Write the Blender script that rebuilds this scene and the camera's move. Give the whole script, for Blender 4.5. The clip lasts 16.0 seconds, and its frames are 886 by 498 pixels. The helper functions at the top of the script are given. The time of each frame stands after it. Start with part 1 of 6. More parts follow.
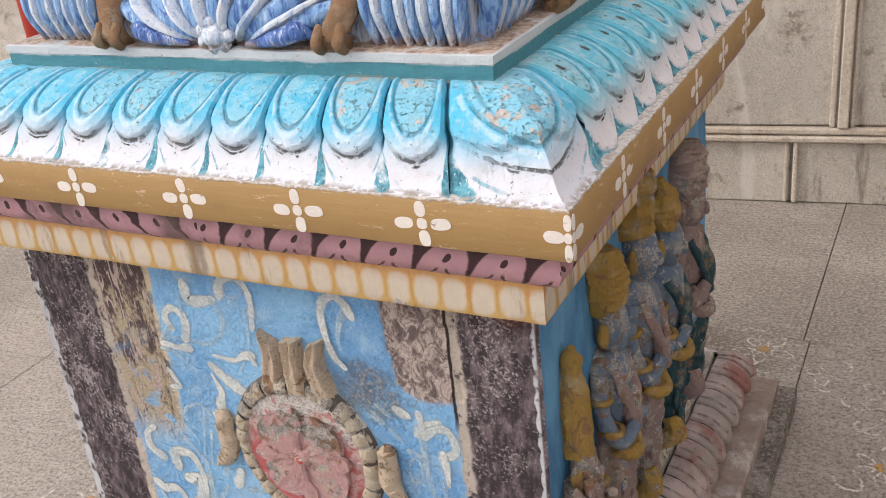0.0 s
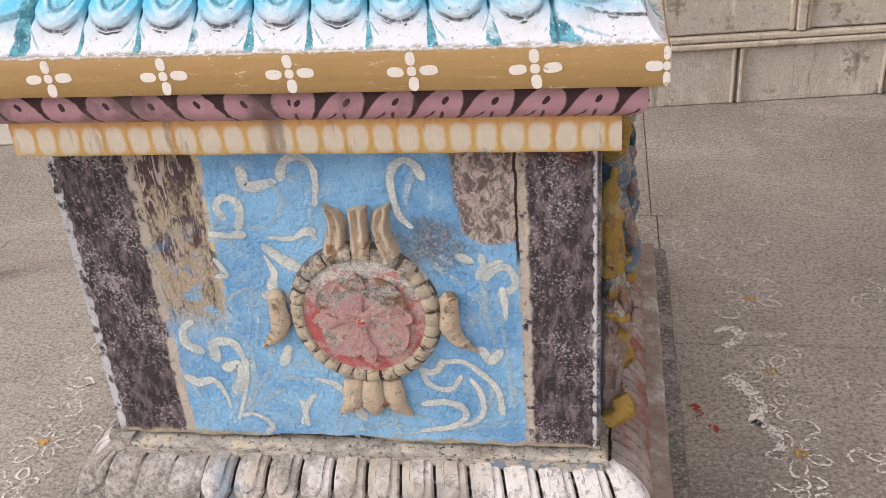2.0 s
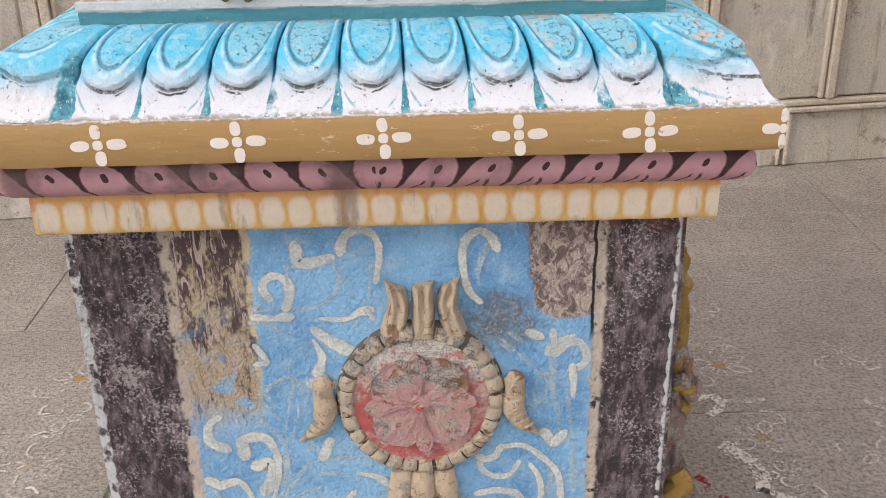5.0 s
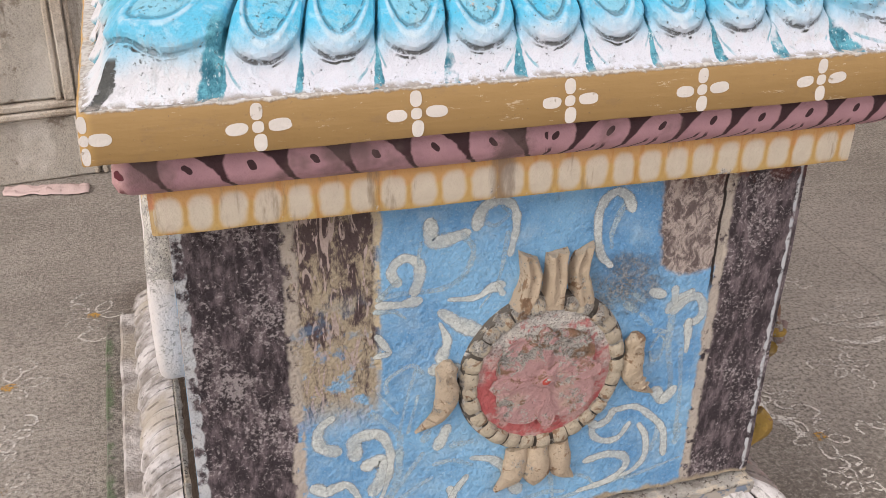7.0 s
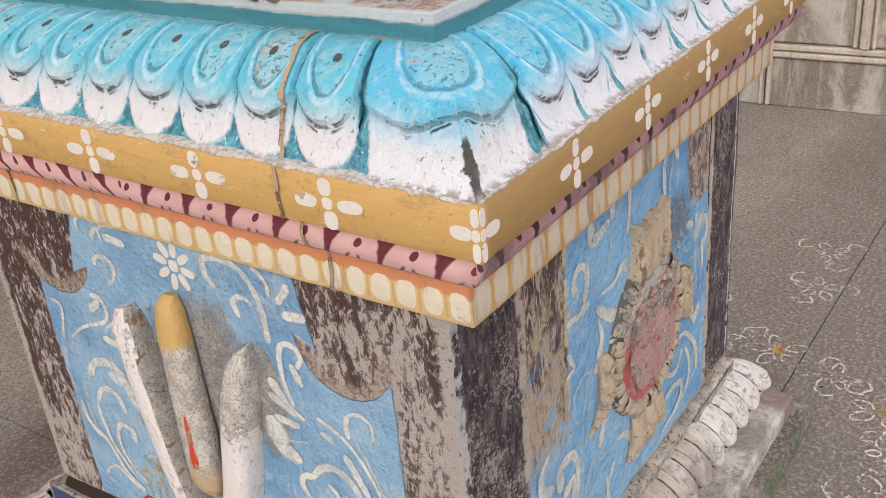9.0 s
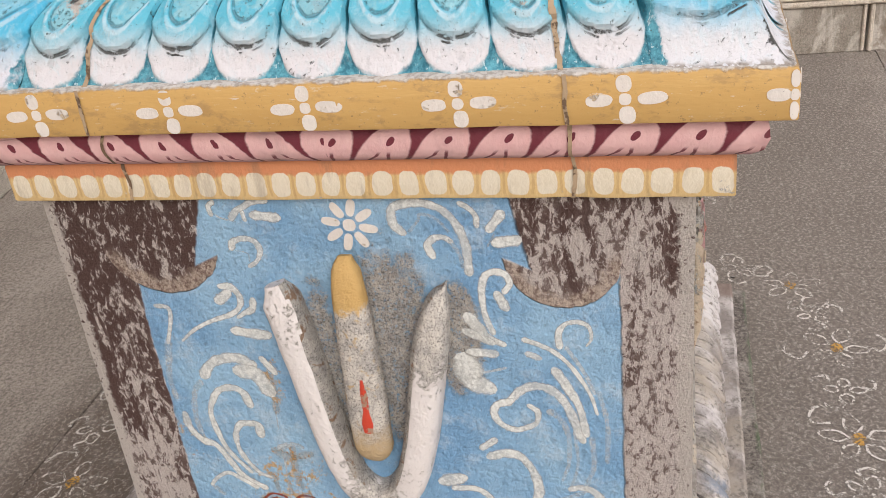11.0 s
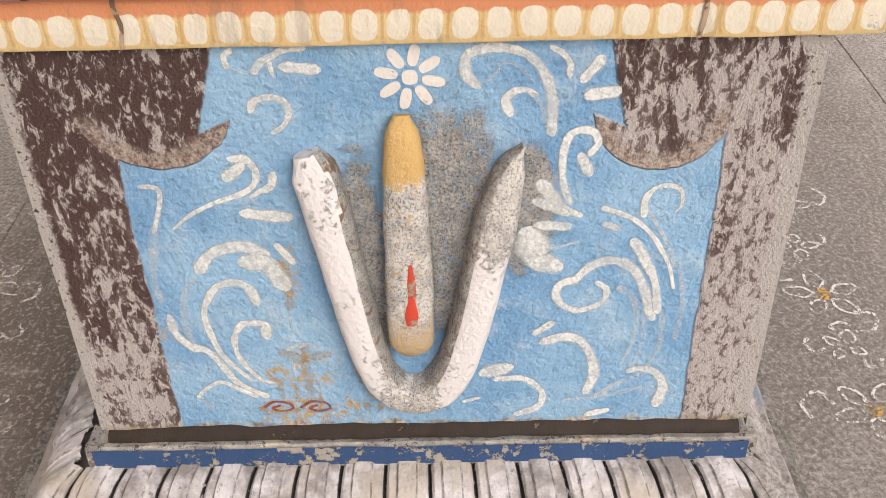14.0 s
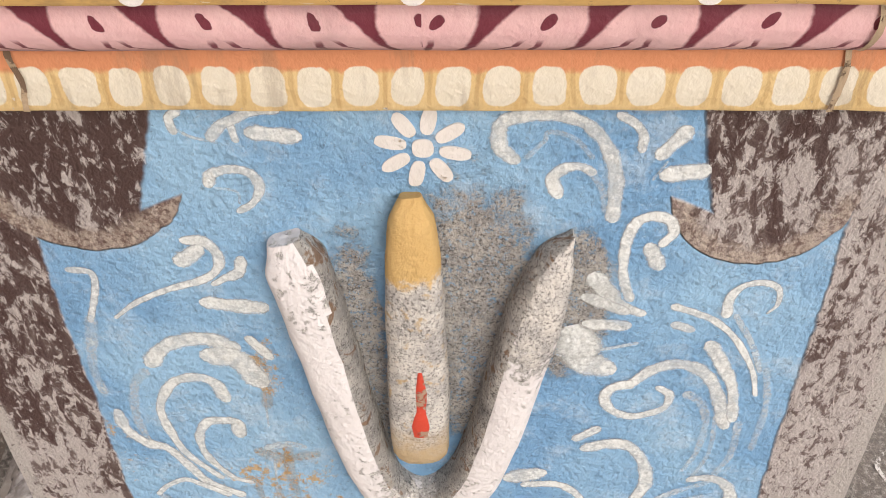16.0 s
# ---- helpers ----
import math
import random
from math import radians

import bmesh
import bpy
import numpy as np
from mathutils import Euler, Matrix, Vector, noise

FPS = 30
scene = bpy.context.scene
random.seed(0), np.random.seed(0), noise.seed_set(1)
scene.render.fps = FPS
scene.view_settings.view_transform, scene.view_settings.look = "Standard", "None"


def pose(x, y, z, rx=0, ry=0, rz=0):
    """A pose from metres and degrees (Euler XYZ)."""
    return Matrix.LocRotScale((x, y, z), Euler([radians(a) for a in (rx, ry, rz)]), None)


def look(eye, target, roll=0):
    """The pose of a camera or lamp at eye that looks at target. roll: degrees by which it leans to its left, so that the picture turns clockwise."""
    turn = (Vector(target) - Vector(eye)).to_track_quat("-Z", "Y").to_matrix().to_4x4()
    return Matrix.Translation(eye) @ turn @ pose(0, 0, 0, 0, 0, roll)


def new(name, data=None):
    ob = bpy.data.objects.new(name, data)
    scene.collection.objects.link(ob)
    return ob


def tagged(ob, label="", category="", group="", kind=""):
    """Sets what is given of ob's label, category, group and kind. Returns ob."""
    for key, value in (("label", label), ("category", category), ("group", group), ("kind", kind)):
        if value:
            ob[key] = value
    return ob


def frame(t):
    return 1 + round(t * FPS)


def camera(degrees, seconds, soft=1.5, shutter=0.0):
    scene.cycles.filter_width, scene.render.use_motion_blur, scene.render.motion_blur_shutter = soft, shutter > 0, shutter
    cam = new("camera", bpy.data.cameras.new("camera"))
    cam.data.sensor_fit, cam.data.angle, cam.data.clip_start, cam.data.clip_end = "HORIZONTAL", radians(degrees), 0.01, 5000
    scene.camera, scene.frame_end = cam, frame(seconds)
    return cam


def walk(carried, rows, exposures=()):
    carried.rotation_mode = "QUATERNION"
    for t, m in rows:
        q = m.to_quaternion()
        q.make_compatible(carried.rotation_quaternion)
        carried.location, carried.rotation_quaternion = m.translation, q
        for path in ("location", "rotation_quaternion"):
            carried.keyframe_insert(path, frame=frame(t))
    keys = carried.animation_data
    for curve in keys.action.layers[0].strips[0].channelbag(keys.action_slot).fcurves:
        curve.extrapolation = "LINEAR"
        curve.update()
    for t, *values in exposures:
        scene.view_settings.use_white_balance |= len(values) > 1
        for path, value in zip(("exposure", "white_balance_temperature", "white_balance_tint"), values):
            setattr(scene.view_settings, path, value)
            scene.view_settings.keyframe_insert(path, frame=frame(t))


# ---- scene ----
cam = camera(47.5, 16.0, 0.55)
PATH = [
    (0, (1.459, -0.938, 1.488), (0.579, 0.645, 0.639), -6.6),
    (0.5, (1.322, -1.075, 1.495), (0.679, 0.629, 0.67), -5.9),
    (1, (1.217, -1.243, 1.476), (0.675, 0.49, 0.637), -5.4),
    (1.5, (1.113, -1.317, 1.456), (0.653, 0.362, 0.472), -3.9),
    (2, (1.014, -1.366, 1.474), (0.694, 0.365, 0.525), -4.6),
    (2.5, (0.897, -1.355, 1.472), (0.677, 0.421, 0.579), -3.0),
    (3, (0.746, -1.352, 1.475), (0.573, 0.456, 0.637), -2.8),
    (3.2, (0.722, -1.338, 1.465), (0.598, 0.478, 0.637), -2.7),
    (5.3, (0.548, -1.274, 1.437), (0.626, 0.546, 0.611), -1.4),
    (5.5, (0.501, -1.221, 1.438), (0.63, 0.594, 0.608), -2.3),
    (6, (0.404, -1.115, 1.434), (0.566, 0.69, 0.588), -1.4),
    (6.5, (0.255, -1.079, 1.418), (0.589, 0.666, 0.5), 1.6),
    (7, (0.058, -1.084, 1.428), (0.583, 0.606, 0.496), 1.3),
    (7.5, (-0.109, -0.967, 1.385), (0.711, 0.631, 0.506), -0.7),
    (8, (-0.314, -0.788, 1.405), (0.721, 0.679, 0.523), -2.7),
    (8.5, (-0.484, -0.64, 1.418), (0.752, 0.646, 0.513), -2.9),
    (9, (-0.716, -0.472, 1.438), (0.713, 0.589, 0.526), -5.5),
    (9.5, (-0.789, -0.259, 1.413), (0.75, 0.626, 0.491), -8.1),
    (10, (-0.853, -0.081, 1.424), (0.771, 0.594, 0.471), -8.4),
    (10.2, (-0.907, -0.016, 1.425), (0.742, 0.598, 0.476), -8.7),
    (12.3, (-1.289, 0.278, 1.409), (0.476, 0.528, 0.502), -3.9),
    (12.5, (-1.292, 0.328, 1.413), (0.486, 0.509, 0.514), -5.0),
    (13, (-1.248, 0.423, 1.414), (0.54, 0.445, 0.519), -3.8),
    (13.5, (-1.101, 0.512, 1.365), (0.64, 0.473, 0.38), -3.3),
    (13.6, (-1.074, 0.525, 1.355), (0.642, 0.495, 0.327), -2.9),
    (14, (-0.961, 0.525, 1.322), (0.654, 0.545, 0.142), -1.5),
    (14.5, (-0.875, 0.559, 1.342), (0.713, 0.587, 0.126), -0.7),
    (15, (-0.795, 0.567, 1.333), (0.761, 0.52, 0.077), 1.2),
    (15.5, (-0.671, 0.527, 1.31), (0.851, 0.526, 0.013), -0.2),
    (16, (-0.609, 0.532, 1.301), (0.883, 0.583, -0.03), -1.1),
]
walk(cam, [(t, look(eye, target, roll)) for t, eye, target, roll in PATH], [(0, 0.21), (3, 0.15), (6, 0.08), (8.5, -0.07), (10.2, -0.14), (12.3, -0.07), (13.5, -0.06), (14.2, 0.24), (15, 0.25), (16, 0.15)])

# ---- daylight: bright hazy sky over an open court ----
world = bpy.data.worlds.new("world")
scene.world = world
world.use_nodes = True
wn, wl = world.node_tree.nodes, world.node_tree.links
sky = wn.new("ShaderNodeTexSky")
sky.sky_type, sky.sun_disc = "NISHITA", False
sky.sun_elevation, sky.sun_rotation = radians(31), radians(245)
haze = wn.new("ShaderNodeMix")
haze.data_type = "RGBA"
haze.inputs["Factor"].default_value = 0.7
haze.inputs["B"].default_value = (7.75, 6.95, 6.75, 1)
wl.new(sky.outputs["Color"], haze.inputs["A"])
wl.new(haze.outputs["Result"], wn["Background"].inputs["Color"])
wn["Background"].inputs["Strength"].default_value = 0.21
sun = new("sun", bpy.data.lights.new("sun", "SUN"))
sun.data.energy, sun.data.angle, sun.data.color = 1.65, radians(24), (1.0, 0.95, 0.88)
sun.matrix_world = look((-7.2, -3.4, 4.8), (0, 0, 0))


# ---- materials ----
class Tree:
    """A node material under construction; sockets go in and out of its methods."""

    def __init__(self, name):
        self.mat = bpy.data.materials.new(name)
        self.mat.use_nodes = True
        self.t = self.mat.node_tree
        self.bsdf = self.t.nodes["Principled BSDF"]
        self.geo = self.t.nodes.new("ShaderNodeNewGeometry")
        self.pos = self.geo.outputs["Position"]
        s = self.t.nodes.new("ShaderNodeSeparateXYZ")
        self.t.links.new(self.pos, s.inputs[0])
        self.x, self.y, self.z = s.outputs

    def put(self, socket, v):
        if isinstance(v, bpy.types.NodeSocket):
            self.t.links.new(v, socket)
        elif isinstance(v, tuple) and len(v) == 3 and socket.type == "RGBA":
            socket.default_value = (*v, 1)
        else:
            socket.default_value = v

    def m(self, op, a, b=0.0, c=0.0):
        n = self.t.nodes.new("ShaderNodeMath")
        n.operation = op
        for i, v in enumerate((a, b, c)):
            self.put(n.inputs[i], v)
        return n.outputs[0]

    def add(self, a, b): return self.m("ADD", a, b)
    def sub(self, a, b): return self.m("SUBTRACT", a, b)
    def mul(self, a, b): return self.m("MULTIPLY", a, b)
    def max(self, a, b): return self.m("MAXIMUM", a, b)
    def min(self, a, b): return self.m("MINIMUM", a, b)
    def inv(self, a): return self.m("SUBTRACT", 1.0, a)

    def ss(self, v, lo, hi):
        """0 below lo, 1 above hi; lo above hi turns it round."""
        n = self.t.nodes.new("ShaderNodeMapRange")
        n.interpolation_type = "SMOOTHSTEP"
        flip = lo > hi
        if flip:
            lo, hi = hi, lo
        self.put(n.inputs["Value"], v)
        n.inputs["From Min"].default_value, n.inputs["From Max"].default_value = lo, hi
        return self.inv(n.outputs[0]) if flip else n.outputs[0]

    def vec(self, sx, sy, sz, v=None):
        n = self.t.nodes.new("ShaderNodeVectorMath")
        n.operation = "MULTIPLY"
        self.put(n.inputs[0], v or self.pos)
        n.inputs[1].default_value = (sx, sy, sz)
        return n.outputs[0]

    def noise(self, scale, detail=3.0, rough=0.6, v=None, warp=0.0):
        n = self.t.nodes.new("ShaderNodeTexNoise")
        n.inputs["Scale"].default_value, n.inputs["Detail"].default_value = scale, detail
        n.inputs["Roughness"].default_value, n.inputs["Distortion"].default_value = rough, warp
        self.put(n.inputs["Vector"], v or self.pos)
        return n.outputs["Fac"]

    def cells(self, scale, v=None, out="Distance"):
        n = self.t.nodes.new("ShaderNodeTexVoronoi")
        n.inputs["Scale"].default_value = scale
        self.put(n.inputs["Vector"], v or self.pos)
        return n.outputs[out]

    def wob(self, v, *pairs):
        """v shifted by noises of (scale, amount)."""
        for scale, amount in pairs:
            v = self.add(v, self.mul(self.sub(self.noise(scale), 0.5), amount))
        return v

    def mix(self, f, a, b):
        n = self.t.nodes.new("ShaderNodeMix")
        n.data_type = "RGBA"
        self.put(n.inputs["Factor"], f)
        self.put(n.inputs["A"], a)
        self.put(n.inputs["B"], b)
        return n.outputs["Result"]

    def uv(self):
        n = self.t.nodes.new("ShaderNodeUVMap")
        n.uv_map = "uv"
        s = self.t.nodes.new("ShaderNodeSeparateXYZ")
        self.t.links.new(n.outputs[0], s.inputs[0])
        return s.outputs[0], s.outputs[1]

    def random(self):
        return self.t.nodes.new("ShaderNodeObjectInfo").outputs["Random"]

    def ell(self, a, b, ca, cb, ra, rb):
        """Squared radius of an ellipse: 1 on its edge."""
        p, q = self.mul(self.sub(a, ca), 1 / ra), self.mul(self.sub(b, cb), 1 / rb)
        return self.add(self.mul(p, p), self.mul(q, q))

    def done(self, color, rough=0.8, bump=None, depth=0.002, spec=0.3, strength=1.0):
        self.put(self.bsdf.inputs["Base Color"], color)
        self.put(self.bsdf.inputs["Roughness"], rough)
        self.bsdf.inputs["Specular IOR Level"].default_value = spec
        if bump is not None:
            n = self.t.nodes.new("ShaderNodeBump")
            n.inputs["Distance"].default_value, n.inputs["Strength"].default_value = depth * 2.2, strength
            self.put(n.inputs["Height"], bump)
            self.t.links.new(n.outputs[0], self.bsdf.inputs["Normal"])
        return self.mat




def cement(T):
    """Bare gritty cement."""
    base = T.mix(T.ss(T.noise(45, 4), 0.35, 0.65), (0.42, 0.395, 0.37), (0.64, 0.60, 0.54))
    base = T.mix(T.mul(T.ss(T.noise(300, 5, 0.85), 0.51, 0.58), 0.8), base, (0.085, 0.075, 0.07))
    return T.mix(T.mul(T.ss(T.noise(210, 5, 0.85), 0.54, 0.60), 0.8), base, (0.66, 0.63, 0.58))


def plain_paint(name, color, worn=(0.5, 0.47, 0.42), amount=0.12, rough=0.65, depth=0.0012, specks=True):
    T = Tree(name)
    tone = T.mix(T.noise(14, 4), tuple(c * 0.82 for c in color), tuple(min(1, c * 1.12) for c in color))
    chips = T.ss(T.add(T.noise(38, 6, 0.7), T.mul(T.noise(5, 2), 0.25)), 0.78 - amount, 0.82 - amount)
    col = T.mix(chips, tone, worn)
    if specks:
        col = T.mix(T.ss(T.noise(230, 2), 0.72, 0.78), col, (0.10, 0.09, 0.08))
    h = T.add(T.mul(T.noise(160, 4), 0.6), T.mul(T.inv(chips), 0.5))
    return T.done(col, rough, h, depth)


def blue_of(T):
    lo, hi = (0.135, 0.32, 0.57), (0.24, 0.475, 0.72)
    col = T.mix(T.ss(T.noise(7, 4), 0.35, 0.65), lo, hi)
    return T.mix(T.mul(T.ss(T.noise(170, 3), 0.55, 0.75), 0.35), col, (0.42, 0.60, 0.74))


def stucco(T):
    return T.add(T.mul(T.noise(95, 5, 0.65), 0.8), T.mul(T.noise(28, 3), 0.5))


def face_a_material():
    T = Tree("wall_paint_blue_front")
    x, z = T.wob(T.x, (70, 0.010), (18, 0.014)), T.wob(T.z, (60, 0.014), (14, 0.02))
    col = blue_of(T)
    pits = stucco(T)
    # hollows of the stucco tinted dark, standing in for weak bump shading
    col = T.mix(T.mul(T.ss(pits, 0.60, 0.42), 0.42), col, (0.07, 0.14, 0.25))
    col = T.mix(T.mul(T.ss(T.noise(240, 4, 0.75), 0.56, 0.66), 0.40), col, (0.50, 0.62, 0.70))
    # faint cloudy white scumble
    col = T.mix(T.mul(T.ss(T.add(T.noise(16, 6, 0.7), T.mul(T.sub(0.6, T.z), 0.12)), 0.46, 0.70), 0.50), col, (0.40, 0.56, 0.68))
    col = T.mix(T.mul(T.ss(T.noise(70, 5, 0.75, None, 1.2), 0.60, 0.68), 0.35), col, (0.09, 0.22, 0.42))
    # worn cement beside the medallion's crest
    g = T.mul(T.ss(T.add(T.ell(T.x, T.z, 0.715, 0.672, 0.085, 0.060), T.mul(T.noise(30, 6, 0.8), 4.2)), 3.3, 1.7), T.ss(T.noise(190, 4, 0.75), 0.36, 0.52))
    col = T.mix(T.mul(g, 0.85), col, T.mix(T.ss(T.noise(160, 3), 0.4, 0.6), (0.24, 0.22, 0.20), (0.48, 0.43, 0.35)))
    # crumbled strip beside the dark border
    streak = T.noise(1.0, 6, 0.75, T.vec(50, 50, 20), 0.3)
    zone = T.mul(T.ss(x, 0.345, 0.325), T.ss(z, 0.46, 0.56))
    rot = T.mix(T.ss(T.add(streak, T.mul(T.sub(T.z, 0.64), 0.55)), 0.44, 0.60), (0.46, 0.38, 0.27), (0.10, 0.07, 0.07))
    rot = T.mix(T.ss(T.noise(1.0, 4, 0.6, T.vec(75, 75, 20), 1.5), 0.55, 0.62), rot, (0.50, 0.40, 0.36))
    low = T.mul(T.ss(T.z, 0.74, 0.55), T.ss(T.noise(26, 4), 0.50, 0.60))
    col = T.mix(T.mul(zone, T.inv(low)), col, rot)
    col = T.mix(T.mul(T.ss(T.m("ABSOLUTE", T.sub(x, 0.333)), 0.008, 0.003), T.mul(T.ss(z, 0.52, 0.60), T.ss(T.noise(35, 4), 0.42, 0.52))), col, (0.56, 0.47, 0.33))
    # peeled patch under the cornice
    dip = T.mul(T.mul(T.sub(T.x, 0.835), T.sub(T.x, 0.835)), 7.0)
    peel = T.mul(T.mul(T.ss(T.add(T.wob(T.x, (60, 0.012), (14, 0.035)), T.mul(T.sub(T.z, 0.83), 0.12)), 0.754, 0.764), T.ss(T.sub(z, dip), 0.668, 0.680)), T.ss(x, 0.89, 0.88))
    pcol = T.mix(T.ss(T.noise(1.0, 6, 0.78, T.vec(55, 55, 40), 0.8), 0.42, 0.60), (0.17, 0.13, 0.125), (0.56, 0.47, 0.42))
    col = T.mix(peel, col, pcol)
    # dark borders
    dark = T.mix(T.ss(T.noise(1.0, 5, 0.7, T.vec(55, 55, 22)), 0.42, 0.68), (0.042, 0.032, 0.037), (0.19, 0.15, 0.16))
    dark = T.mix(T.mul(T.ss(T.add(T.noise(170, 5, 0.75), T.mul(T.sub(T.noise(12, 4), 0.5), 0.5)), 0.52, 0.66), 0.85), dark, (0.42, 0.37, 0.37))
    border = T.max(T.ss(x, 0.212, 0.206), T.ss(x, 0.868, 0.874))
    col = T.mix(border, col, dark)
    line = T.max(T.ss(T.m("ABSOLUTE", T.sub(x, 0.212)), 0.013, 0.006), T.ss(T.m("ABSOLUTE", T.sub(x, 0.878)), 0.012, 0.005))
    col = T.mix(T.mul(line, T.ss(T.noise(45, 4), 0.36, 0.46)), col, T.mix(T.noise(30), (0.36, 0.32, 0.30), (0.60, 0.52, 0.42)))
    seam = T.mul(T.ss(T.m("ABSOLUTE", T.sub(T.wob(T.x, (30, 0.012)), 0.868)), 0.0035, 0.0015), T.ss(z, 0.62, 0.66))
    col = T.mix(seam, col, (0.03, 0.022, 0.02))
    col = T.mix(T.mul(T.mul(T.ss(z, 0.80, 0.86), T.ss(x, 0.74, 0.78)), T.ss(T.noise(26, 5, 0.75), 0.48, 0.58)), col, (0.13, 0.045, 0.035))
    # scalloped pale edge
    scal = T.mul(T.m("ABSOLUTE", T.m("SINE", T.mul(T.z, 95))), 0.0035)
    edge = T.max(T.ss(T.sub(T.wob(T.x, (60, 0.006)), scal), 0.076, 0.073), T.mul(T.ss(T.add(T.wob(T.x, (60, 0.006)), scal), 0.9945, 0.9965), T.ss(T.x, 1.001, 0.997)))
    edge = T.mul(edge, T.ss(T.noise(48, 4), 0.36, 0.50))
    col = T.mix(edge, col, T.mix(T.noise(60, 4), (0.40, 0.44, 0.50), (0.66, 0.64, 0.62)))
    # crusty foot
    col = T.mix(T.ss(T.add(T.z, T.mul(T.noise(35, 5), 0.03)), 0.276, 0.266), col, T.mix(T.noise(90, 4), (0.16, 0.13, 0.11), (0.58, 0.48, 0.33)))
    h = T.add(pits, T.sub(T.mul(T.noise(180, 3), T.max(zone, T.max(peel, g))), T.mul(T.max(peel, zone), 0.9)))
    return T.done(col, 0.82, h, 0.0048, 0.25)


def face_b_material():
    T = Tree("wall_paint_blue_side")
    y, z = T.wob(T.y, (70, 0.006), (16, 0.010)), T.wob(T.z, (60, 0.006), (14, 0.012))
    lo, hi = (0.19, 0.36, 0.565), (0.31, 0.50, 0.68)
    col = T.mix(T.ss(T.noise(6, 4), 0.35, 0.65), lo, hi)
    col = T.mix(T.mul(T.ss(T.noise(210, 3), 0.58, 0.74), 0.4), col, (0.50, 0.66, 0.78))
    pits = stucco(T)
    # shading of the stucco's hollows put into this blue as well
    col = T.mix(T.mul(T.ss(pits, 0.60, 0.40), 0.42), col, (0.12, 0.20, 0.30))
    col = T.mix(T.mul(T.ss(T.noise(14, 6, 0.75), 0.50, 0.66), 0.45), col, (0.52, 0.62, 0.70))
    col = T.mix(T.mul(T.ss(T.noise(150, 5, 0.85), 0.58, 0.63), 0.5), col, (0.15, 0.20, 0.26))
    # bare cement round the mark
    e = T.min(T.ell(T.y, T.z, 0.530, 0.61, 0.062, 0.16), T.ell(T.y, T.z, 0.435, 0.63, 0.036, 0.085))
    e = T.min(e, T.ell(T.y, T.z, 0.64, 0.52, 0.030, 0.18))
    g = T.ss(T.add(e, T.mul(T.noise(38, 6, 0.8), 3.4)), 3.3, 2.0)
    col = T.mix(T.mul(T.ss(g, 0.05, 0.7), T.ss(T.noise(170, 5, 0.85), 0.38, 0.46)), col, cement(T))
    # ochre rust runs
    o = T.ss(T.add(T.min(T.ell(T.y, T.z, 0.735, 0.545, 0.014, 0.05), T.min(T.ell(T.y, T.z, 0.735, 0.36, 0.06, 0.035), T.ell(T.y, T.z, 0.73, 0.295, 0.09, 0.03))), T.mul(T.noise(38, 6, 0.75), 9.0)), 5.5, 4.5)
    o = T.max(o, T.ss(T.add(T.ell(T.y, T.z, 0.91, 0.40, 0.035, 0.06), T.mul(T.noise(38, 6, 0.75), 9.0)), 4.7, 3.9))
    col = T.mix(T.mul(T.mul(o, 0.9), T.ss(T.noise(85, 5, 0.75), 0.47, 0.55)), col, T.mix(T.noise(120), (0.42, 0.24, 0.08), (0.60, 0.42, 0.20)))
    # brown washes at both ends
    def brown(strip, edge, slant, tip, tipz, cy0, cz0, rad, cy):
        b = T.ss(T.mul(T.sub(y, strip), cy), 0.0, 0.004)
        side = T.mul(T.sub(T.add(y, T.mul(T.sub(T.z, 0.75), slant)), edge), cy)
        b2 = T.mul(T.ss(side, 0.0, 0.005), T.ss(z, 0.742, 0.748))
        el = T.ell(T.wob(T.y, (50, 0.006)), T.wob(T.z, (50, 0.006)), cy0, cz0, rad, rad)
        under = T.sub(T.sub(tipz, T.mul(T.mul(T.sub(T.y, tip), cy), 0.45)), T.z)
        b3 = T.mul(T.ss(el, 1.0, 0.95), T.max(T.ss(under, -0.002, 0.003), T.ss(side, 0.0, 0.005)))
        rim = T.mul(T.mul(b3, T.ss(T.add(el, T.mul(T.noise(60, 4), 0.5)), 0.70, 0.95)), T.ss(z, 0.78, 0.75))
        return T.max(b, T.max(b2, b3)), rim
    b1, r1 = brown(0.918, 0.814, 0.28, 0.773, 0.767, 0.868, 0.795, 0.0965, 1.0)
    b2, r2 = brown(0.206, 0.327, -0.21, 0.355, 0.761, 0.280, 0.766, 0.081, -1.0)
    b, r = T.max(b1, b2), T.max(r1, r2)
    grain = T.noise(1.0, 4, 0.72, T.vec(105, 105, 58), 0.5)
    big = T.noise(1.0, 5, 0.7, T.vec(17, 17, 8), 1.2)
    heavy = T.ss(T.add(big, T.add(T.mul(T.sub(T.z, 0.64), 0.34), T.mul(T.sub(T.y, 0.55), 0.18))), 0.40, 0.62)
    value = T.add(grain, T.mul(T.sub(heavy, 0.42), 0.15))
    wash = T.mix(T.ss(value, 0.43, 0.56), T.mix(T.noise(30, 4), (0.60, 0.52, 0.48), (0.76, 0.69, 0.65)), T.mix(heavy, (0.24, 0.178, 0.16), (0.125, 0.075, 0.066)))
    wash = T.mix(T.mul(T.ss(T.noise(1.0, 4, 0.7, T.vec(48, 48, 7)), 0.60, 0.68), 0.45), wash, (0.14, 0.10, 0.09))
    col = T.mix(b, col, wash)
    col = T.mix(T.mul(r, 0.8), col, T.mix(T.ss(T.noise(150, 5, 0.75), 0.38, 0.58), (0.26, 0.17, 0.14), (0.68, 0.56, 0.46)))
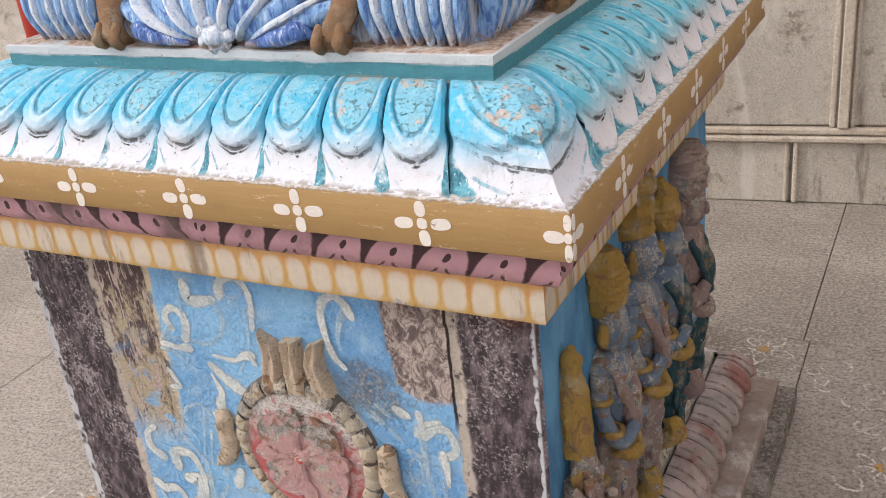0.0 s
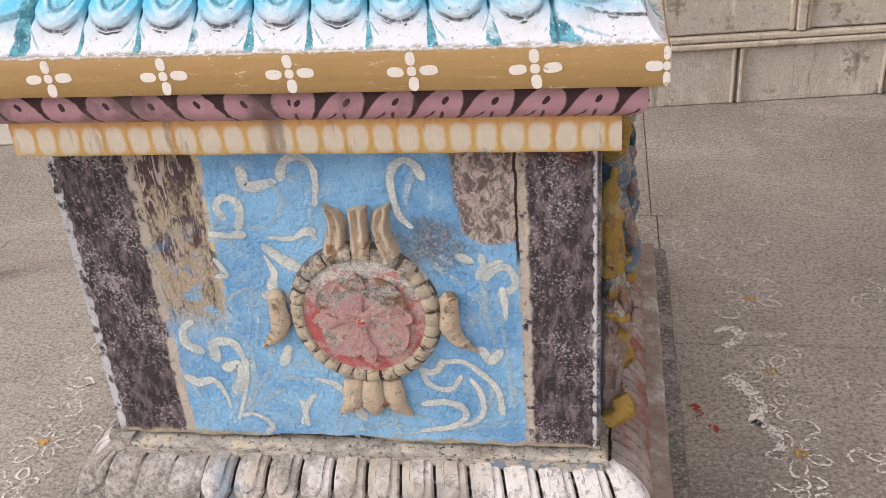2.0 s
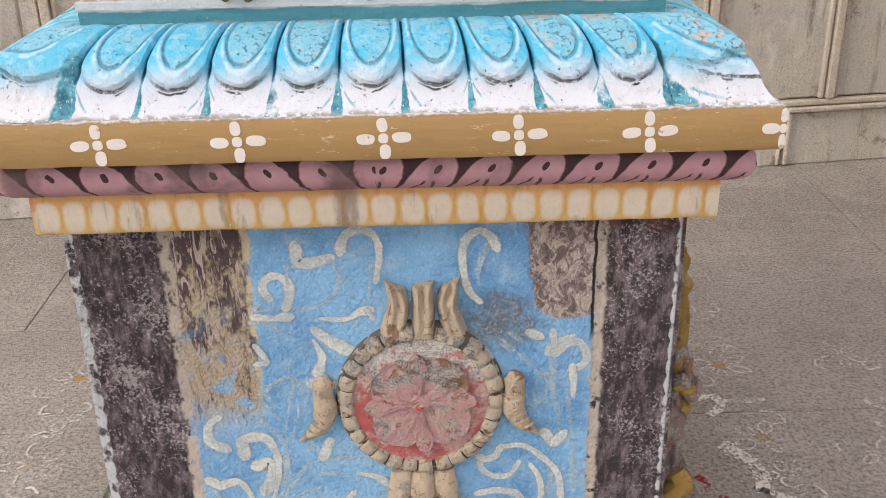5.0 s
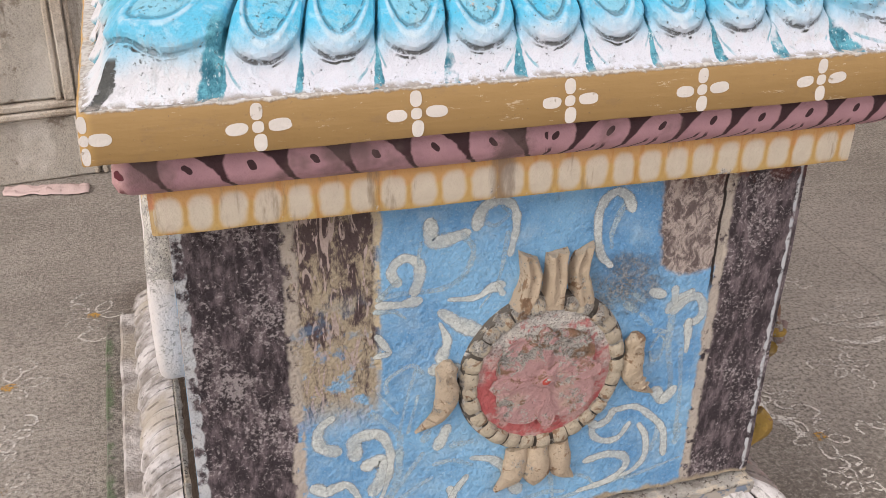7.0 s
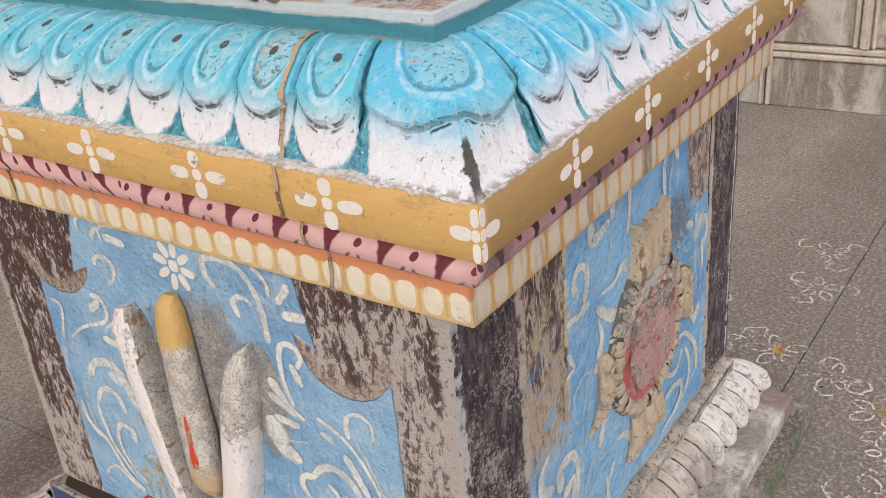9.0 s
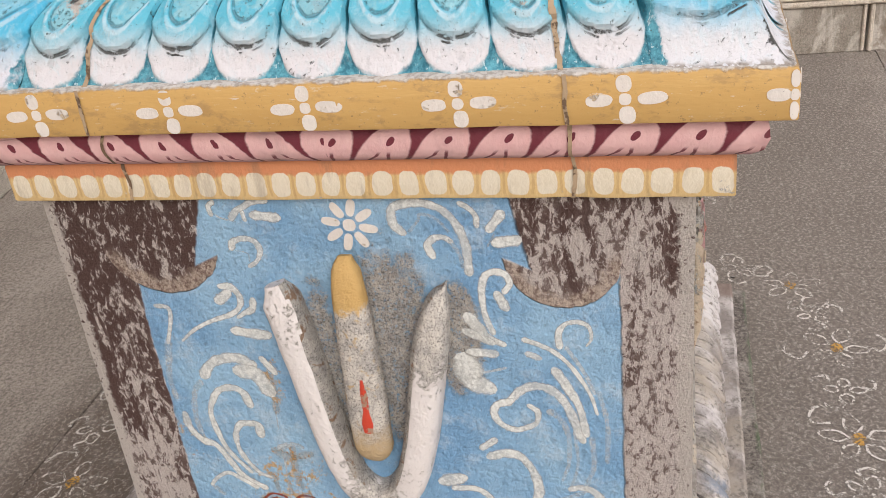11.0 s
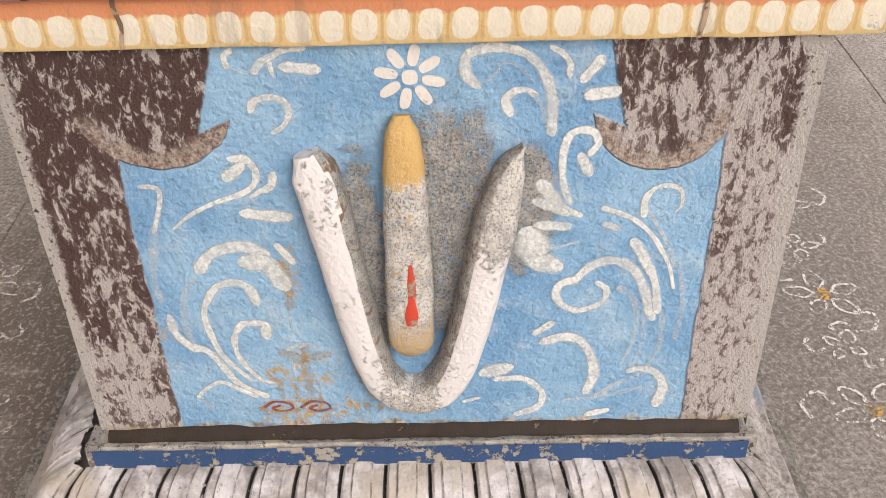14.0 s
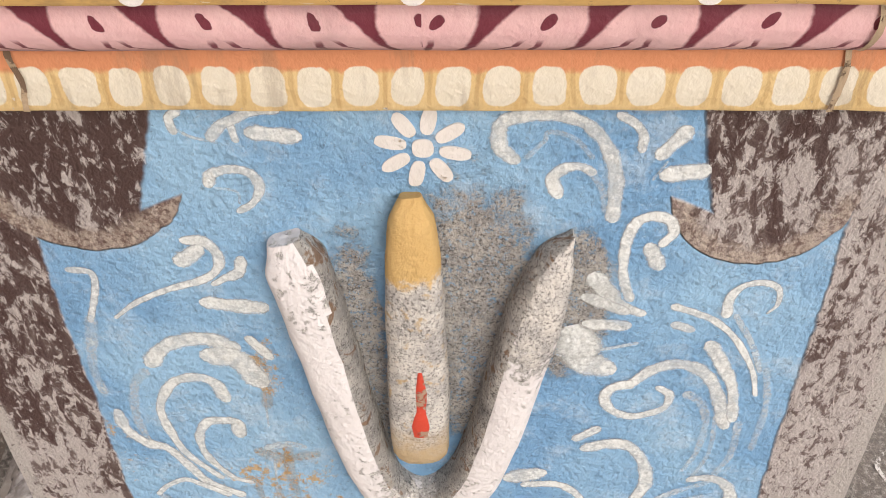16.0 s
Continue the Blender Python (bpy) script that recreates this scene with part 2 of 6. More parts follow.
    # chipped white arrises
    edge = T.max(T.ss(T.wob(T.y, (120, 0.020), (25, 0.016)), 0.133, 0.124), T.ss(T.wob(T.y, (120, 0.016), (25, 0.012)), 1.018, 1.026))
    col = T.mix(T.mul(edge, T.ss(T.noise(130, 3), 0.34, 0.44)), col, (0.66, 0.60, 0.55))
    foot = T.ss(T.add(T.z, T.mul(T.noise(30, 5), 0.05)), 0.300, 0.284)
    col = T.mix(foot, col, T.mix(T.ss(T.noise(75, 4), 0.4, 0.6), (0.17, 0.12, 0.09), (0.58, 0.45, 0.28)))
    h = T.add(pits, T.mul(T.noise(230, 4, 0.7), T.max(g, b)))
    return T.done(col, 0.85, h, 0.0046, 0.2)


def face_c_material():
    T = Tree("wall_paint_blue_shrine")
    col = T.mix(T.ss(T.noise(1.0, 4, 0.6, T.vec(14, 14, 5)), 0.35, 0.65), (0.06, 0.19, 0.36), (0.13, 0.33, 0.54))
    col = T.mix(T.ss(T.noise(1.0, 5, 0.7, T.vec(30, 30, 6)), 0.63, 0.72), col, (0.30, 0.20, 0.11))
    return T.done(col, 0.8, stucco(T), 0.003, 0.25)


def petal_material(name, top, mid, low, rubbed, pointed=False, corner=False):
    """Carved petal: painted from a strong colour above to white below, with dark brushed lines."""
    T = Tree(name)
    u, v = T.uv()
    a = T.m("ABSOLUTE", T.sub(T.mul(u, 2.0), 1.0))
    wob = T.mul(T.sub(T.noise(55, 4), 0.5), 0.05)
    vw, aw = T.add(v, wob), T.add(a, T.mul(wob, 1.6))
    one = T.random()
    fine = T.noise(260, 3, 0.7)
    arc = T.sub(1.0, T.m("SQRT", T.max(T.sub(1.0, T.mul(a, a)), 0.0)))
    if corner:
        vw = T.sub(vw, T.mul(T.ss(a, 0.55, 0.0), 0.14))
    lip = T.add(0.31, T.mul(arc, 0.18)) if corner else T.add(0.28 if pointed else 0.25, T.mul(arc, 0.28))
    wide, tall = (0.48, 0.32) if corner else (0.61, 0.32) if pointed else (0.69, 0.36)
    p, q = T.mul(aw, 1 / wide), T.mul(T.min(T.sub(vw, 0.76), 0.0), 1 / tall)
    r = T.m("SQRT", T.add(T.mul(p, p), T.mul(q, q)))
    vv = T.add(v, T.mul(T.sub(T.noise(24, 5, 0.7), 0.5), 0.24))
    col = T.mix(T.ss(vv, 0.17, 0.48), low, mid)
    col = T.mix(T.ss(vv, 0.66, 1.05), col, top)
    # dry brush: pale strokes along the petal
    dry = T.noise(1.0, 5, 0.7, T.vec(60, 60, 18), 0.6)
    col = T.mix(T.mul(T.ss(dry, 0.50, 0.68), 0.34), col, (0.56, 0.72, 0.78))
    rim = T.mul(T.ss(T.m("ABSOLUTE", T.sub(r, 1.16)), 0.10, 0.03), T.ss(T.noise(38, 4), 0.36, 0.56))
    col = T.mix(T.mul(rim, 0.50), col, (0.66, 0.74, 0.78))
    # the sunk oval: rubbed and pitted
    b = T.mul(T.ss(r, 1.0, 0.93), T.ss(v, 1.06, 0.98))
    ov = T.mul(b, T.ss(T.add(T.noise(45, 4), T.mul(one, 0.2)), 0.46, 0.62))
    col = T.mix(T.mul(ov, rubbed), col, (0.46, 0.62, 0.62))
    pit = T.ss(T.add(T.noise(150, 4, 0.75), T.mul(T.sub(one, 0.5), 0.08)), 0.60, 0.65)
    col = T.mix(T.mul(T.mul(b, pit), 0.75), col, (0.10, 0.22, 0.24))
    bare = T.ss(T.add(T.noise(24, 5, 0.7), T.mul(T.sub(one, 0.5), 0.22)), 0.66, 0.71)
    col = T.mix(T.mul(bare, T.max(T.mul(b, 0.85), 0.15)), col, T.mix(fine, (0.34, 0.25, 0.20), (0.70, 0.60, 0.52)))
    # brushed valleys
    rag = T.add(a, T.mul(T.sub(T.noise(70, 5, 0.75), 0.5), 0.16))
    if corner:
        right = T.ss(u, 0.45, 0.55)
        flare = T.mul(T.ss(T.add(rag, T.mul(right, 0.07)), 0.87, 0.91), T.ss(v, 0.62, 0.50))
    elif pointed:
        edge = T.add(0.025, T.add(T.mul(T.m("POWER", a, 7.0), 0.15), T.mul(T.m("POWER", a, 1.4), 0.11)))
        flare = T.ss(T.sub(edge, T.add(vw, T.mul(T.sub(T.noise(80, 5, 0.75), 0.5), 0.06))), -0.02, 0.015)
    else:
        low_a = T.add(rag, T.mul(T.ss(v, 0.36, 0.06), T.add(0.06, T.mul(one, 0.16))))
        flare = T.mul(T.mul(T.ss(low_a, 0.965, 1.0), T.ss(T.noise(22, 4), 0.34, 0.48)), T.ss(v, 0.62, 0.45))
        bow = T.ss(T.m("ABSOLUTE", T.sub(vw, T.add(0.04, T.mul(T.m("POWER", a, 2.6), 0.26)))), 0.022, 0.008)
        flare = T.max(flare, T.mul(T.mul(bow, T.ss(a, 0.42, 0.62)), T.mul(T.ss(T.noise(30, 4), 0.46, 0.58), 0.75)))
    tone = T.mix(T.ss(T.noise(60, 5, 0.75), 0.35, 0.65), (0.02, 0.14, 0.20), (0.13, 0.42, 0.52))
    tone = T.mix(T.ss(T.noise(1.0, 4, 0.7, T.vec(160, 160, 40)), 0.58, 0.66), tone, (0.55, 0.68, 0.72))
    col = T.mix(flare, col, tone)
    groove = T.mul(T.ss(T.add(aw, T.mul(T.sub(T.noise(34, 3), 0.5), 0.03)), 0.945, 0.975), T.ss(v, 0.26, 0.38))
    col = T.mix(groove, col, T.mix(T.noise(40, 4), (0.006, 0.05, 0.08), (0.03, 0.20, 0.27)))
    # grime in the cut lines, with shade under lip and oval rim painted in
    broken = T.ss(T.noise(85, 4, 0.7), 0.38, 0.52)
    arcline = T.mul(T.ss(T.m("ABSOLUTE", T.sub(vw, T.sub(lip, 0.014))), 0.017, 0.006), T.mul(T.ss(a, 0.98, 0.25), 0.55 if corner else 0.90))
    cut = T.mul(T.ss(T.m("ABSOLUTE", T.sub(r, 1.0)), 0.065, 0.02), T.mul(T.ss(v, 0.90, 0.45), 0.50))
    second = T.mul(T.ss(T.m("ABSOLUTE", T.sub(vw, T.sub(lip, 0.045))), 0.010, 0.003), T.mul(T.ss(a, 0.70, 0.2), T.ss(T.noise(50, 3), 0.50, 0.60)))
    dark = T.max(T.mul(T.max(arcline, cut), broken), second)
    if pointed and not corner:
        dark = T.max(dark, T.mul(T.ss(T.ell(T.add(u, T.mul(T.sub(one, 0.5), 0.12)), v, 0.51, 0.70, 0.062, 0.042), 1.25, 0.7), T.ss(T.noise(110, 4, 0.7), 0.38, 0.48)))
    if corner:
        dark = T.max(dark, T.mul(T.ss(T.add(T.m("ABSOLUTE", T.sub(T.add(u, T.mul(v, 0.05)), 0.535)), T.mul(T.noise(55, 5, 0.75), 0.11)), 0.085, 0.075), T.ss(v, 0.34, 0.30)))
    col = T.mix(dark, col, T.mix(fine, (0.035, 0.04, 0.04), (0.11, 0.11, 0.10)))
    nicks = T.ss(T.add(T.noise(120, 5, 0.8), T.mul(T.sub(T.noise(9, 3), 0.5), 0.14)), 0.625, 0.66)
    col = T.mix(T.mul(nicks, 0.85), col, (0.10, 0.11, 0.11))
    col = T.mix(T.mul(T.ss(T.noise(1.0, 5, 0.75, T.vec(35, 35, 14)), 0.57, 0.66), 0.28), col, (0.32, 0.32, 0.32))
    col = T.mix(T.mul(T.ss(T.add(v, T.mul(T.sub(T.noise(40, 4), 0.5), 0.10)), 0.07, 0.01), T.ss(T.noise(90, 4), 0.42, 0.52)), col, T.mix(fine, (0.16, 0.14, 0.12), (0.52, 0.47, 0.42)))
    h = T.sub(T.add(T.mul(T.noise(150, 5, 0.7), 0.7), T.mul(T.noise(45, 3), 0.7)), T.mul(T.max(dark, T.max(nicks, T.mul(b, pit))), 1.0))
    return T.done(col, 0.55, h, 0.0018, 0.4)


def fascia_material():
    T = Tree("ochre_band_paint")
    u, v = T.uv()
    brush = T.add(T.mul(T.noise(1.0, 4, 0.6, T.vec(12, 12, 70)), 0.6), T.mul(T.noise(22, 5), 0.4))
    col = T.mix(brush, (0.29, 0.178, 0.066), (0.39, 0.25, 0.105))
    # west side brighter: light from the open side put into the ochre
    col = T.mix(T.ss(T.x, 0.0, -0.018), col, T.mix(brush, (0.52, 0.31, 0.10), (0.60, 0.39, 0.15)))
    col = T.mix(T.ss(T.noise(1.0, 5, 0.7, T.vec(40, 40, 160)), 0.66, 0.69), col, (0.62, 0.52, 0.40))
    col = T.mix(T.mul(T.ss(T.noise(1.0, 5, 0.75, T.vec(14, 14, 30)), 0.54, 0.66), 0.40), col, (0.26, 0.17, 0.09))
    col = T.mix(T.mul(T.ss(T.noise(140, 4, 0.75), 0.62, 0.68), 0.6), col, (0.20, 0.14, 0.08))
    scrape = T.ss(T.add(T.noise(1.0, 6, 0.8, T.vec(26, 26, 120), 0.5), T.mul(T.sub(T.noise(6, 3), 0.5), 0.22)), 0.62, 0.66)
    col = T.mix(T.mul(scrape, 0.7), col, (0.60, 0.48, 0.34))
    top = T.ss(T.add(T.z, T.mul(T.sub(T.noise(45, 5, 0.7), 0.5), 0.012)), 1.0435, 1.0468)
    col = T.mix(top, col, T.mix(T.ss(T.noise(140, 4), 0.40, 0.56), (0.38, 0.34, 0.30), (0.58, 0.55, 0.51)))
    return T.done(col, 0.6, T.add(brush, T.mul(top, T.noise(120, 4))), 0.0012, 0.3)


def plume_material(name, deep, mid, pale):
    """Brushed plume: streaks of blue and white along its length."""
    T = Tree(name)
    n = T.noise(1.0, 5, 0.7, T.vec(95, 95, 16), 0.5)
    col = T.mix(T.ss(n, 0.36, 0.52), deep, mid)
    col = T.mix(T.ss(n, 0.52, 0.66), col, pale)
    col = T.mix(T.mul(T.ss(T.z, 1.197, 1.184), T.ss(T.noise(45, 5, 0.75), 0.40, 0.54)), col, (0.30, 0.22, 0.17))
    col = T.mix(T.ss(T.noise(170, 4, 0.75), 0.64, 0.68), col, (0.10, 0.13, 0.20))
    return T.done(col, 0.6, T.add(n, T.noise(120, 4)), 0.0022, 0.3)


def fillet_top_material():
    """Pale band with rust-brown dust lying on its upper face."""
    T = Tree("pale_blue_paint")
    col = T.mix(T.noise(14, 4), (0.46, 0.50, 0.52), (0.60, 0.62, 0.63))
    col = T.mix(T.mul(T.ss(T.z, 1.1785, 1.1800), T.ss(T.noise(20, 5, 0.7), 0.36, 0.50)), col, T.mix(T.ss(T.noise(70, 5, 0.75), 0.38, 0.60), (0.24, 0.15, 0.10), (0.50, 0.39, 0.31)))
    col = T.mix(T.ss(T.noise(60, 6, 0.75), 0.64, 0.68), col, (0.30, 0.24, 0.20))
    return T.done(col, 0.7, T.noise(90, 5, 0.7), 0.0018, 0.3)


def fillet_material():
    """Square fillet: teal below a wavering pale line, dirt along its foot."""
    T = Tree("teal_fillet_paint")
    z = T.wob(T.z, (9, 0.010), (45, 0.004))
    col = T.mix(T.noise(1.0, 5, 0.7, T.vec(14, 14, 90)), (0.025, 0.13, 0.17), (0.09, 0.30, 0.35))
    col = T.mix(T.ss(z, 1.1635, 1.1670), col, (0.56, 0.59, 0.60))
    dirt = T.ss(T.add(z, T.mul(T.sub(T.noise(30, 5, 0.7), 0.5), 0.012)), 1.149, 1.144)
    col = T.mix(T.mul(dirt, 0.9), col, T.mix(T.noise(120, 4), (0.16, 0.12, 0.09), (0.48, 0.40, 0.33)))
    col = T.mix(T.ss(T.noise(90, 5, 0.75), 0.66, 0.70), col, (0.50, 0.46, 0.40))
    return T.done(col, 0.55, T.noise(90, 4), 0.0012, 0.35)


def torus_material():
    """Rolled moulding with brushed petals: pale petals, dark gaps, an eye and two hairs each."""
    T = Tree("pink_petal_roll_paint")
    u, v = T.uv()
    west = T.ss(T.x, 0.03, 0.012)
    lean = T.mul(T.sub(T.ss(u, 0.56, 0.561), 0.5), -0.85)
    w = T.add(T.mul(T.sub(v, 0.16), 1.75), T.mul(T.sub(T.noise(30, 3), 0.5), 0.16))
    cell = T.m("FRACT", T.add(T.mul(u, 1 / 0.0752), T.mul(T.sub(w, 0.5), lean)))
    c = T.add(T.sub(cell, 0.5), T.mul(T.sub(T.noise(60, 3), 0.5), 0.10))
    a = T.m("ABSOLUTE", c)
    w2 = T.mul(w, w)
    lim = T.m("SQRT", T.max(T.sub(1.0, T.mul(w2, w)), 0.0))
    gap = T.ss(T.sub(a, T.add(0.06, T.mul(lim, 0.40))), -0.03, 0.02)
    eye = T.ss(T.ell(c, w, 0.03, 0.66, 0.065, 0.10), 1.1, 0.8)
    hair = T.mul(T.ss(T.m("ABSOLUTE", T.sub(a, T.add(0.10, T.mul(T.sub(0.3, w), 0.25)))), 0.045, 0.02), T.ss(w, 0.42, 0.30))
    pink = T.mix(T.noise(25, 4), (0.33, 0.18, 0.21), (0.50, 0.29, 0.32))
    # west side's extra brightness put into the pink and its dark gaps
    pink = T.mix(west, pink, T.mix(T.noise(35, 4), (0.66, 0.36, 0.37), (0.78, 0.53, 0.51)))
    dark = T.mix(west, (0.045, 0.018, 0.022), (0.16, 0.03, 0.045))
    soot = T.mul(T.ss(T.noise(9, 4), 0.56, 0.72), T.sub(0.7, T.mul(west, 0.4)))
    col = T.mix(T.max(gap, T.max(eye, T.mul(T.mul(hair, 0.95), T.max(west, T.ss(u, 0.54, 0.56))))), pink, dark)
    stain = T.mul(T.ss(T.add(T.m("ABSOLUTE", T.sub(T.x, 0.49)), T.mul(T.noise(30, 5, 0.75), 0.09)), 0.085, 0.045), T.ss(T.y, 0.12, 0.10))
    col = T.mix(T.max(soot, T.mul(stain, 0.8)), col, (0.12, 0.08, 0.075))
    return T.done(col, 0.6, T.noise(120, 3), 0.001, 0.3)


def dentil_material():
    """Yellow course with hand-painted white squares; an orange band above them on one side."""
    T = Tree("yellow_square_course_paint")
    u, v = T.uv()
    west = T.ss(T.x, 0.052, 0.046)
    v = T.mul(T.sub(v, 0.53), 1 / 0.47)
    k = T.mul(T.add(u, T.mul(T.sub(T.noise(18, 2), 0.5), 0.012)), T.add(1 / 0.0405, T.mul(west, 3.1)))
    c = T.m("ABSOLUTE", T.sub(T.m("FRACT", k), 0.5))
    cv = T.m("ABSOLUTE", T.sub(v, T.sub(0.39, T.mul(west, 0.05))))
    sq = T.add(T.m("POWER", T.mul(c, 1 / 0.37), 3.0), T.m("POWER", T.mul(cv, T.add(1 / 0.34, T.mul(west, 0.6))), 3.0))
    sq = T.add(sq, T.mul(T.noise(60, 4), 0.9))
    sq = T.max(T.mul(T.ss(sq, 1.60, 1.30), west), T.mul(T.ss(sq, 2.5, 0.9), T.mul(T.inv(west), 0.85)))
    # west yellow and squares carry that side's brightness in their colour
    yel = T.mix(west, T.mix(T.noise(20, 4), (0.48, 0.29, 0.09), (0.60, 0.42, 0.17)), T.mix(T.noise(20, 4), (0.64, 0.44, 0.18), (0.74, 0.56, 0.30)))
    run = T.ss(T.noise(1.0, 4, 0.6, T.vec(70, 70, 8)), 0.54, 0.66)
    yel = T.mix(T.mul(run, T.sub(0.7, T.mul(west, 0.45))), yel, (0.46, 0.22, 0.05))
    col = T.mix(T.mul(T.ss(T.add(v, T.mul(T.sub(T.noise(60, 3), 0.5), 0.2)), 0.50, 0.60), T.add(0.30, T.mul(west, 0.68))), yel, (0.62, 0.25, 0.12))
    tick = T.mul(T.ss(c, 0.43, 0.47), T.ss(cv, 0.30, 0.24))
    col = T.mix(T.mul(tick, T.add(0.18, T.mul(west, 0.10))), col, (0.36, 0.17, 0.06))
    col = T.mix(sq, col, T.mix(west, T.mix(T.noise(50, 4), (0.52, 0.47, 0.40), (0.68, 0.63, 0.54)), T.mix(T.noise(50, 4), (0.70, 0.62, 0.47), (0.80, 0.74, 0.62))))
    crumb = T.mul(T.ss(T.add(T.noise(16, 5, 0.75), T.mul(T.sub(0.2, v), 0.18)), 0.62, 0.66), 0.9)
    col = T.mix(crumb, col, cement(T))
    dirt = T.mul(T.ss(T.noise(1.0, 5, 0.7, T.vec(26, 26, 5)), 0.52, 0.68), T.sub(0.80, T.mul(west, 0.40)))
    col = T.mix(dirt, col, (0.24, 0.17, 0.11))
    drip = T.mul(T.ss(T.add(T.m("ABSOLUTE", T.sub(T.x, 0.49)), T.mul(T.noise(1.0, 5, 0.75, T.vec(40, 40, 9)), 0.10)), 0.085, 0.045), T.ss(T.y, 0.12, 0.10))
    col = T.mix(T.mul(drip, 0.75), col, (0.20, 0.15, 0.12))
    return T.done(col, 0.65, T.noise(130, 4), 0.001, 0.3)


def stone_material(name, dark, light, speck, rain=0.0, rough=0.8, moss=False, stained_and_lit=False, grain=1.0):
    """Granite with grain, stains and lime runs; on the floor also tinted-in light."""
    T = Tree(name)
    col = T.mix(T.ss(T.noise(2.2, 5), 0.3, 0.7), dark, light)
    col = T.mix(T.mul(T.ss(T.noise(300, 3, 0.75), 0.48, 0.60), 0.75), col, tuple(c * 0.45 for c in dark))
    col = T.mix(T.mul(T.ss(T.noise(150, 4, 0.75), 0.54, 0.64), 0.65), col, speck)
    col = T.mix(T.mul(T.ss(T.noise(1.0, 5, 0.7, T.vec(6, 30, 6)), 0.55, 0.70), 0.35), col, speck)
    col = T.mix(T.mul(T.ss(T.noise(9, 5, 0.7), 0.56, 0.72), 0.35), col, tuple(c * 0.6 for c in dark))
    if stained_and_lit:
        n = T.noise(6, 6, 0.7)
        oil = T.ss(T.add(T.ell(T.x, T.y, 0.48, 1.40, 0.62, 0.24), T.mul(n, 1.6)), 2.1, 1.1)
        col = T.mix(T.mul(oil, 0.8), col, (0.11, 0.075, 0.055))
        # dim and bright parts of the court's light put into the granite's tone
        darker = T.ss(T.add(T.ell(T.x, T.y, 1.9, -0.10, 1.9, 0.55), T.mul(n, 1.6)), 2.2, 1.2)
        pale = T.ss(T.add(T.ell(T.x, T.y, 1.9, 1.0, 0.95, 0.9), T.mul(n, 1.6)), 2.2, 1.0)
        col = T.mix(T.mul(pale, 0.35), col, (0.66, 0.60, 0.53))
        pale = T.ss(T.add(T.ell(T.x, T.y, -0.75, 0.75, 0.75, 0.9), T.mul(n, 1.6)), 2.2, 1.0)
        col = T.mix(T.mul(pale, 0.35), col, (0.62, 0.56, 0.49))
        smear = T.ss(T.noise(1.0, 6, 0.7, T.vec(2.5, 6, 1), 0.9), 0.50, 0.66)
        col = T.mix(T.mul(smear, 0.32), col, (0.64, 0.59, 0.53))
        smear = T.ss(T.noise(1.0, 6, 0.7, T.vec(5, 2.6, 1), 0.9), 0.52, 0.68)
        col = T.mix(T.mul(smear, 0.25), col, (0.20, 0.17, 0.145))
        # the dim part, laid over the smears
        col = T.mix(T.mul(darker, 0.70), col, (0.20, 0.17, 0.145))
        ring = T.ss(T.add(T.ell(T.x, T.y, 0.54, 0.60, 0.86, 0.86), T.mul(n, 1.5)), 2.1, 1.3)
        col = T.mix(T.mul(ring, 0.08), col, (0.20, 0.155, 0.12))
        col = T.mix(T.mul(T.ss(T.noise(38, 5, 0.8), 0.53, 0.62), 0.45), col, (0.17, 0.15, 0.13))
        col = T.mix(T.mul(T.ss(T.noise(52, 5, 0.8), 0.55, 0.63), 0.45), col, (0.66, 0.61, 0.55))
    grit = T.noise(100, 3, 0.8)
    col = T.mix(T.mul(T.ss(grit, 0.51, 0.60), 0.75 * grain), col, tuple(c * 0.5 for c in dark))
    col = T.mix(T.mul(T.ss(grit, 0.47, 0.38), 0.60 * grain), col, speck)
    col = T.mix(T.mul(T.ss(T.noise(1.0, 5, 0.75, T.vec(14, 60, 14)), 0.56, 0.66), 0.40), col, tuple(c * 0.55 for c in dark))
    col = T.mix(T.mul(T.random(), 0.18), col, tuple(c * 0.7 for c in dark))
    if rain:
        run = T.ss(T.noise(1.0, 5, 0.65, T.vec(16, 16, 1.6)), 0.52, 0.66)
        col = T.mix(T.mul(run, rain), col, (0.56, 0.51, 0.45))
        run = T.ss(T.noise(1.0, 5, 0.65, T.vec(11, 11, 1.1)), 0.56, 0.68)
        col = T.mix(T.mul(run, rain), col, (0.18, 0.14, 0.105))
        band = T.ss(T.noise(1.0, 4, 0.6, T.vec(3.2, 3.2, 1.1), 1.6), 0.54, 0.64)
        col = T.mix(T.mul(band, rain * 0.7), col, (0.80, 0.75, 0.68))
        col = T.mix(T.mul(T.ss(T.noise(7, 6, 0.75), 0.56, 0.66), rain), col, (0.24, 0.185, 0.14))
        col = T.mix(T.mul(T.ss(T.noise(5, 6, 0.75, T.vec(1, 1, 0.5)), 0.58, 0.68), rain), col, (0.68, 0.63, 0.56))
    if moss:
        col = T.mix(T.mul(T.mul(T.max(T.ss(T.x, -0.090, -0.105), T.ss(T.y, -0.024, -0.032)), 1.0), T.mul(T.ss(T.noise(14, 5, 0.7), 0.44, 0.60), 0.75)), col, (0.11, 0.17, 0.08))
    h = T.add(T.mul(T.noise(110, 5, 0.75), 1.2), T.mul(T.noise(25, 4), 0.8))
    return T.done(col, rough, h, 0.0030, 0.35)


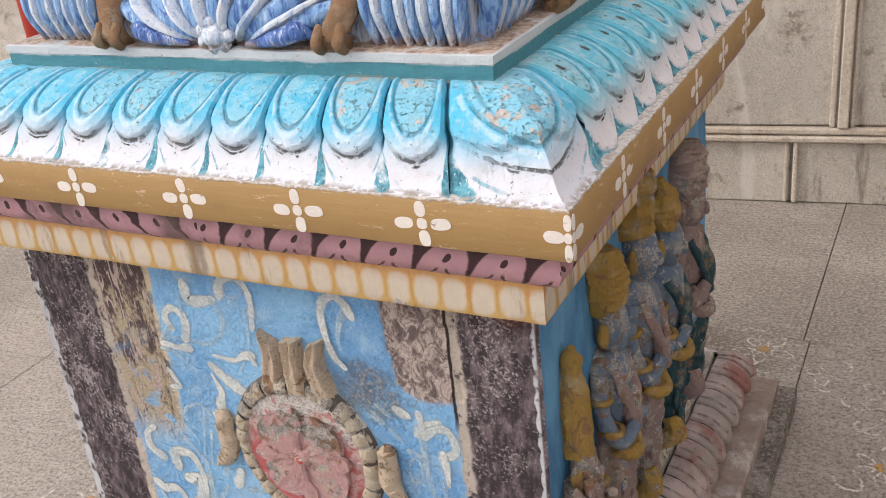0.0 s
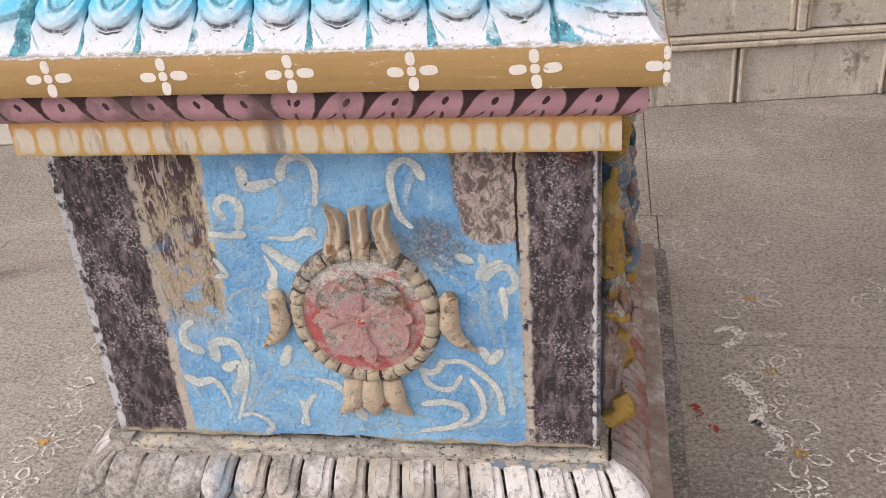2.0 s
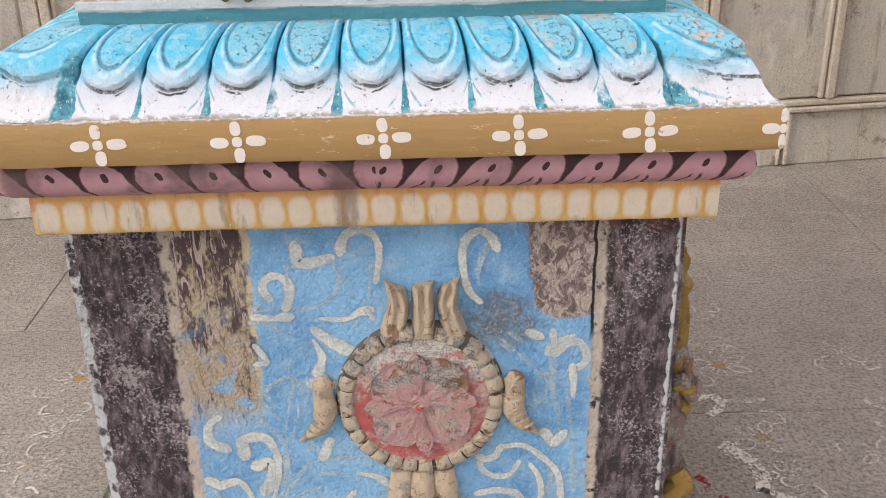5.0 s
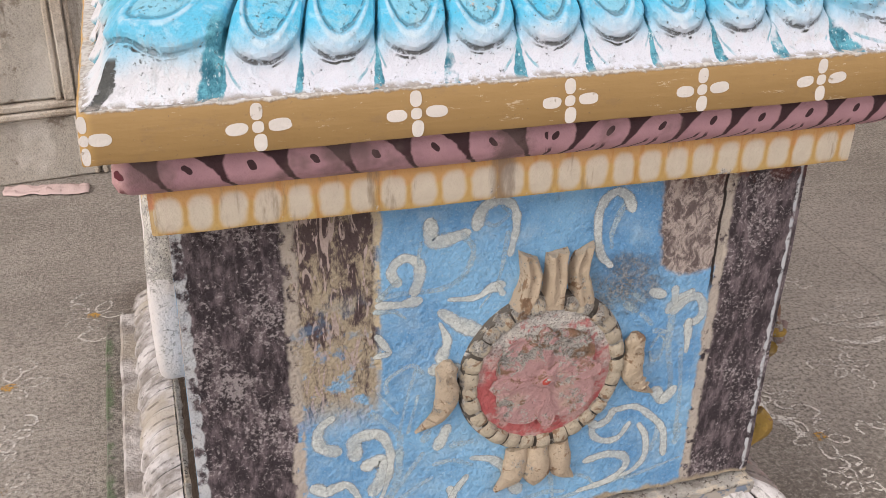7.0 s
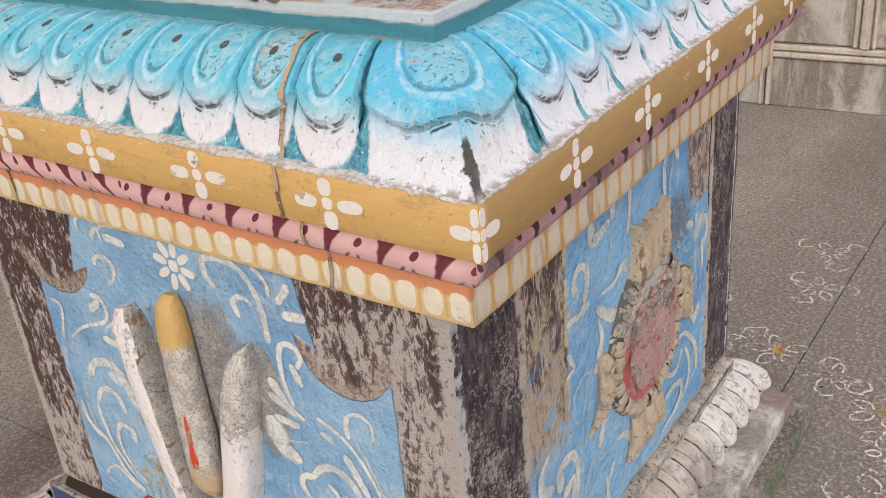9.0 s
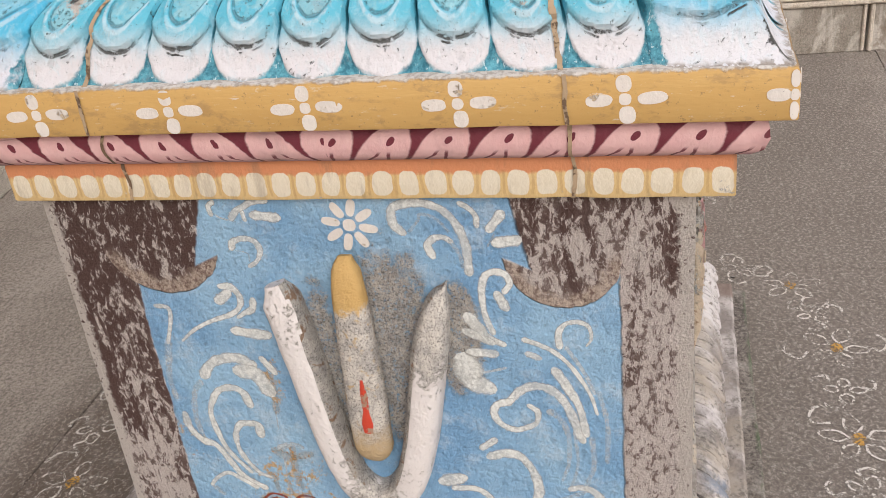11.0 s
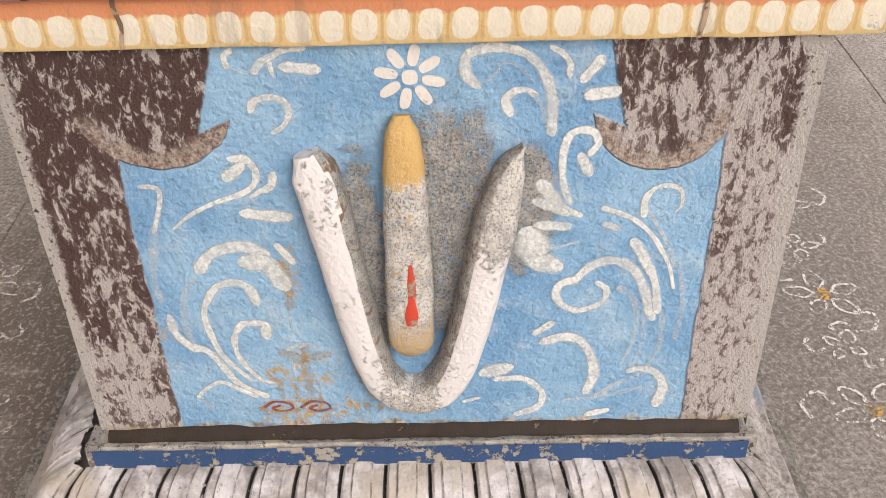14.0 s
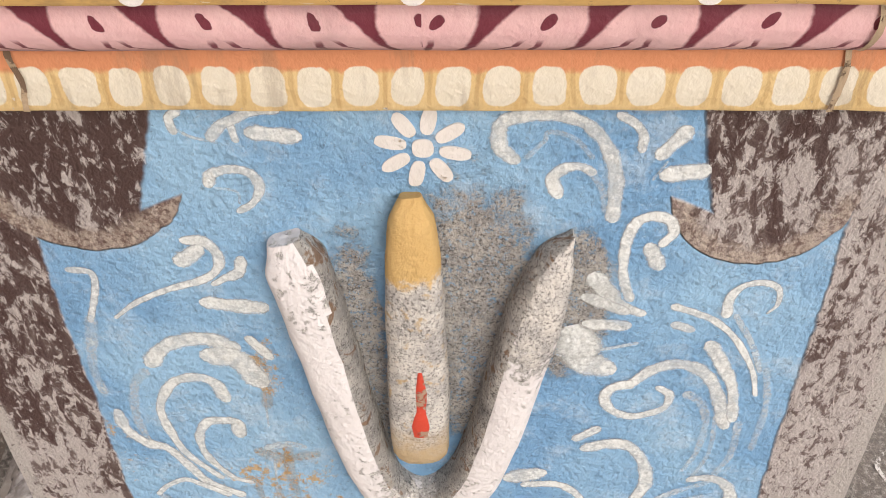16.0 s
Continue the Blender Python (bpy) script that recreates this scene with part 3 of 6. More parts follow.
def base_material(name, tint, stain, petals=True, more=0.0):
    """Weathered lime-washed moulding."""
    T = Tree(name)
    u, v = T.uv()
    a = T.m("ABSOLUTE", T.sub(T.mul(u, 2.0), 1.0))
    aw = T.add(a, T.mul(T.sub(T.noise(60, 3), 0.5), 0.08))
    lip = T.add(0.275, T.mul(T.sub(1.0, T.m("SQRT", T.max(T.sub(1.0, T.mul(a, a)), 0.0))), 0.30))
    inner = T.add(0.46, T.mul(T.sub(1.0, T.m("SQRT", T.max(T.sub(1.0, T.mul(T.mul(a, a), 5.7)), 0.0))), 0.16))
    loop = T.mul(T.max(T.mul(T.ss(T.m("ABSOLUTE", T.sub(v, inner)), 0.016, 0.006), T.ss(a, 0.42, 0.38)), T.mul(T.ss(T.m("ABSOLUTE", T.sub(aw, 0.42)), 0.05, 0.02), T.ss(v, 0.60, 0.66))), T.ss(T.noise(70, 4), 0.40, 0.55))
    line = T.max(T.mul(T.ss(aw, 0.90, 0.94), T.ss(T.sub(v, lip), -0.01, 0.02)), T.mul(T.ss(T.m("ABSOLUTE", T.sub(v, lip)), 0.022, 0.010), T.ss(a, 1.0, 0.9)))
    col = T.mix(T.ss(T.noise(13, 5, 0.65), 0.38, 0.62), (0.27, 0.24, 0.22), tint)
    col = T.mix(T.mul(T.ss(T.noise(70, 4, 0.7), 0.58, 0.70), 0.7), col, (0.15, 0.13, 0.12))
    col = T.mix(T.mul(T.ss(T.noise(6, 4), 0.50 - more, 0.64 - more), 0.8), col, stain)
    fresh = T.mul(T.ss(T.add(T.x, T.mul(T.sub(T.noise(8, 5), 0.5), 0.5)), 0.62, 0.92), 0.8 if more == 0 else 0.1)
    col = T.mix(T.mul(fresh, T.ss(T.noise(60, 5, 0.7), 0.62, 0.54)), col, tuple(min(0.74, c * 1.18) for c in tint))
    # soot-dark weather at the corner beneath the pole side
    col = T.mix(T.mul(T.ss(T.add(T.x, T.mul(T.noise(9, 4), 0.25)), 0.36, 0.10), T.ss(T.y, 0.10, 0.06)), col, T.mix(T.ss(T.noise(42, 5, 0.75), 0.35, 0.62), (0.15, 0.13, 0.12), (0.50, 0.46, 0.42)))
    grime = T.mul(T.ss(T.add(T.noise(22, 6, 0.78), T.mul(T.sub(0.75, T.x), 0.10)), 0.50, 0.60), T.ss(T.y, 0.12, 0.08))
    col = T.mix(T.mul(grime, 0.75), col, T.mix(T.ss(T.noise(120, 4, 0.75), 0.4, 0.6), (0.16, 0.145, 0.13), (0.40, 0.37, 0.33)))
    front_end = T.mul(T.ss(T.add(T.x, T.mul(T.sub(T.noise(40, 3), 0.5), 0.04)), 0.262, 0.248), T.ss(T.y, 0.10, 0.06))
    blot = T.mul(T.ss(T.add(T.m("ABSOLUTE", T.sub(T.x, 0.285)), T.mul(T.noise(40, 5, 0.75), 0.10)), 0.085, 0.055), T.ss(T.y, 0.10, 0.06))
    col = T.mix(T.mul(blot, 0.8), col, T.mix(T.noise(70, 4), (0.10, 0.15, 0.24), (0.34, 0.38, 0.42)))
    if not petals:
        east = T.mul(T.ss(T.x, 1.06, 1.09), T.ss(T.noise(9, 5, 0.7), 0.30, 0.52))
        col = T.mix(T.mul(east, 0.85), col, T.mix(T.noise(40, 5), (0.15, 0.10, 0.08), (0.36, 0.29, 0.25)))
    if petals:
        line = T.mul(T.max(line, T.mul(loop, 0.55)), T.inv(front_end))
        col = T.mix(T.mul(line, T.ss(T.noise(80, 3), 0.28, 0.42)), col, (0.04, 0.035, 0.032))
    h = T.add(T.mul(T.noise(110, 5), 0.8), T.mul(T.noise(30, 4), 0.8))
    return T.done(col, 0.85, h, 0.003, 0.2)


def chalk_material(name, color, cover):
    T = Tree(name)
    n = T.add(T.noise(170, 4, 0.7), T.mul(T.sub(T.noise(14, 3), 0.5), 0.5))
    T.done(color, 0.95, None, spec=0.1)
    clear = T.t.nodes.new("ShaderNodeBsdfTransparent")
    mix = T.t.nodes.new("ShaderNodeMixShader")
    T.put(mix.inputs[0], T.ss(n, 0.60 - cover, 0.72 - cover))
    T.t.links.new(clear.outputs[0], mix.inputs[1])
    T.t.links.new(T.bsdf.outputs[0], mix.inputs[2])
    T.t.links.new(mix.outputs[0], T.t.nodes["Material Output"].inputs["Surface"])
    return T.mat


def brush_material(name, color, thick, body=0.46):
    """Thin washy brush paint: soft at its edges, streaked along the stroke."""
    T = Tree(name)
    u, v = T.uv()
    T.done(T.mix(T.noise(60, 4), tuple(c * 0.85 for c in color), color), 0.8, T.noise(110, 4), 0.002, 0.2)
    edge = T.ss(T.add(T.m("ABSOLUTE", v), T.mul(T.sub(T.noise(140, 4, 0.7), 0.5), 0.5)), 1.0, 0.50)
    grain = T.ss(T.add(T.noise(190, 5, 0.75), T.mul(T.sub(T.noise(20, 3), 0.5), 0.7)), 0.56 - thick, 0.70)
    clear = T.t.nodes.new("ShaderNodeBsdfTransparent")
    mix = T.t.nodes.new("ShaderNodeMixShader")
    T.put(mix.inputs[0], T.mul(edge, T.add(body, T.mul(grain, 0.50))))
    T.t.links.new(clear.outputs[0], mix.inputs[1])
    T.t.links.new(T.bsdf.outputs[0], mix.inputs[2])
    T.t.links.new(mix.outputs[0], T.t.nodes["Material Output"].inputs["Surface"])
    return T.mat


def disc_material():
    T = Tree("red_lotus_disc_paint")
    up = T.ss(T.add(T.sub(T.z, 0.53), T.mul(T.sub(T.noise(25, 4), 0.5), 0.16)), 0.0, 0.06)
    red = T.mix(T.noise(40, 4), (0.36, 0.06, 0.065), (0.52, 0.17, 0.165))
    red = T.mix(T.mul(T.ss(T.noise(28, 5, 0.7), 0.46, 0.60), 0.75), red, (0.50, 0.38, 0.35))
    red = T.mix(T.ss(T.noise(110, 4, 0.75), 0.60, 0.68), red, (0.20, 0.14, 0.12))
    col = T.mix(T.mul(up, T.ss(T.noise(60, 5, 0.7), 0.36, 0.50)), red, cement(T))
    return T.done(col, 0.8, T.noise(140, 5), 0.003, 0.25)


def worn_relief_material(name, paint, grey_amount, grey_above=None):
    T = Tree(name)
    tone = T.mix(T.noise(30, 4), tuple(c * 0.78 for c in paint), paint)
    tone = T.mix(T.mul(T.ss(T.noise(18, 4), 0.5, 0.7), 0.5), tone, (0.60, 0.50, 0.36))
    n = T.add(T.noise(55, 6, 0.75), T.mul(T.sub(T.noise(9, 3), 0.5), 0.5))
    if grey_above:
        n = T.add(n, T.mul(T.ss(T.z, grey_above - 0.01, grey_above + 0.05), 0.16))
    col = T.mix(T.ss(n, 0.70 - grey_amount, 0.76 - grey_amount), tone, cement(T))
    col = T.mix(T.mul(T.ss(T.noise(30, 5, 0.75, None, 0.8), 0.55, 0.62), 0.85), col, (0.27, 0.15, 0.08))
    col = T.mix(T.ss(T.noise(170, 4, 0.75), 0.63, 0.70), col, (0.10, 0.08, 0.07))
    return T.done(col, 0.7, T.add(T.add(T.noise(90, 6, 0.75), T.mul(T.noise(36, 4), 1.1)), T.mul(T.inv(T.ss(n, 0.6, 0.7)), 0.4)), 0.0050, 0.3)


def arms_material():
    """White paint flaking to grey grit, bare on the upper part of one arm."""
    T = Tree("flaking_white_paint")
    n = T.add(T.noise(105, 6, 0.75), T.mul(T.sub(T.noise(11, 3), 0.5), 0.35))
    bare = T.mul(T.ss(T.y, 0.53, 0.50), T.ss(T.add(T.z, T.mul(T.noise(50, 4), 0.12)), 0.62, 0.70))
    bare = T.max(bare, T.mul(T.ss(T.m("ABSOLUTE", T.sub(T.y, 0.585)), 0.05, 0.02), 0.6))
    f = T.ss(T.add(n, T.mul(bare, 0.22)), 0.575, 0.605)
    col = T.mix(f, T.mix(T.noise(20), (0.70, 0.65, 0.63), (0.80, 0.76, 0.74)), cement(T))
    return T.done(col, 0.75, T.add(T.noise(140, 5), T.mul(T.inv(f), 0.7)), 0.002, 0.25)


def rod_material():
    T = Tree("yellow_mark_paint")
    z = T.add(T.z, T.mul(T.sub(T.noise(55, 5), 0.5), 0.07))
    top = T.ss(z, 0.685, 0.70)
    foot = T.ss(z, 0.50, 0.44)
    yel = T.mix(T.noise(30, 4), (0.55, 0.34, 0.12), (0.66, 0.45, 0.19))
    tan = T.mix(T.noise(60, 5), (0.42, 0.30, 0.17), (0.60, 0.46, 0.28))
    grit = T.mix(T.ss(T.noise(70, 4), 0.56, 0.70), cement(T), tan)
    col = T.mix(top, T.mix(foot, grit, tan), yel)
    return T.done(col, 0.75, T.noise(140, 5), 0.002, 0.25)


M_A, M_B, M_C = face_a_material(), face_b_material(), face_c_material()
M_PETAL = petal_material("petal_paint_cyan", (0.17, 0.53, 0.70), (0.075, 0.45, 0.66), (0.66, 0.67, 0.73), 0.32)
M_FASCIA, M_TORUS, M_DENTIL = fascia_material(), torus_material(), dentil_material()
M_BASE = base_material("lime_washed_lotus_base", (0.64, 0.60, 0.59), (0.46, 0.40, 0.33))
M_BASE_RED = base_material("lotus_base_vermilion", (0.42, 0.34, 0.32), (0.22, 0.055, 0.04), True, 0.04)
M_BASE_BED = base_material("lime_washed_bed", (0.50, 0.46, 0.43), (0.36, 0.30, 0.24), False)
M_STEP = base_material("lime_washed_step", (0.58, 0.54, 0.52), (0.40, 0.35, 0.29), False, 0.03)
M_PLINTH = stone_material("plinth_stone", (0.17, 0.15, 0.135), (0.34, 0.30, 0.26), (0.5, 0.46, 0.4), 0.3, 0.8, True)
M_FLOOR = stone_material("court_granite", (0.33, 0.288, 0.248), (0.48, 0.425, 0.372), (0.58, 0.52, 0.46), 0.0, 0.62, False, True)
M_JOINT = stone_material("joint_dirt", (0.15, 0.125, 0.105), (0.22, 0.185, 0.15), (0.26, 0.23, 0.19))
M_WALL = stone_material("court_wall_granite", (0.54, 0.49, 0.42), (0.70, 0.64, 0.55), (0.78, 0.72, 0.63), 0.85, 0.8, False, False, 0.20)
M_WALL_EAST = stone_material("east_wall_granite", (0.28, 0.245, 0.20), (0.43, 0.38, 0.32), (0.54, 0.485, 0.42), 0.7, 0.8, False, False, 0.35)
M_WALL_TRIM = stone_material("court_wall_trim_granite", (0.62, 0.52, 0.41), (0.78, 0.69, 0.58), (0.82, 0.75, 0.65), 0.5, 0.8, False, False, 0.4)
M_DAB = plain_paint("white_dab_paint", (0.72, 0.67, 0.62), (0.56, 0.45, 0.32), 0.03)
M_SCROLL = brush_material("cream_scroll_paint", (0.62, 0.65, 0.62), 0.22, 0.58)
M_SCROLL_FAINT = brush_material("thin_cream_scroll_paint", (0.52, 0.64, 0.68), 0.14, 0.26)
M_SCROLL_B_FAINT = brush_material("thin_white_scroll_paint", (0.66, 0.72, 0.74), 0.14, 0.26)
M_SCROLL_B = brush_material("white_scroll_paint", (0.74, 0.75, 0.72), 0.25, 0.56)
M_TEAL = fillet_material()
M_PALE = fillet_top_material()
M_BLUEPET = plume_material("sky_plume_paint", (0.07, 0.15, 0.40), (0.22, 0.40, 0.68), (0.46, 0.60, 0.78))
M_NAVY = plume_material("navy_leaf_paint", (0.03, 0.06, 0.22), (0.09, 0.18, 0.46), (0.60, 0.66, 0.74))
M_BLUEWHITE = plume_material("white_plume_paint", (0.34, 0.46, 0.66), (0.62, 0.67, 0.74), (0.72, 0.73, 0.75))
M_GOLD = worn_relief_material("gold_ochre_paint", (0.36, 0.21, 0.11), 0.10)
M_CREAM = worn_relief_material("cream_crest_paint", (0.70, 0.56, 0.41), 0.12)
M_RING = worn_relief_material("cream_bead_paint", (0.64, 0.55, 0.42), 0.13, 0.58)
M_DISC = disc_material()
M_LOTUS = worn_relief_material("rose_petal_paint", (0.62, 0.37, 0.36), 0.16, 0.55)
M_REDDOT = plain_paint("red_dot_paint", (0.52, 0.08, 0.06))
M_ARMS, M_ROD = arms_material(), rod_material()
M_GRIT = worn_relief_material("bare_grey_grit", (0.52, 0.49, 0.45), 0.30)
M_RED = plain_paint("vermilion_paint", (0.58, 0.065, 0.035), (0.40, 0.26, 0.18), 0.12)
M_POLE = plain_paint("red_gloss_pole_paint", (0.36, 0.03, 0.02), (0.2, 0.12, 0.1), 0.02, 0.4)
M_CRACK = plain_paint("rusty_crack", (0.42, 0.31, 0.20), (0.17, 0.11, 0.07), 0.10)
M_CHALK = chalk_material("chalk_powder", (0.68, 0.64, 0.59), 0.17)
M_TURMERIC = chalk_material("turmeric_powder", (0.58, 0.34, 0.10), 0.14)
M_KUMKUM = chalk_material("red_powder", (0.30, 0.02, 0.03), 0.16)
M_CLOTH = plain_paint("pink_paper", (0.66, 0.50, 0.47), (0.55, 0.40, 0.38), 0.05)
M_SKIN = worn_relief_material("blue_grey_figure_paint", (0.19, 0.26, 0.35), 0.18)
M_ROBE = worn_relief_material("dusty_rose_figure_paint", (0.36, 0.26, 0.24), 0.16)
M_FGOLD = worn_relief_material("gold_figure_paint", (0.46, 0.29, 0.07), 0.08)
M_FTEAL = worn_relief_material("deep_teal_figure_paint", (0.03, 0.09, 0.11), 0.06)


# ---- building helpers ----
WHERE = {}


def mesh_of(bm, name, mats, smooth=True):
    me = bpy.data.meshes.new(name)
    bmesh.ops.recalc_face_normals(bm, faces=bm.faces)
    bm.to_mesh(me)
    bm.free()
    for m in (mats if isinstance(mats, (list, tuple)) else [mats]):
        me.materials.append(m)
    if smooth:
        me.polygons.foreach_set("use_smooth", [True] * len(me.polygons))
        me.set_sharp_from_angle(angle=radians(42))
    return me


def thing(name, at=(0, 0, 0)):
    ob = new(name)
    ob.location = at
    WHERE[ob] = Matrix.Translation(at)
    return ob


def place(name, me, parent, m=None, label=""):
    """An object on a mesh, at the world pose m, under a thing or a part."""
    ob = new(name, me)
    m = m or Matrix.Identity(4)
    WHERE[ob] = m
    if parent:
        ob.parent = parent
        ob.matrix_parent_inverse = WHERE[parent].inverted()
    ob.matrix_basis = m
    return tagged(ob, label)


def part(name, bm, material, parent, label="", smooth=True, m=None):
    return place(name, mesh_of(bm, name, material, smooth), parent, m, label)


def smoothstep(v, lo, hi):
    k = min(1.0, max(0.0, (v - lo) / (hi - lo)))
    return k * k * (3 - 2 * k)


def rub(p, amount, scale=25.0):
    """A hand-made wobble at a place."""
    return Vector(p) + amount * noise.noise_vector(Vector(p) * scale)


def spline(pts, n=8):
    """A smooth line through the points."""
    pts = [Vector(p) for p in pts]
    ext = [2 * pts[0] - pts[1]] + pts + [2 * pts[-1] - pts[-2]]
    out = []
    for a, b, c, d in zip(ext, ext[1:], ext[2:], ext[3:]):
        for i in range(n):
            t = i / n
            out.append(0.5 * (2 * b + (c - a) * t + (2 * a - 5 * b + 4 * c - d) * t * t + (3 * b - a - 3 * c + d) * t ** 3))
    return out + [pts[-1]]


def at_share(values, k):
    """The value a share k along a short list."""
    f = k * (len(values) - 1)
    i = min(int(f), len(values) - 2)
    return values[i] + (values[i + 1] - values[i]) * (f - i)


def loft(bm, path, wide, high, up, seg=10, square=2.0, slot=0, rough=0.0, folds=0, deep=0.0):
    """A rounded limb along a path: half widths and heights by share of its length; up is the way it stands proud; folds flute it, deep as a share."""
    up = Vector(up)
    rings = []
    for i, p in enumerate(path):
        k = i / (len(path) - 1)
        t = (path[min(i + 1, len(path) - 1)] - path[max(i - 1, 0)]).normalized()
        side = t.cross(up).normalized()
        top = side.cross(t).normalized()
        w0, h0 = at_share(wide, k), at_share(high, k)
        ring = []
        for j in range(seg):
            a = 2 * math.pi * j / seg
            c, s = math.cos(a), math.sin(a)
            w, h = [q * (1 + deep * math.cos(folds * a + 3 * k)) for q in (w0, h0)]
            q = p + side * w * math.copysign(abs(c) ** (2 / square), c) + top * h * math.copysign(abs(s) ** (2 / square), s)
            ring.append(bm.verts.new(rub(q, rough, 40) if rough else q))
        rings.append(ring)
    for a, b in zip(rings, rings[1:]):
        for j in range(seg):
            f = bm.faces.new((a[j], a[(j + 1) % seg], b[(j + 1) % seg], b[j]))
            f.material_index = slot
    for r in (rings[0], rings[-1]):
        bm.faces.new(r).material_index = slot


def blob(bm, c, r, slot=0, rough=0.0, u=14, v=9):
    """A lump: centre, three radii."""
    made = bmesh.ops.create_uvsphere(bm, u_segments=u, v_segments=v, radius=1.0)["verts"]
    for q in made:
        q.co = Vector(c) + Vector((q.co.x * r[0], q.co.y * r[1], q.co.z * r[2]))
        if rough:
            q.co = rub(q.co, rough, 45)
    for f in {f for q in made for f in q.link_faces}:
        f.material_index = slot


def box(bm, x0, x1, y0, y1, z0, z1, bevel=0.004, wobble=0.0):
    made = bmesh.ops.create_cube(bm, size=1.0)["verts"]
    for q in made:
        q.co = Vector(((x0, x1)[q.co.x > 0], (y0, y1)[q.co.y > 0], (z0, z1)[q.co.z > 0]))
        if wobble:
            q.co = rub(q.co, wobble, 7)
    if bevel:
        bmesh.ops.bevel(bm, geom=list({e for q in made for e in q.link_edges}), offset=bevel, segments=1, affect="EDGES")


def side_point(rect, k, s, d, z):
    """A place on side k of a rectangle: s along it, d in from it."""
    x0, x1, y0, y1 = rect
    return Vector(((x0 + s, y0 + d, z), (x1 - d, y0 + s, z), (x1 - s, y1 - d, z), (x0 + d, y1 - s, z))[k])


def side_length(rect, k):
    return (rect[1] - rect[0], rect[3] - rect[2])[k % 2]


def sweep(rect, profile, n=56, wobble=0.0012):
    """A mitred moulding round a rectangle, from (inset, height) levels; uv: metres along, share up."""
    bm = bmesh.new()
    uv = bm.loops.layers.uv.new("uv")
    run = [0.0]
    for (a, b), (c, d) in zip(profile, profile[1:]):
        run.append(run[-1] + math.hypot(c - a, d - b))
    for k in range(4):
        length = side_length(rect, k)
        grid = []
        for d, z in profile:
            row = []
            for i in range(n + 1):
                s = d + (length - 2 * d) * i / n
                row.append((bm.verts.new(rub(side_point(rect, k, s, d, z), wobble, 18)), s))
            grid.append(row)
        for j in range(len(profile) - 1):
            for i in range(n):
                q = (grid[j][i], grid[j][i + 1], grid[j + 1][i + 1], grid[j + 1][i])
                f = bm.faces.new([v for v, _ in q])
                for lp, (_, s), lv in zip(f.loops, q, (j, j, j + 1, j + 1)):
                    lp[uv].uv = (s, run[lv] / run[-1])
    bmesh.ops.remove_doubles(bm, verts=bm.verts, dist=0.00001)
    return bm


SIDE_TURN = (0, 90, 180, -90)


def side_pose(rect, k, s):
    """Local x along side k, y inwards."""
    p = side_point(rect, k, s, 0, 0)
    return pose(p.x, p.y, 0, 0, 0, SIDE_TURN[k])


class Profile:
    """A moulding's line of (inset, height), read by share of its length."""

    def __init__(self, pts):
        self.pts = spline([(d, 0, z) for d, z in pts], 6)
        self.run = [0.0]
        self.known = {}
        for a, b in zip(self.pts, self.pts[1:]):
            self.run.append(self.run[-1] + (b - a).length)

    def at(self, v):
        if v not in self.known:
            self.known[v] = self.find(v)
        return self.known[v]

    def find(self, v):
        want = v * self.run[-1]
        i = next((i for i in range(1, len(self.run)) if self.run[i] >= want), len(self.run) - 1)
        k = (want - self.run[i - 1]) / (self.run[i] - self.run[i - 1])
        p = self.pts[i - 1].lerp(self.pts[i], k)
        t = (self.pts[i] - self.pts[i - 1]).normalized()
        return p.x, p.z, Vector((-t.z, t.x))      # inset, height, (inward, up) of the outward normal


OVALS = {"round": (0.69, 0.36), "pointed": (0.61, 0.32), "corner": (0.48, 0.32)}


def oval(a, v, kind):
    """Radius over the sunk oval of a lotus petal: 1 on its rim."""
    wide, tall = OVALS[kind]
    return math.hypot(a / wide, min(v - 0.76, 0.0) / tall)


def tongue(u, v, kind, corner=False):
    """Relief of a petal over its bed."""
    a = abs(u)
    arc = lambda w: 1 - math.sqrt(max(0.0, 1 - min(1.0, a / w) ** 2))
    if kind == "base":
        lip = 0.29 + 0.30 * arc(1.0)
        proud = smoothstep(v, lip - 0.03, lip + 0.04)
        h = 0.013 * proud - 0.012 * smoothstep(a, 0.84, 1.0) * proud
        inner = 0.46 + 0.16 * arc(0.42) if a < 0.42 else 9
        return h + 0.0045 * smoothstep(v, inner - 0.02, inner + 0.03) - 0.004 * (1 - proud)
    level = v - 0.14 * (1 - smoothstep(a, 0.0, 0.55)) if corner else v
    lip = (0.31 + 0.18 * arc(1.0)) if corner else (0.25 if kind == "round" else 0.28) + 0.28 * arc(1.0)
    proud = smoothstep(level, lip - 0.012, lip + 0.022)
    h = proud * (0.0062 + 0.0030 * (1 - a * a)) - 0.0085 * smoothstep(a, 0.90, 0.99) * smoothstep(v, 0.24, 0.42)
    r = oval(a, level, "corner" if corner else kind)
    h -= 0.0030 * math.exp(-((r - 1.0) / 0.065) ** 2) + 0.0016 * smoothstep(r, 1.0, 0.92) - 0.0013 * math.exp(-((r - 1.17) / 0.09) ** 2)
    if kind == "pointed" and not corner:
        tip = 0.02 + 0.15 * a ** 7 + 0.11 * a ** 1.4
        h -= 0.0055 * (1 - smoothstep(v, tip - 0.02, tip + 0.03))
    if corner:
        h -= 0.004 * smoothstep(a, 0.86, 0.96) * smoothstep(v, 0.5, 0.3)
    return h * (1 - 0.65 * smoothstep(v, 0.86, 1.04))


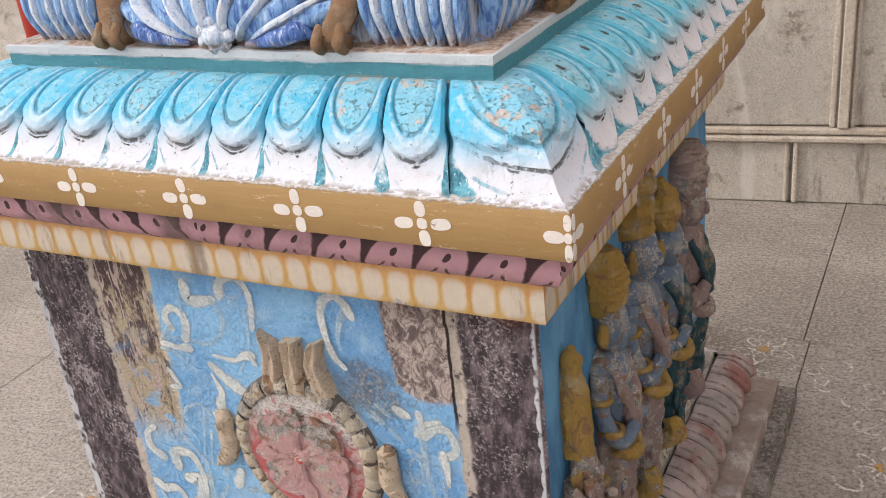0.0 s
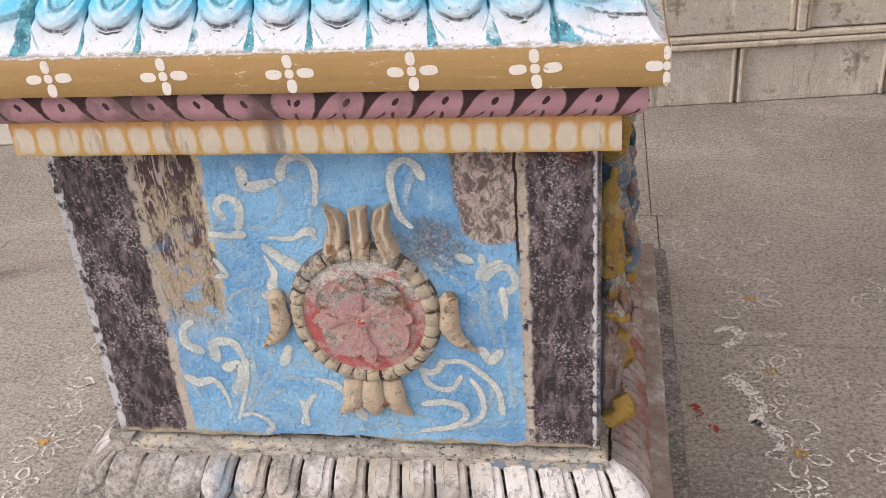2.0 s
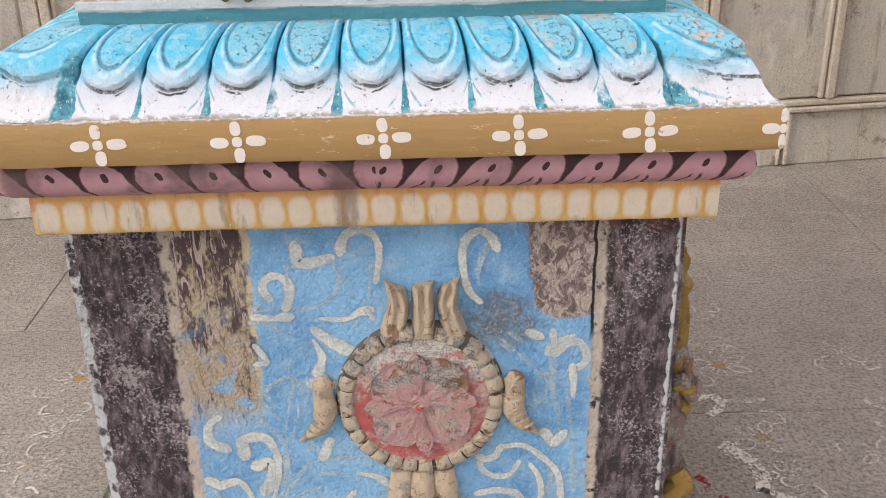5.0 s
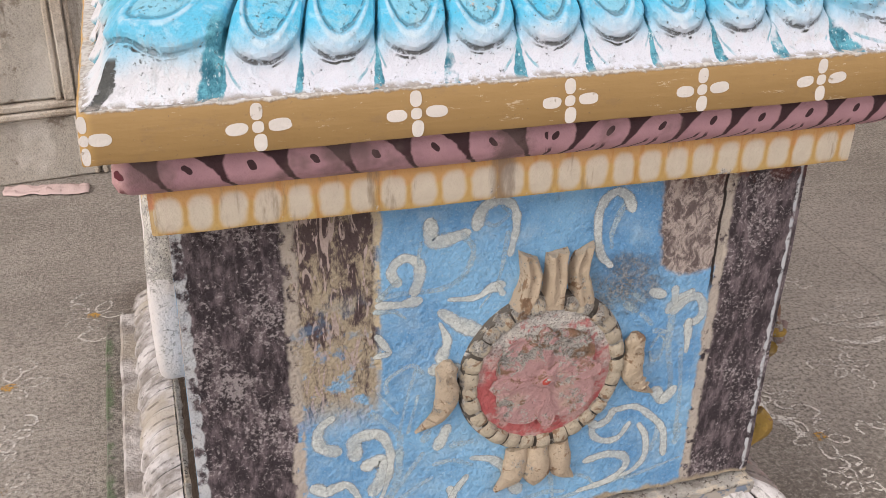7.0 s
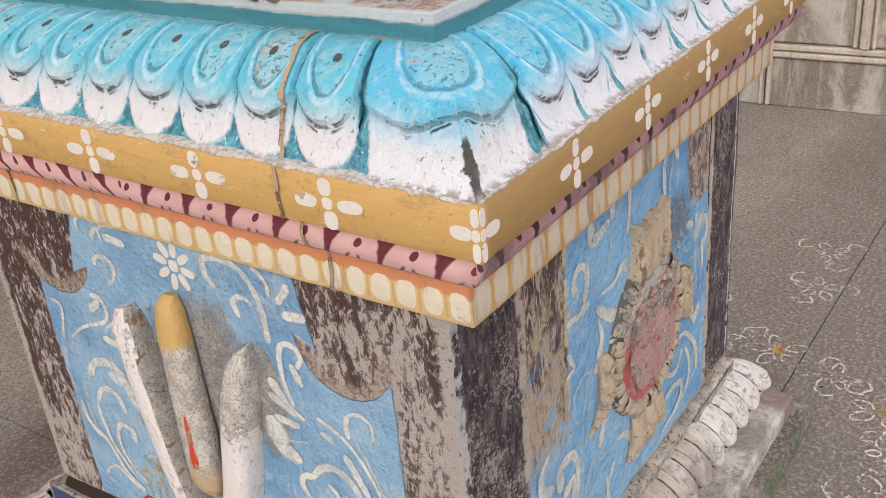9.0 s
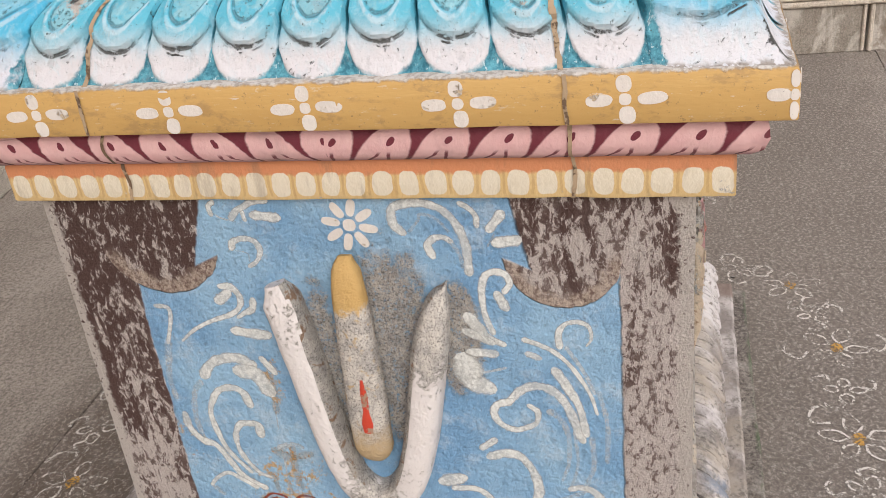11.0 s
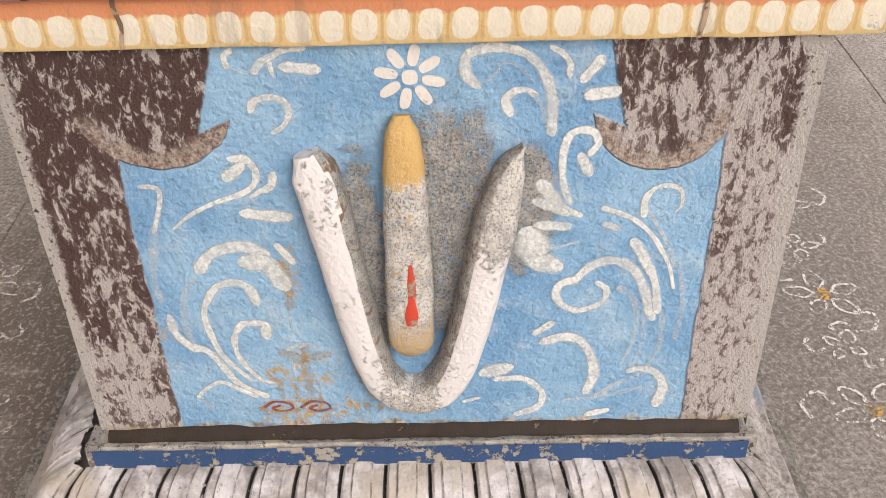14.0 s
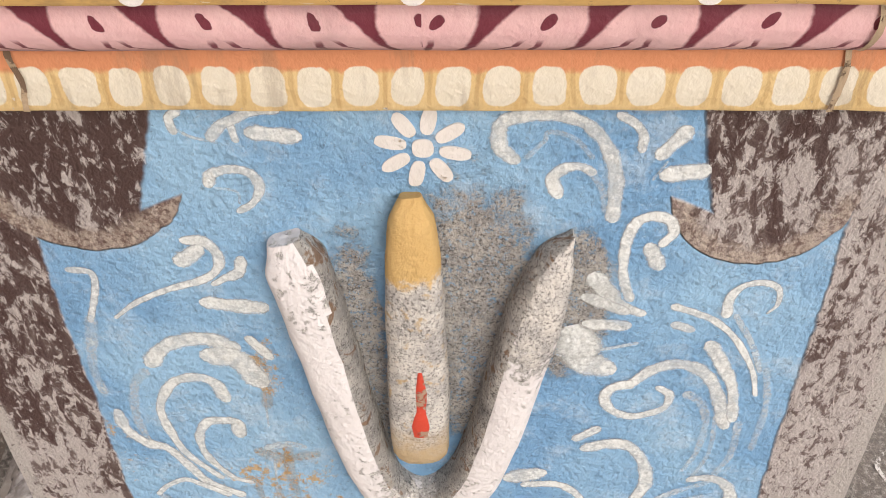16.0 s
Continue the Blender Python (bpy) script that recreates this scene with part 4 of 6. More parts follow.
def petal_grid(point, kind, nu, nv, name, material, corner=False, worn=0.0):
    """A carved petal: point(u, v) gives its bed and outward way; lotus petals run on under the fillet."""
    reach = 1.0 if kind == "base" else 1.10
    bm = bmesh.new()
    uv = bm.loops.layers.uv.new("uv")
    grid = []
    for j in range(nv + 1):
        row = []
        for i in range(nu + 1):
            u, v = 2 * i / nu - 1, reach * j / nv
            p, n = point(u, v)
            rise = tongue(u, v, kind, corner) * (1 - 0.75 * worn) + worn * (0.004 + 0.007 * noise.noise(p * 38) + 0.004 * noise.noise(p * 90))
            q = bm.verts.new(p + n * (rise + 0.0008 * noise.noise(p * 60)))
            row.append((q, u, v))
        grid.append(row)
    for a, b in zip(grid, grid[1:]):
        for i in range(nu):
            quad = (a[i], a[i + 1], b[i + 1], b[i])
            f = bm.faces.new([q for q, _, _ in quad])
            for lp, (_, u, v) in zip(f.loops, quad):
                lp[uv].uv = (u * 0.5 + 0.5, v)
    return mesh_of(bm, name, material)


def sunk(kind, k, v):
    """The foot petals under the marked panel end lower, beneath a deeper lip."""
    return 0.003 * smoothstep(v, 0.35, 0.95) if kind == "base" and k == 3 else 0.0


def petal_row(parent, rect, prof, pitch, kinds, mats, nu, nv, counts, fan, name):
    """Petals along all four sides of a moulding, fanning a little towards the mitres, and one on each corner."""
    for k in range(4):
        length, count = side_length(rect, k), counts[k % 2]
        kind, mat = kinds[k], mats[k]
        for i in range(count):
            c = (i - (count - 1) / 2) * pitch

            def bed(u, v, c=c, k=k):
                d, z, n = prof.at(v)
                z -= sunk(kind, k, v)
                return Vector(((c + u * pitch / 2) * (1 - fan * d), d, z)), Vector((0, n[0], n[1]))
            worn = 1.0 if kind == "base" and k == 0 and c < -0.29 else 0.0
            place(name, petal_grid(bed, kind, nu, nv, name, mat, False, worn), parent, side_pose(rect, k, length / 2))
        # the corner between this side and the next
        nxt = (k + 1) % 4
        half, half2 = length / 2, side_length(rect, nxt) / 2
        row, row2 = count * pitch / 2, counts[nxt % 2] * pitch / 2

        def bent(u, v, k=k, nxt=nxt):
            d, z, n = prof.at(v)
            z -= sunk(kind, k, v) * smoothstep(-u, -0.2, 0.9) + sunk(kind, nxt, v) * smoothstep(u, -0.2, 0.9)
            if u <= 0:
                room = half - d - row * (1 - fan * d)
                p = side_point(rect, k, 2 * half - d - room * -u, d, z)
            else:
                room = half2 - d - row2 * (1 - fan * d)
                p = side_point(rect, nxt, d + room * u, d, z)
            ins = side_point(rect, k, 0, 1, 0) - side_point(rect, k, 0, 0, 0)
            ins2 = side_point(rect, nxt, 0, 1, 0) - side_point(rect, nxt, 0, 0, 0)
            w = smoothstep(u, -0.35, 0.35)
            way = (ins * (1 - w) + ins2 * w).normalized()
            return p, way * n[0] + Vector((0, 0, n[1]))
        place(name, petal_grid(bent, kind, nu * 2, nv, "corner_" + name, M_PETAL_CORNER if kind == "pointed" else mat, True, 0.8 if kind == "base" and k == 3 else 0.0), parent, label="broad corner petal wrapping the mitre")


# ---- the pedestal's measures ----
FASCIA = (-0.02, 1.10, 0.0, 1.125)
COURSE = (0.042, 1.036, 0.060, 1.064)
DADO = (0.062, 1.006, 0.107, 1.037)
LEDGE = (0.052, 1.013, 0.104, 1.056)
FOOT = (0.030, 1.035, 0.104, 1.090)
STEP = (-0.075, 1.145, 0.001, 1.205)
PLINTH = (-0.115, 1.185, -0.035, 1.248)
FILLET = (0.129, 0.957, 0.140, 0.990)

# ---- court: ground, slabs, walls ----
bm = bmesh.new()
bmesh.ops.create_grid(bm, x_segments=1, y_segments=1, size=300)
for q in bm.verts:
    q.co.z = -0.014
ground = tagged(part("ground", bm, M_JOINT, None), "grey-brown granite court floor with swept dirt in its joints", "ground", kind="structure")


def wall_slabs(name, origin, turn, span, low, high, ledge, top, label, stone):
    """A granite wall: low course, moulded ledge, tall slabs and narrow upright strips; local x along, y into the wall."""
    at = Matrix.Translation(origin) @ Matrix.Rotation(radians(turn), 4, "Z")
    bm = bmesh.new()
    box(bm, span[0], span[1], 0.025, 0.40, -0.05, top, 0)
    wall = tagged(part(name, bm, stone, None, smooth=False, m=at), label, "wall", kind="structure")

    def piece(kind, x0, x1, y0, z0, z1, mat, bevel=0.006):
        b = bmesh.new()
        box(b, x0, x1, y0, 0.06, z0, z1, bevel, 0.004)
        part(kind, b, mat, wall, smooth=False, m=at)
    edges = [span[0]] + low + [span[1]]
    for a, b in zip(edges, edges[1:]):
        piece("stone_slab", a + 0.004, b - 0.004, 0.004, 0.0, ledge - 0.006, stone)
    for c in low:
        for off, w, y in ((-0.022, 0.013, -0.010), (0.006, 0.016, -0.014)):
            piece("upright_strip", c + off, c + off + w, y, 0.006, ledge - 0.002, M_WALL_TRIM, 0.004)
    piece("ledge_moulding", span[0], span[1], -0.020, ledge, ledge + 0.022, M_WALL_TRIM, 0.006)
    piece("ledge_moulding", span[0], span[1], -0.012, ledge + 0.026, ledge + 0.050, M_WALL_TRIM, 0.006)
    edges = [span[0]] + high + [span[1]]
    for a, b in zip(edges, edges[1:]):
        for z0, z1 in ((ledge + 0.054, 0.98), (0.99, 1.85), (1.86, top)):
            piece("stone_slab", a + 0.004, b - 0.004, 0.004, z0, z1, stone)
    for c in high:
        for off, w, y in ((-0.038, 0.018, -0.010), (-0.012, 0.034, -0.022), (0.028, 0.014, -0.010)):
            piece("upright_strip", c + off, c + off + w, y, ledge + 0.052, top - 0.02, M_WALL_TRIM, 0.004)


def ledge_material():
    T = Tree("crumbled_ledge_cement")
    n = T.noise(1.0, 6, 0.75, T.vec(16, 16, 45))
    col = T.mix(T.ss(n, 0.36, 0.54), (0.28, 0.25, 0.22), (0.46, 0.43, 0.39))
    col = T.mix(T.ss(n, 0.52, 0.62), col, (0.64, 0.56, 0.45))
    col = T.mix(T.mul(T.ss(T.noise(14, 6, 0.75), 0.54, 0.64), 0.7), col, (0.20, 0.14, 0.09))
    col = T.mix(T.ss(T.noise(90, 5, 0.8), 0.55, 0.61), col, (0.10, 0.08, 0.07))
    return T.done(col, 0.9, T.add(T.noise(60, 6, 0.75), n), 0.004, 0.2)


M_LEDGE = ledge_material()


# ---- the pedestal ----
pedestal = tagged(thing("temple_pedestal", (0.54, 0.56, 0)), "square carved temple pedestal, flaking blue, ochre, pink and white paint", "pedestal")

part("plinth", sweep(PLINTH, [(0.0, 0.0), (0.0, 0.040), (0.004, 0.048), (0.16, 0.049)], 40, 0.003), M_PLINTH, pedestal, "grey foot slab with mossy edge")
part("foot_step", sweep(STEP, [(0.0, 0.046), (-0.001, 0.086), (0.005, 0.093), (0.16, 0.095)], 50, 0.003), M_STEP, pedestal, "lime-washed step under the foot petals, its edge worn")
BASE_PROF = Profile([(-0.040, 0.092), (-0.051, 0.106), (-0.058, 0.125), (-0.054, 0.147), (-0.040, 0.171), (-0.018, 0.191), (0.012, 0.201)])
part("lotus_base", sweep(FOOT, [(-0.030, 0.090), (-0.040, 0.106), (-0.044, 0.125), (-0.036, 0.147), (-0.020, 0.168), (0.02, 0.188), (0.06, 0.196)], 40, 0.002), M_BASE_BED, pedestal, "lime-washed bulging foot moulding, grey with dirt")
part("ledge", sweep(LEDGE, [(0.03, 0.194), (-0.007, 0.198), (-0.008, 0.226), (-0.003, 0.2325), (0.012, 0.238), (0.09, 0.243)], 60, 0.0022), M_LEDGE, pedestal, "crumbling cement ledge below the painted panels")
bm = bmesh.new()
board = []
for i in range(49):
    y = LEDGE[2] - 0.008 + (LEDGE[3] - LEDGE[2] + 0.012) * i / 48
    board.append([bm.verts.new(rub((x, y, z), 0.0016, 20)) for x, z in ((0.060, 0.200), (0.040, 0.202), (0.038, 0.207), (0.038, 0.243), (0.041, 0.2495), (0.050, 0.2475), (0.054, 0.2440), (0.090, 0.2435))])
for a, b in zip(board, board[1:]):
    for i in range(7):
        bm.faces.new((a[i], a[i + 1], b[i + 1], b[i]))
for row in (board[0], board[-1]):
    bm.faces.new(row)
part("ledge_board", bm, M_LEDGE, pedestal, "deeper cement lip under the marked panel")
M_STRIPE = plain_paint("navy_stripe_paint", (0.035, 0.075, 0.175), (0.36, 0.33, 0.28), 0.10)
M_STRIPE_GREY = plain_paint("grey_blue_stripe_paint", (0.20, 0.24, 0.30), (0.40, 0.36, 0.31), 0.16)
for k, z0, z1, s0, s1, d, mat, label in ((3, 0.2095, 0.2450, 0.006, 0.996, -0.0160, M_STRIPE, "flaking navy stripe on the ledge"), (0, 0.203, 0.225, 0.78, 0.997, -0.0115, M_STRIPE_GREY, "worn grey-blue stripe on the ledge")):
    strip = bmesh.new()
    length = side_length(LEDGE, k)
    rows = []
    for i in range(61):
        s = length * (s0 + (s1 - s0) * i / 60)
        wav = 0.0025 * noise.noise(Vector((s * 12, k, 0)))
        rows.append([strip.verts.new(side_point(LEDGE, k, s, d, z + wav)) for z in (z0, z1)])
    for a, b in zip(rows, rows[1:]):
        strip.faces.new((a[0], b[0], b[1], a[1]))
    part("painted_stripe", strip, mat, pedestal, label)

def joint(k, s):
    """How far the bed joint has opened under side k."""
    if k == 3:
        return 0.006 + 0.003 * smoothstep(s, 0.04, 0.15) * smoothstep(s, 0.97, 0.80)
    return 0.008 * smoothstep(s, 0.30, 0.36) * smoothstep(s, 0.60, 0.54) - 0.008 if k == 0 else 0.0


# core coloured near black: the gap's shade is put into it
part("panel_core", sweep(DADO, [(0.018, 0.22), (0.018, 0.31)], 40, 0.004), plain_paint("shaded_mortar", (0.05, 0.04, 0.035)), pedestal, "dark hollow bed joint under the panels")
bm = bmesh.new()
for k in range(4):
    length = side_length(DADO, k)
    nu, nv = 64, 44
    rows = [[bm.verts.new(rub(side_point(DADO, k, length * i / nu, 0.0, 0.257 + 0.6155 * j / nv + (joint(k, i / nu) + 0.006 * noise.noise(Vector((i * 0.35, k * 9, 0))) if j == 0 else 0)), 0.0016, 11)) for i in range(nu + 1)] for j in range(nv + 1)]
    for a, b in zip(rows, rows[1:]):
        for i in range(nu):
            bm.faces.new((a[i], a[i + 1], b[i + 1], b[i])).material_index = (0, 2, 2, 1)[k]
bmesh.ops.remove_doubles(bm, verts=bm.verts, dist=0.00001)
dado = part("painted_panel_block", bm, [M_A, M_B, M_C], pedestal, "blue painted panels between dark washed borders")

# dirt-brown fill, darkened so that it holds the deep joint's shade
bm = bmesh.new()
rows = []
for i in range(121):
    y = DADO[2] + 0.012 + (DADO[3] - DADO[2] - 0.020) * i / 120
    drop = 0.006 * noise.noise(Vector((y * 22, 3, 0))) + 0.003 * noise.noise(Vector((y * 70, 5, 0)))
    rows.append([bm.verts.new(rub((x, y, z), 0.0016, 60)) for x, z in ((0.070, 0.280), (0.0640, 0.262), (0.0560 + drop * 0.5, 0.256), (0.0500 + drop, 0.2495), (0.0495 + drop, 0.240))])
for a, b in zip(rows, rows[1:]):
    for i in range(4):
        bm.faces.new((a[i], a[i + 1], b[i + 1], b[i]))
part("joint_dirt", bm, plain_paint("joint_dirt_and_shade", (0.032, 0.021, 0.014), (0.15, 0.11, 0.08), 0.02), pedestal, "dark brown dirt and painted depth shade filling the open bed joint")

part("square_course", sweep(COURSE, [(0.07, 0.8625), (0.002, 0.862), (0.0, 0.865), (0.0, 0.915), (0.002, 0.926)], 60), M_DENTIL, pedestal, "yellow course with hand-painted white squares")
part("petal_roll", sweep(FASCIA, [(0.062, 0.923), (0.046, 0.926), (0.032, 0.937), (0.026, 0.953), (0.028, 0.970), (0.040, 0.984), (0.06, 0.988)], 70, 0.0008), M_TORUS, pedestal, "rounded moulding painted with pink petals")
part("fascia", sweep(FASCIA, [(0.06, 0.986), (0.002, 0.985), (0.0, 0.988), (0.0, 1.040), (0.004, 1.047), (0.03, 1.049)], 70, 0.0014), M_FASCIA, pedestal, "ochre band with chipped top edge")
CYMA = Profile([(0.006, 1.047), (0.016, 1.052), (0.027, 1.066), (0.036, 1.086), (0.053, 1.110), (0.080, 1.128), (0.112, 1.139), (0.146, 1.1435)])
part("petal_bed", sweep(FASCIA, [(0.016, 1.044), (0.026, 1.046), (0.037, 1.060), (0.046, 1.080), (0.063, 1.102), (0.090, 1.118), (0.120, 1.129), (0.150, 1.133)], 40, 0.001), plain_paint("teal_bed_paint", (0.035, 0.17, 0.22), (0.30, 0.34, 0.34), 0.08), pedestal, "dark teal bed behind the lotus petals")
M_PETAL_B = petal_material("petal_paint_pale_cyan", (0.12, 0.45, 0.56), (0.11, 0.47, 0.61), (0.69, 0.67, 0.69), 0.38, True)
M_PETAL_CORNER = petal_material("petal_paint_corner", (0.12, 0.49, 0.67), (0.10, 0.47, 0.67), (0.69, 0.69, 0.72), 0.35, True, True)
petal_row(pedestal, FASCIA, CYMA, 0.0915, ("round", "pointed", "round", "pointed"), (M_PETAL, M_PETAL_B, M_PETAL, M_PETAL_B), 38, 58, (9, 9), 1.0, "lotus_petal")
petal_row(pedestal, FOOT, BASE_PROF, 0.0640, ("base",) * 4, (M_BASE, M_BASE_RED, M_BASE, M_BASE), 20, 24, (15, 15), 1.0, "foot_petal")

part("fillet", sweep(FILLET, [(0.0, 1.136), (0.0, 1.1675)], 40, 0.0012), M_TEAL, pedestal, "teal lower half of the square fillet")
part("fillet_top", sweep(FILLET, [(-0.002, 1.1675), (-0.002, 1.178), (0.004, 1.180), (0.40, 1.181)], 40, 0.0012), M_PALE, pedestal, "pale upper half of the square fillet")


def daub(bm, centre, along, up, out, la, lu, turn=0.0, n=18, thick=0.0005):
    """One brush dab, slightly proud of its wall."""
    c, s = math.cos(turn), math.sin(turn)
    top = []
    for i in range(n):
        a = 2 * math.pi * i / n
        p, q = la * math.copysign(abs(math.cos(a)) ** 0.8, math.cos(a)), lu * math.copysign(abs(math.sin(a)) ** 0.8, math.sin(a))
        p *= 1 + 0.10 * noise.noise(centre * 90 + Vector((a, 0, 0)))
        top.append(centre + along * (p * c - q * s) + up * (p * s + q * c) + out * thick)
    low = [bm.verts.new(v - out * thick * 1.6) for v in top]
    top = [bm.verts.new(v) for v in top]
    bm.faces.new(top)
    for i in range(n):
        bm.faces.new((top[i], top[(i + 1) % n], low[(i + 1) % n], low[i]))


def side_axes(k):
    along = side_point(FASCIA, k, 1, 0, 0) - side_point(FASCIA, k, 0, 0, 0)
    out = side_point(FASCIA, k, 0, 0, 0) - side_point(FASCIA, k, 0, 1, 0)
    return along, Vector((0, 0, 1)), out


# four-lobed white flowers along the ochre band, one folded round each corner
for k in range(4):
    along, up, out = side_axes(k)
    length = side_length(FASCIA, k)
    for i in range(1, 6):
        s = length * i / 6 + (0.006, 0.005, 0.014, 0.010, 0.0)[i - 1] * (1, 0, 0, -0.6)[k]
        c = side_point(FASCIA, k, s, 0.0, 1.0155)
        big = (1.0, 0.95, 0.95, 1.22)[k]
        bm = bmesh.new()
        daub(bm, c, along, up, out, 0.007, 0.007)
        for p, q, la, lu in ((-0.024, -0.001, 0.0125, 0.0075), (0.025, 0.001, 0.0135, 0.0075), (-0.001, 0.0185, 0.0072, 0.010), (0.002, -0.019, 0.0075, 0.0105)):
            daub(bm, c + along * p * big + up * q, along, up, out, la * big, lu, random.uniform(-0.12, 0.12))
        part("painted_flower", bm, M_DAB, pedestal, smooth=False)
    c = side_point(FASCIA, k, length, 0.0, 1.0155)
    along2, _, out2 = side_axes((k + 1) % 4)
    bm = bmesh.new()
    for al, ou, sg in ((along, out, -1), (along2, out2, 1)):
        daub(bm, c + al * 0.022 * sg, al, up, ou, 0.0125, 0.0075)
        for q, lu in ((0.0185, 0.0098), (0.0, 0.0065), (-0.0185, 0.0105)):
            daub(bm, c + al * 0.0052 * sg + up * q, al, up, ou, 0.0048, lu)
    part("painted_flower", bm, M_DAB, pedestal, smooth=False)

# hairline cracks where the mouldings' lengths meet on the mark's side
for y0 in (0.255, 0.874):
    bm = bmesh.new()
    for d, z0, z1, x in ((0, 0.987, 1.048, -0.0225), (0, 0.928, 0.984, 0.0025), (0, 0.864, 0.924, 0.0395)):
        rows = []
        for i in range(13):
            z = z0 + (z1 - z0) * i / 12
            y = y0 + 0.004 * noise.noise(Vector((z * 40, y0, 3)))
            w = 0.0022 + 0.0016 * abs(noise.noise(Vector((z * 90, y0, 8))))
            xx = x + (0.020 * (abs(z - 0.957) / 0.03) ** 2 if 0.926 < z < 0.986 else 0)
            rows.append([bm.verts.new((xx, y + e * w, z)) for e in (-1, 1)])
        for a, b in zip(rows, rows[1:]):
            bm.faces.new((a[0], b[0], b[1], a[1]))
    q = FASCIA[3] - y0 - side_length(FASCIA, 3) / 2
    u = 2 * (q / 0.0915 - round(q / 0.0915))
    rows = []
    for i in range(41):
        v = 0.01 + 0.99 * i / 40
        d, z, n = CYMA.at(v)
        w = 0.0026 + 0.0030 * abs(noise.noise(Vector((v * 14, y0, 4))))
        out = tongue(u, v, "pointed") + 0.0022
        y = FASCIA[3] - (side_length(FASCIA, 3) / 2 + (q + 0.004 * noise.noise(Vector((v * 9, y0, 1)))) * (1 - d))
        rows.append([bm.verts.new((FASCIA[0] + d + n[0] * out, y + e * w, z + n[1] * out)) for e in (-1, 1)])
    for a, b in zip(rows, rows[1:]):
        bm.faces.new((a[0], b[0], b[1], a[1]))
    part("crack", bm, M_CRACK, pedestal, "rust-brown crack between two lengths of moulding")


# ---- medallion on the front panel ----
FRONT = Vector((0, -1, 0))


def front(x, z, out=0.0):
    return Vector((x, DADO[2] - 0.7 * out, z))


MX, MZ, TALL = 0.593, 0.536, 1.05
bm = bmesh.new()
rows = []
for j in range(13):
    r = j / 12
    out = 0.016 + 0.006 * (1 - r * r)
    rows.append([bm.verts.new(rub(front(MX + 0.114 * r * math.cos(a), MZ + 0.114 * TALL * r * math.sin(a), out), 0.0012, 50)) for a in [2 * math.pi * i / 48 for i in range(48)]])
for a, b in zip(rows, rows[1:]):
    for i in range(48):
        bm.faces.new((a[i], a[(i + 1) % 48], b[(i + 1) % 48], b[i]))
bmesh.ops.remove_doubles(bm, verts=bm.verts, dist=0.0001)
medallion = part("medallion", bm, M_DISC, pedestal, "round lotus medallion, red paint worn to grey")
bm = bmesh.new()
ring = [[], [], [], []]
for i in range(64):
    a = 2 * math.pi * i / 64
    for lane, (rr, out) in enumerate(((0.139, -0.002), (0.134, 0.016), (0.112, 0.018), (0.108, 0.010))):
        ring[lane].append(bm.verts.new(front(MX + rr * math.cos(a), MZ + rr * TALL * math.sin(a), out)))
for a, b in zip(ring, ring[1:]):
    for i in range(64):
        bm.faces.new((a[i], a[(i + 1) % 64], b[(i + 1) % 64], b[i]))
part("ring_bed", bm, plain_paint("ring_bed_paint", (0.10, 0.085, 0.07)), medallion, "dark bed between the beads")
BEADS = 29
bm = bmesh.new()
half = math.pi / BEADS * 0.90
rows = []
for r, out in ((0.1075, 0.010), (0.110, 0.022), (0.114, 0.0275), (0.122, 0.0285), (0.130, 0.0245), (0.135, 0.015), (0.1375, 0.0)):
    row = []
    for i in range(7):
        a = half * (2 * i / 6 - 1)
        dip = 0.0055 * (abs(2 * i / 6 - 1) ** 3)
        row.append(bm.verts.new((r * math.cos(a), -(out - dip), r * math.sin(a))))
    rows.append(row)
for a, b in zip(rows, rows[1:]):
    for i in range(6):
        bm.faces.new((a[i], a[i + 1], b[i + 1], b[i]))
bead_mesh = mesh_of(bm, "bead", M_RING)
for i in range(BEADS):
    turn = 360 * i / BEADS + random.uniform(-1.1, 1.1)
    place("bead", bead_mesh, medallion, Matrix.Translation((MX, DADO[2], MZ)) @ Matrix.Diagonal((1, 1, TALL, 1)) @ Matrix.Rotation(radians(turn), 4, "Y") @ Matrix.Diagonal((1, random.uniform(0.58, 0.80), 1, 1)))
# four broad veined petals, four narrow ones between, a button
def flat_petal(name, a, r0, r1, wide, base, veins, stalk=0.0):
    """A low carved petal with a raised rim and fine ribs fanning from the heart."""
    bm = bmesh.new()
    nu, nv = 20, 16
    ca, sa_ = math.cos(a), math.sin(a)
    rows = []
    for j in range(nv + 1):
        v = j / nv
        r = r0 + (r1 - r0) * v
        w = wide * (stalk + (1 - stalk) * smoothstep(v, 0.35, 0.7)) if stalk else wide * min(1.0, 0.25 + 1.25 * v)
        w *= math.sqrt(max(0.0, 1 - max(0.0, (v - 0.55) / 0.45) ** 2.4))
        row = []
        for i in range(nu + 1):
            u = 2 * i / nu - 1
            e = max(abs(u), v ** 3)
            out = base + 0.0075 * smoothstep(e, 1.0, 0.88) + 0.0022 * smoothstep(e, 0.70, 0.86) * smoothstep(e, 1.0, 0.9)
            out += 0.0011 * math.cos(u * 15) * veins * smoothstep(e, 0.85, 0.6) + 0.0025 * (1 - u * u)
            bend = r - 0.16 * wide * u * u
            row.append(bm.verts.new(rub(front(MX + bend * ca - w * u * sa_, MZ + bend * sa_ + w * u * ca, out), 0.0014, 60)))
        rows.append(row)
    for p, q in zip(rows, rows[1:]):
        for i in range(nu):
            bm.faces.new((p[i], p[i + 1], q[i + 1], q[i]))
    part(name, bm, M_LOTUS, medallion)


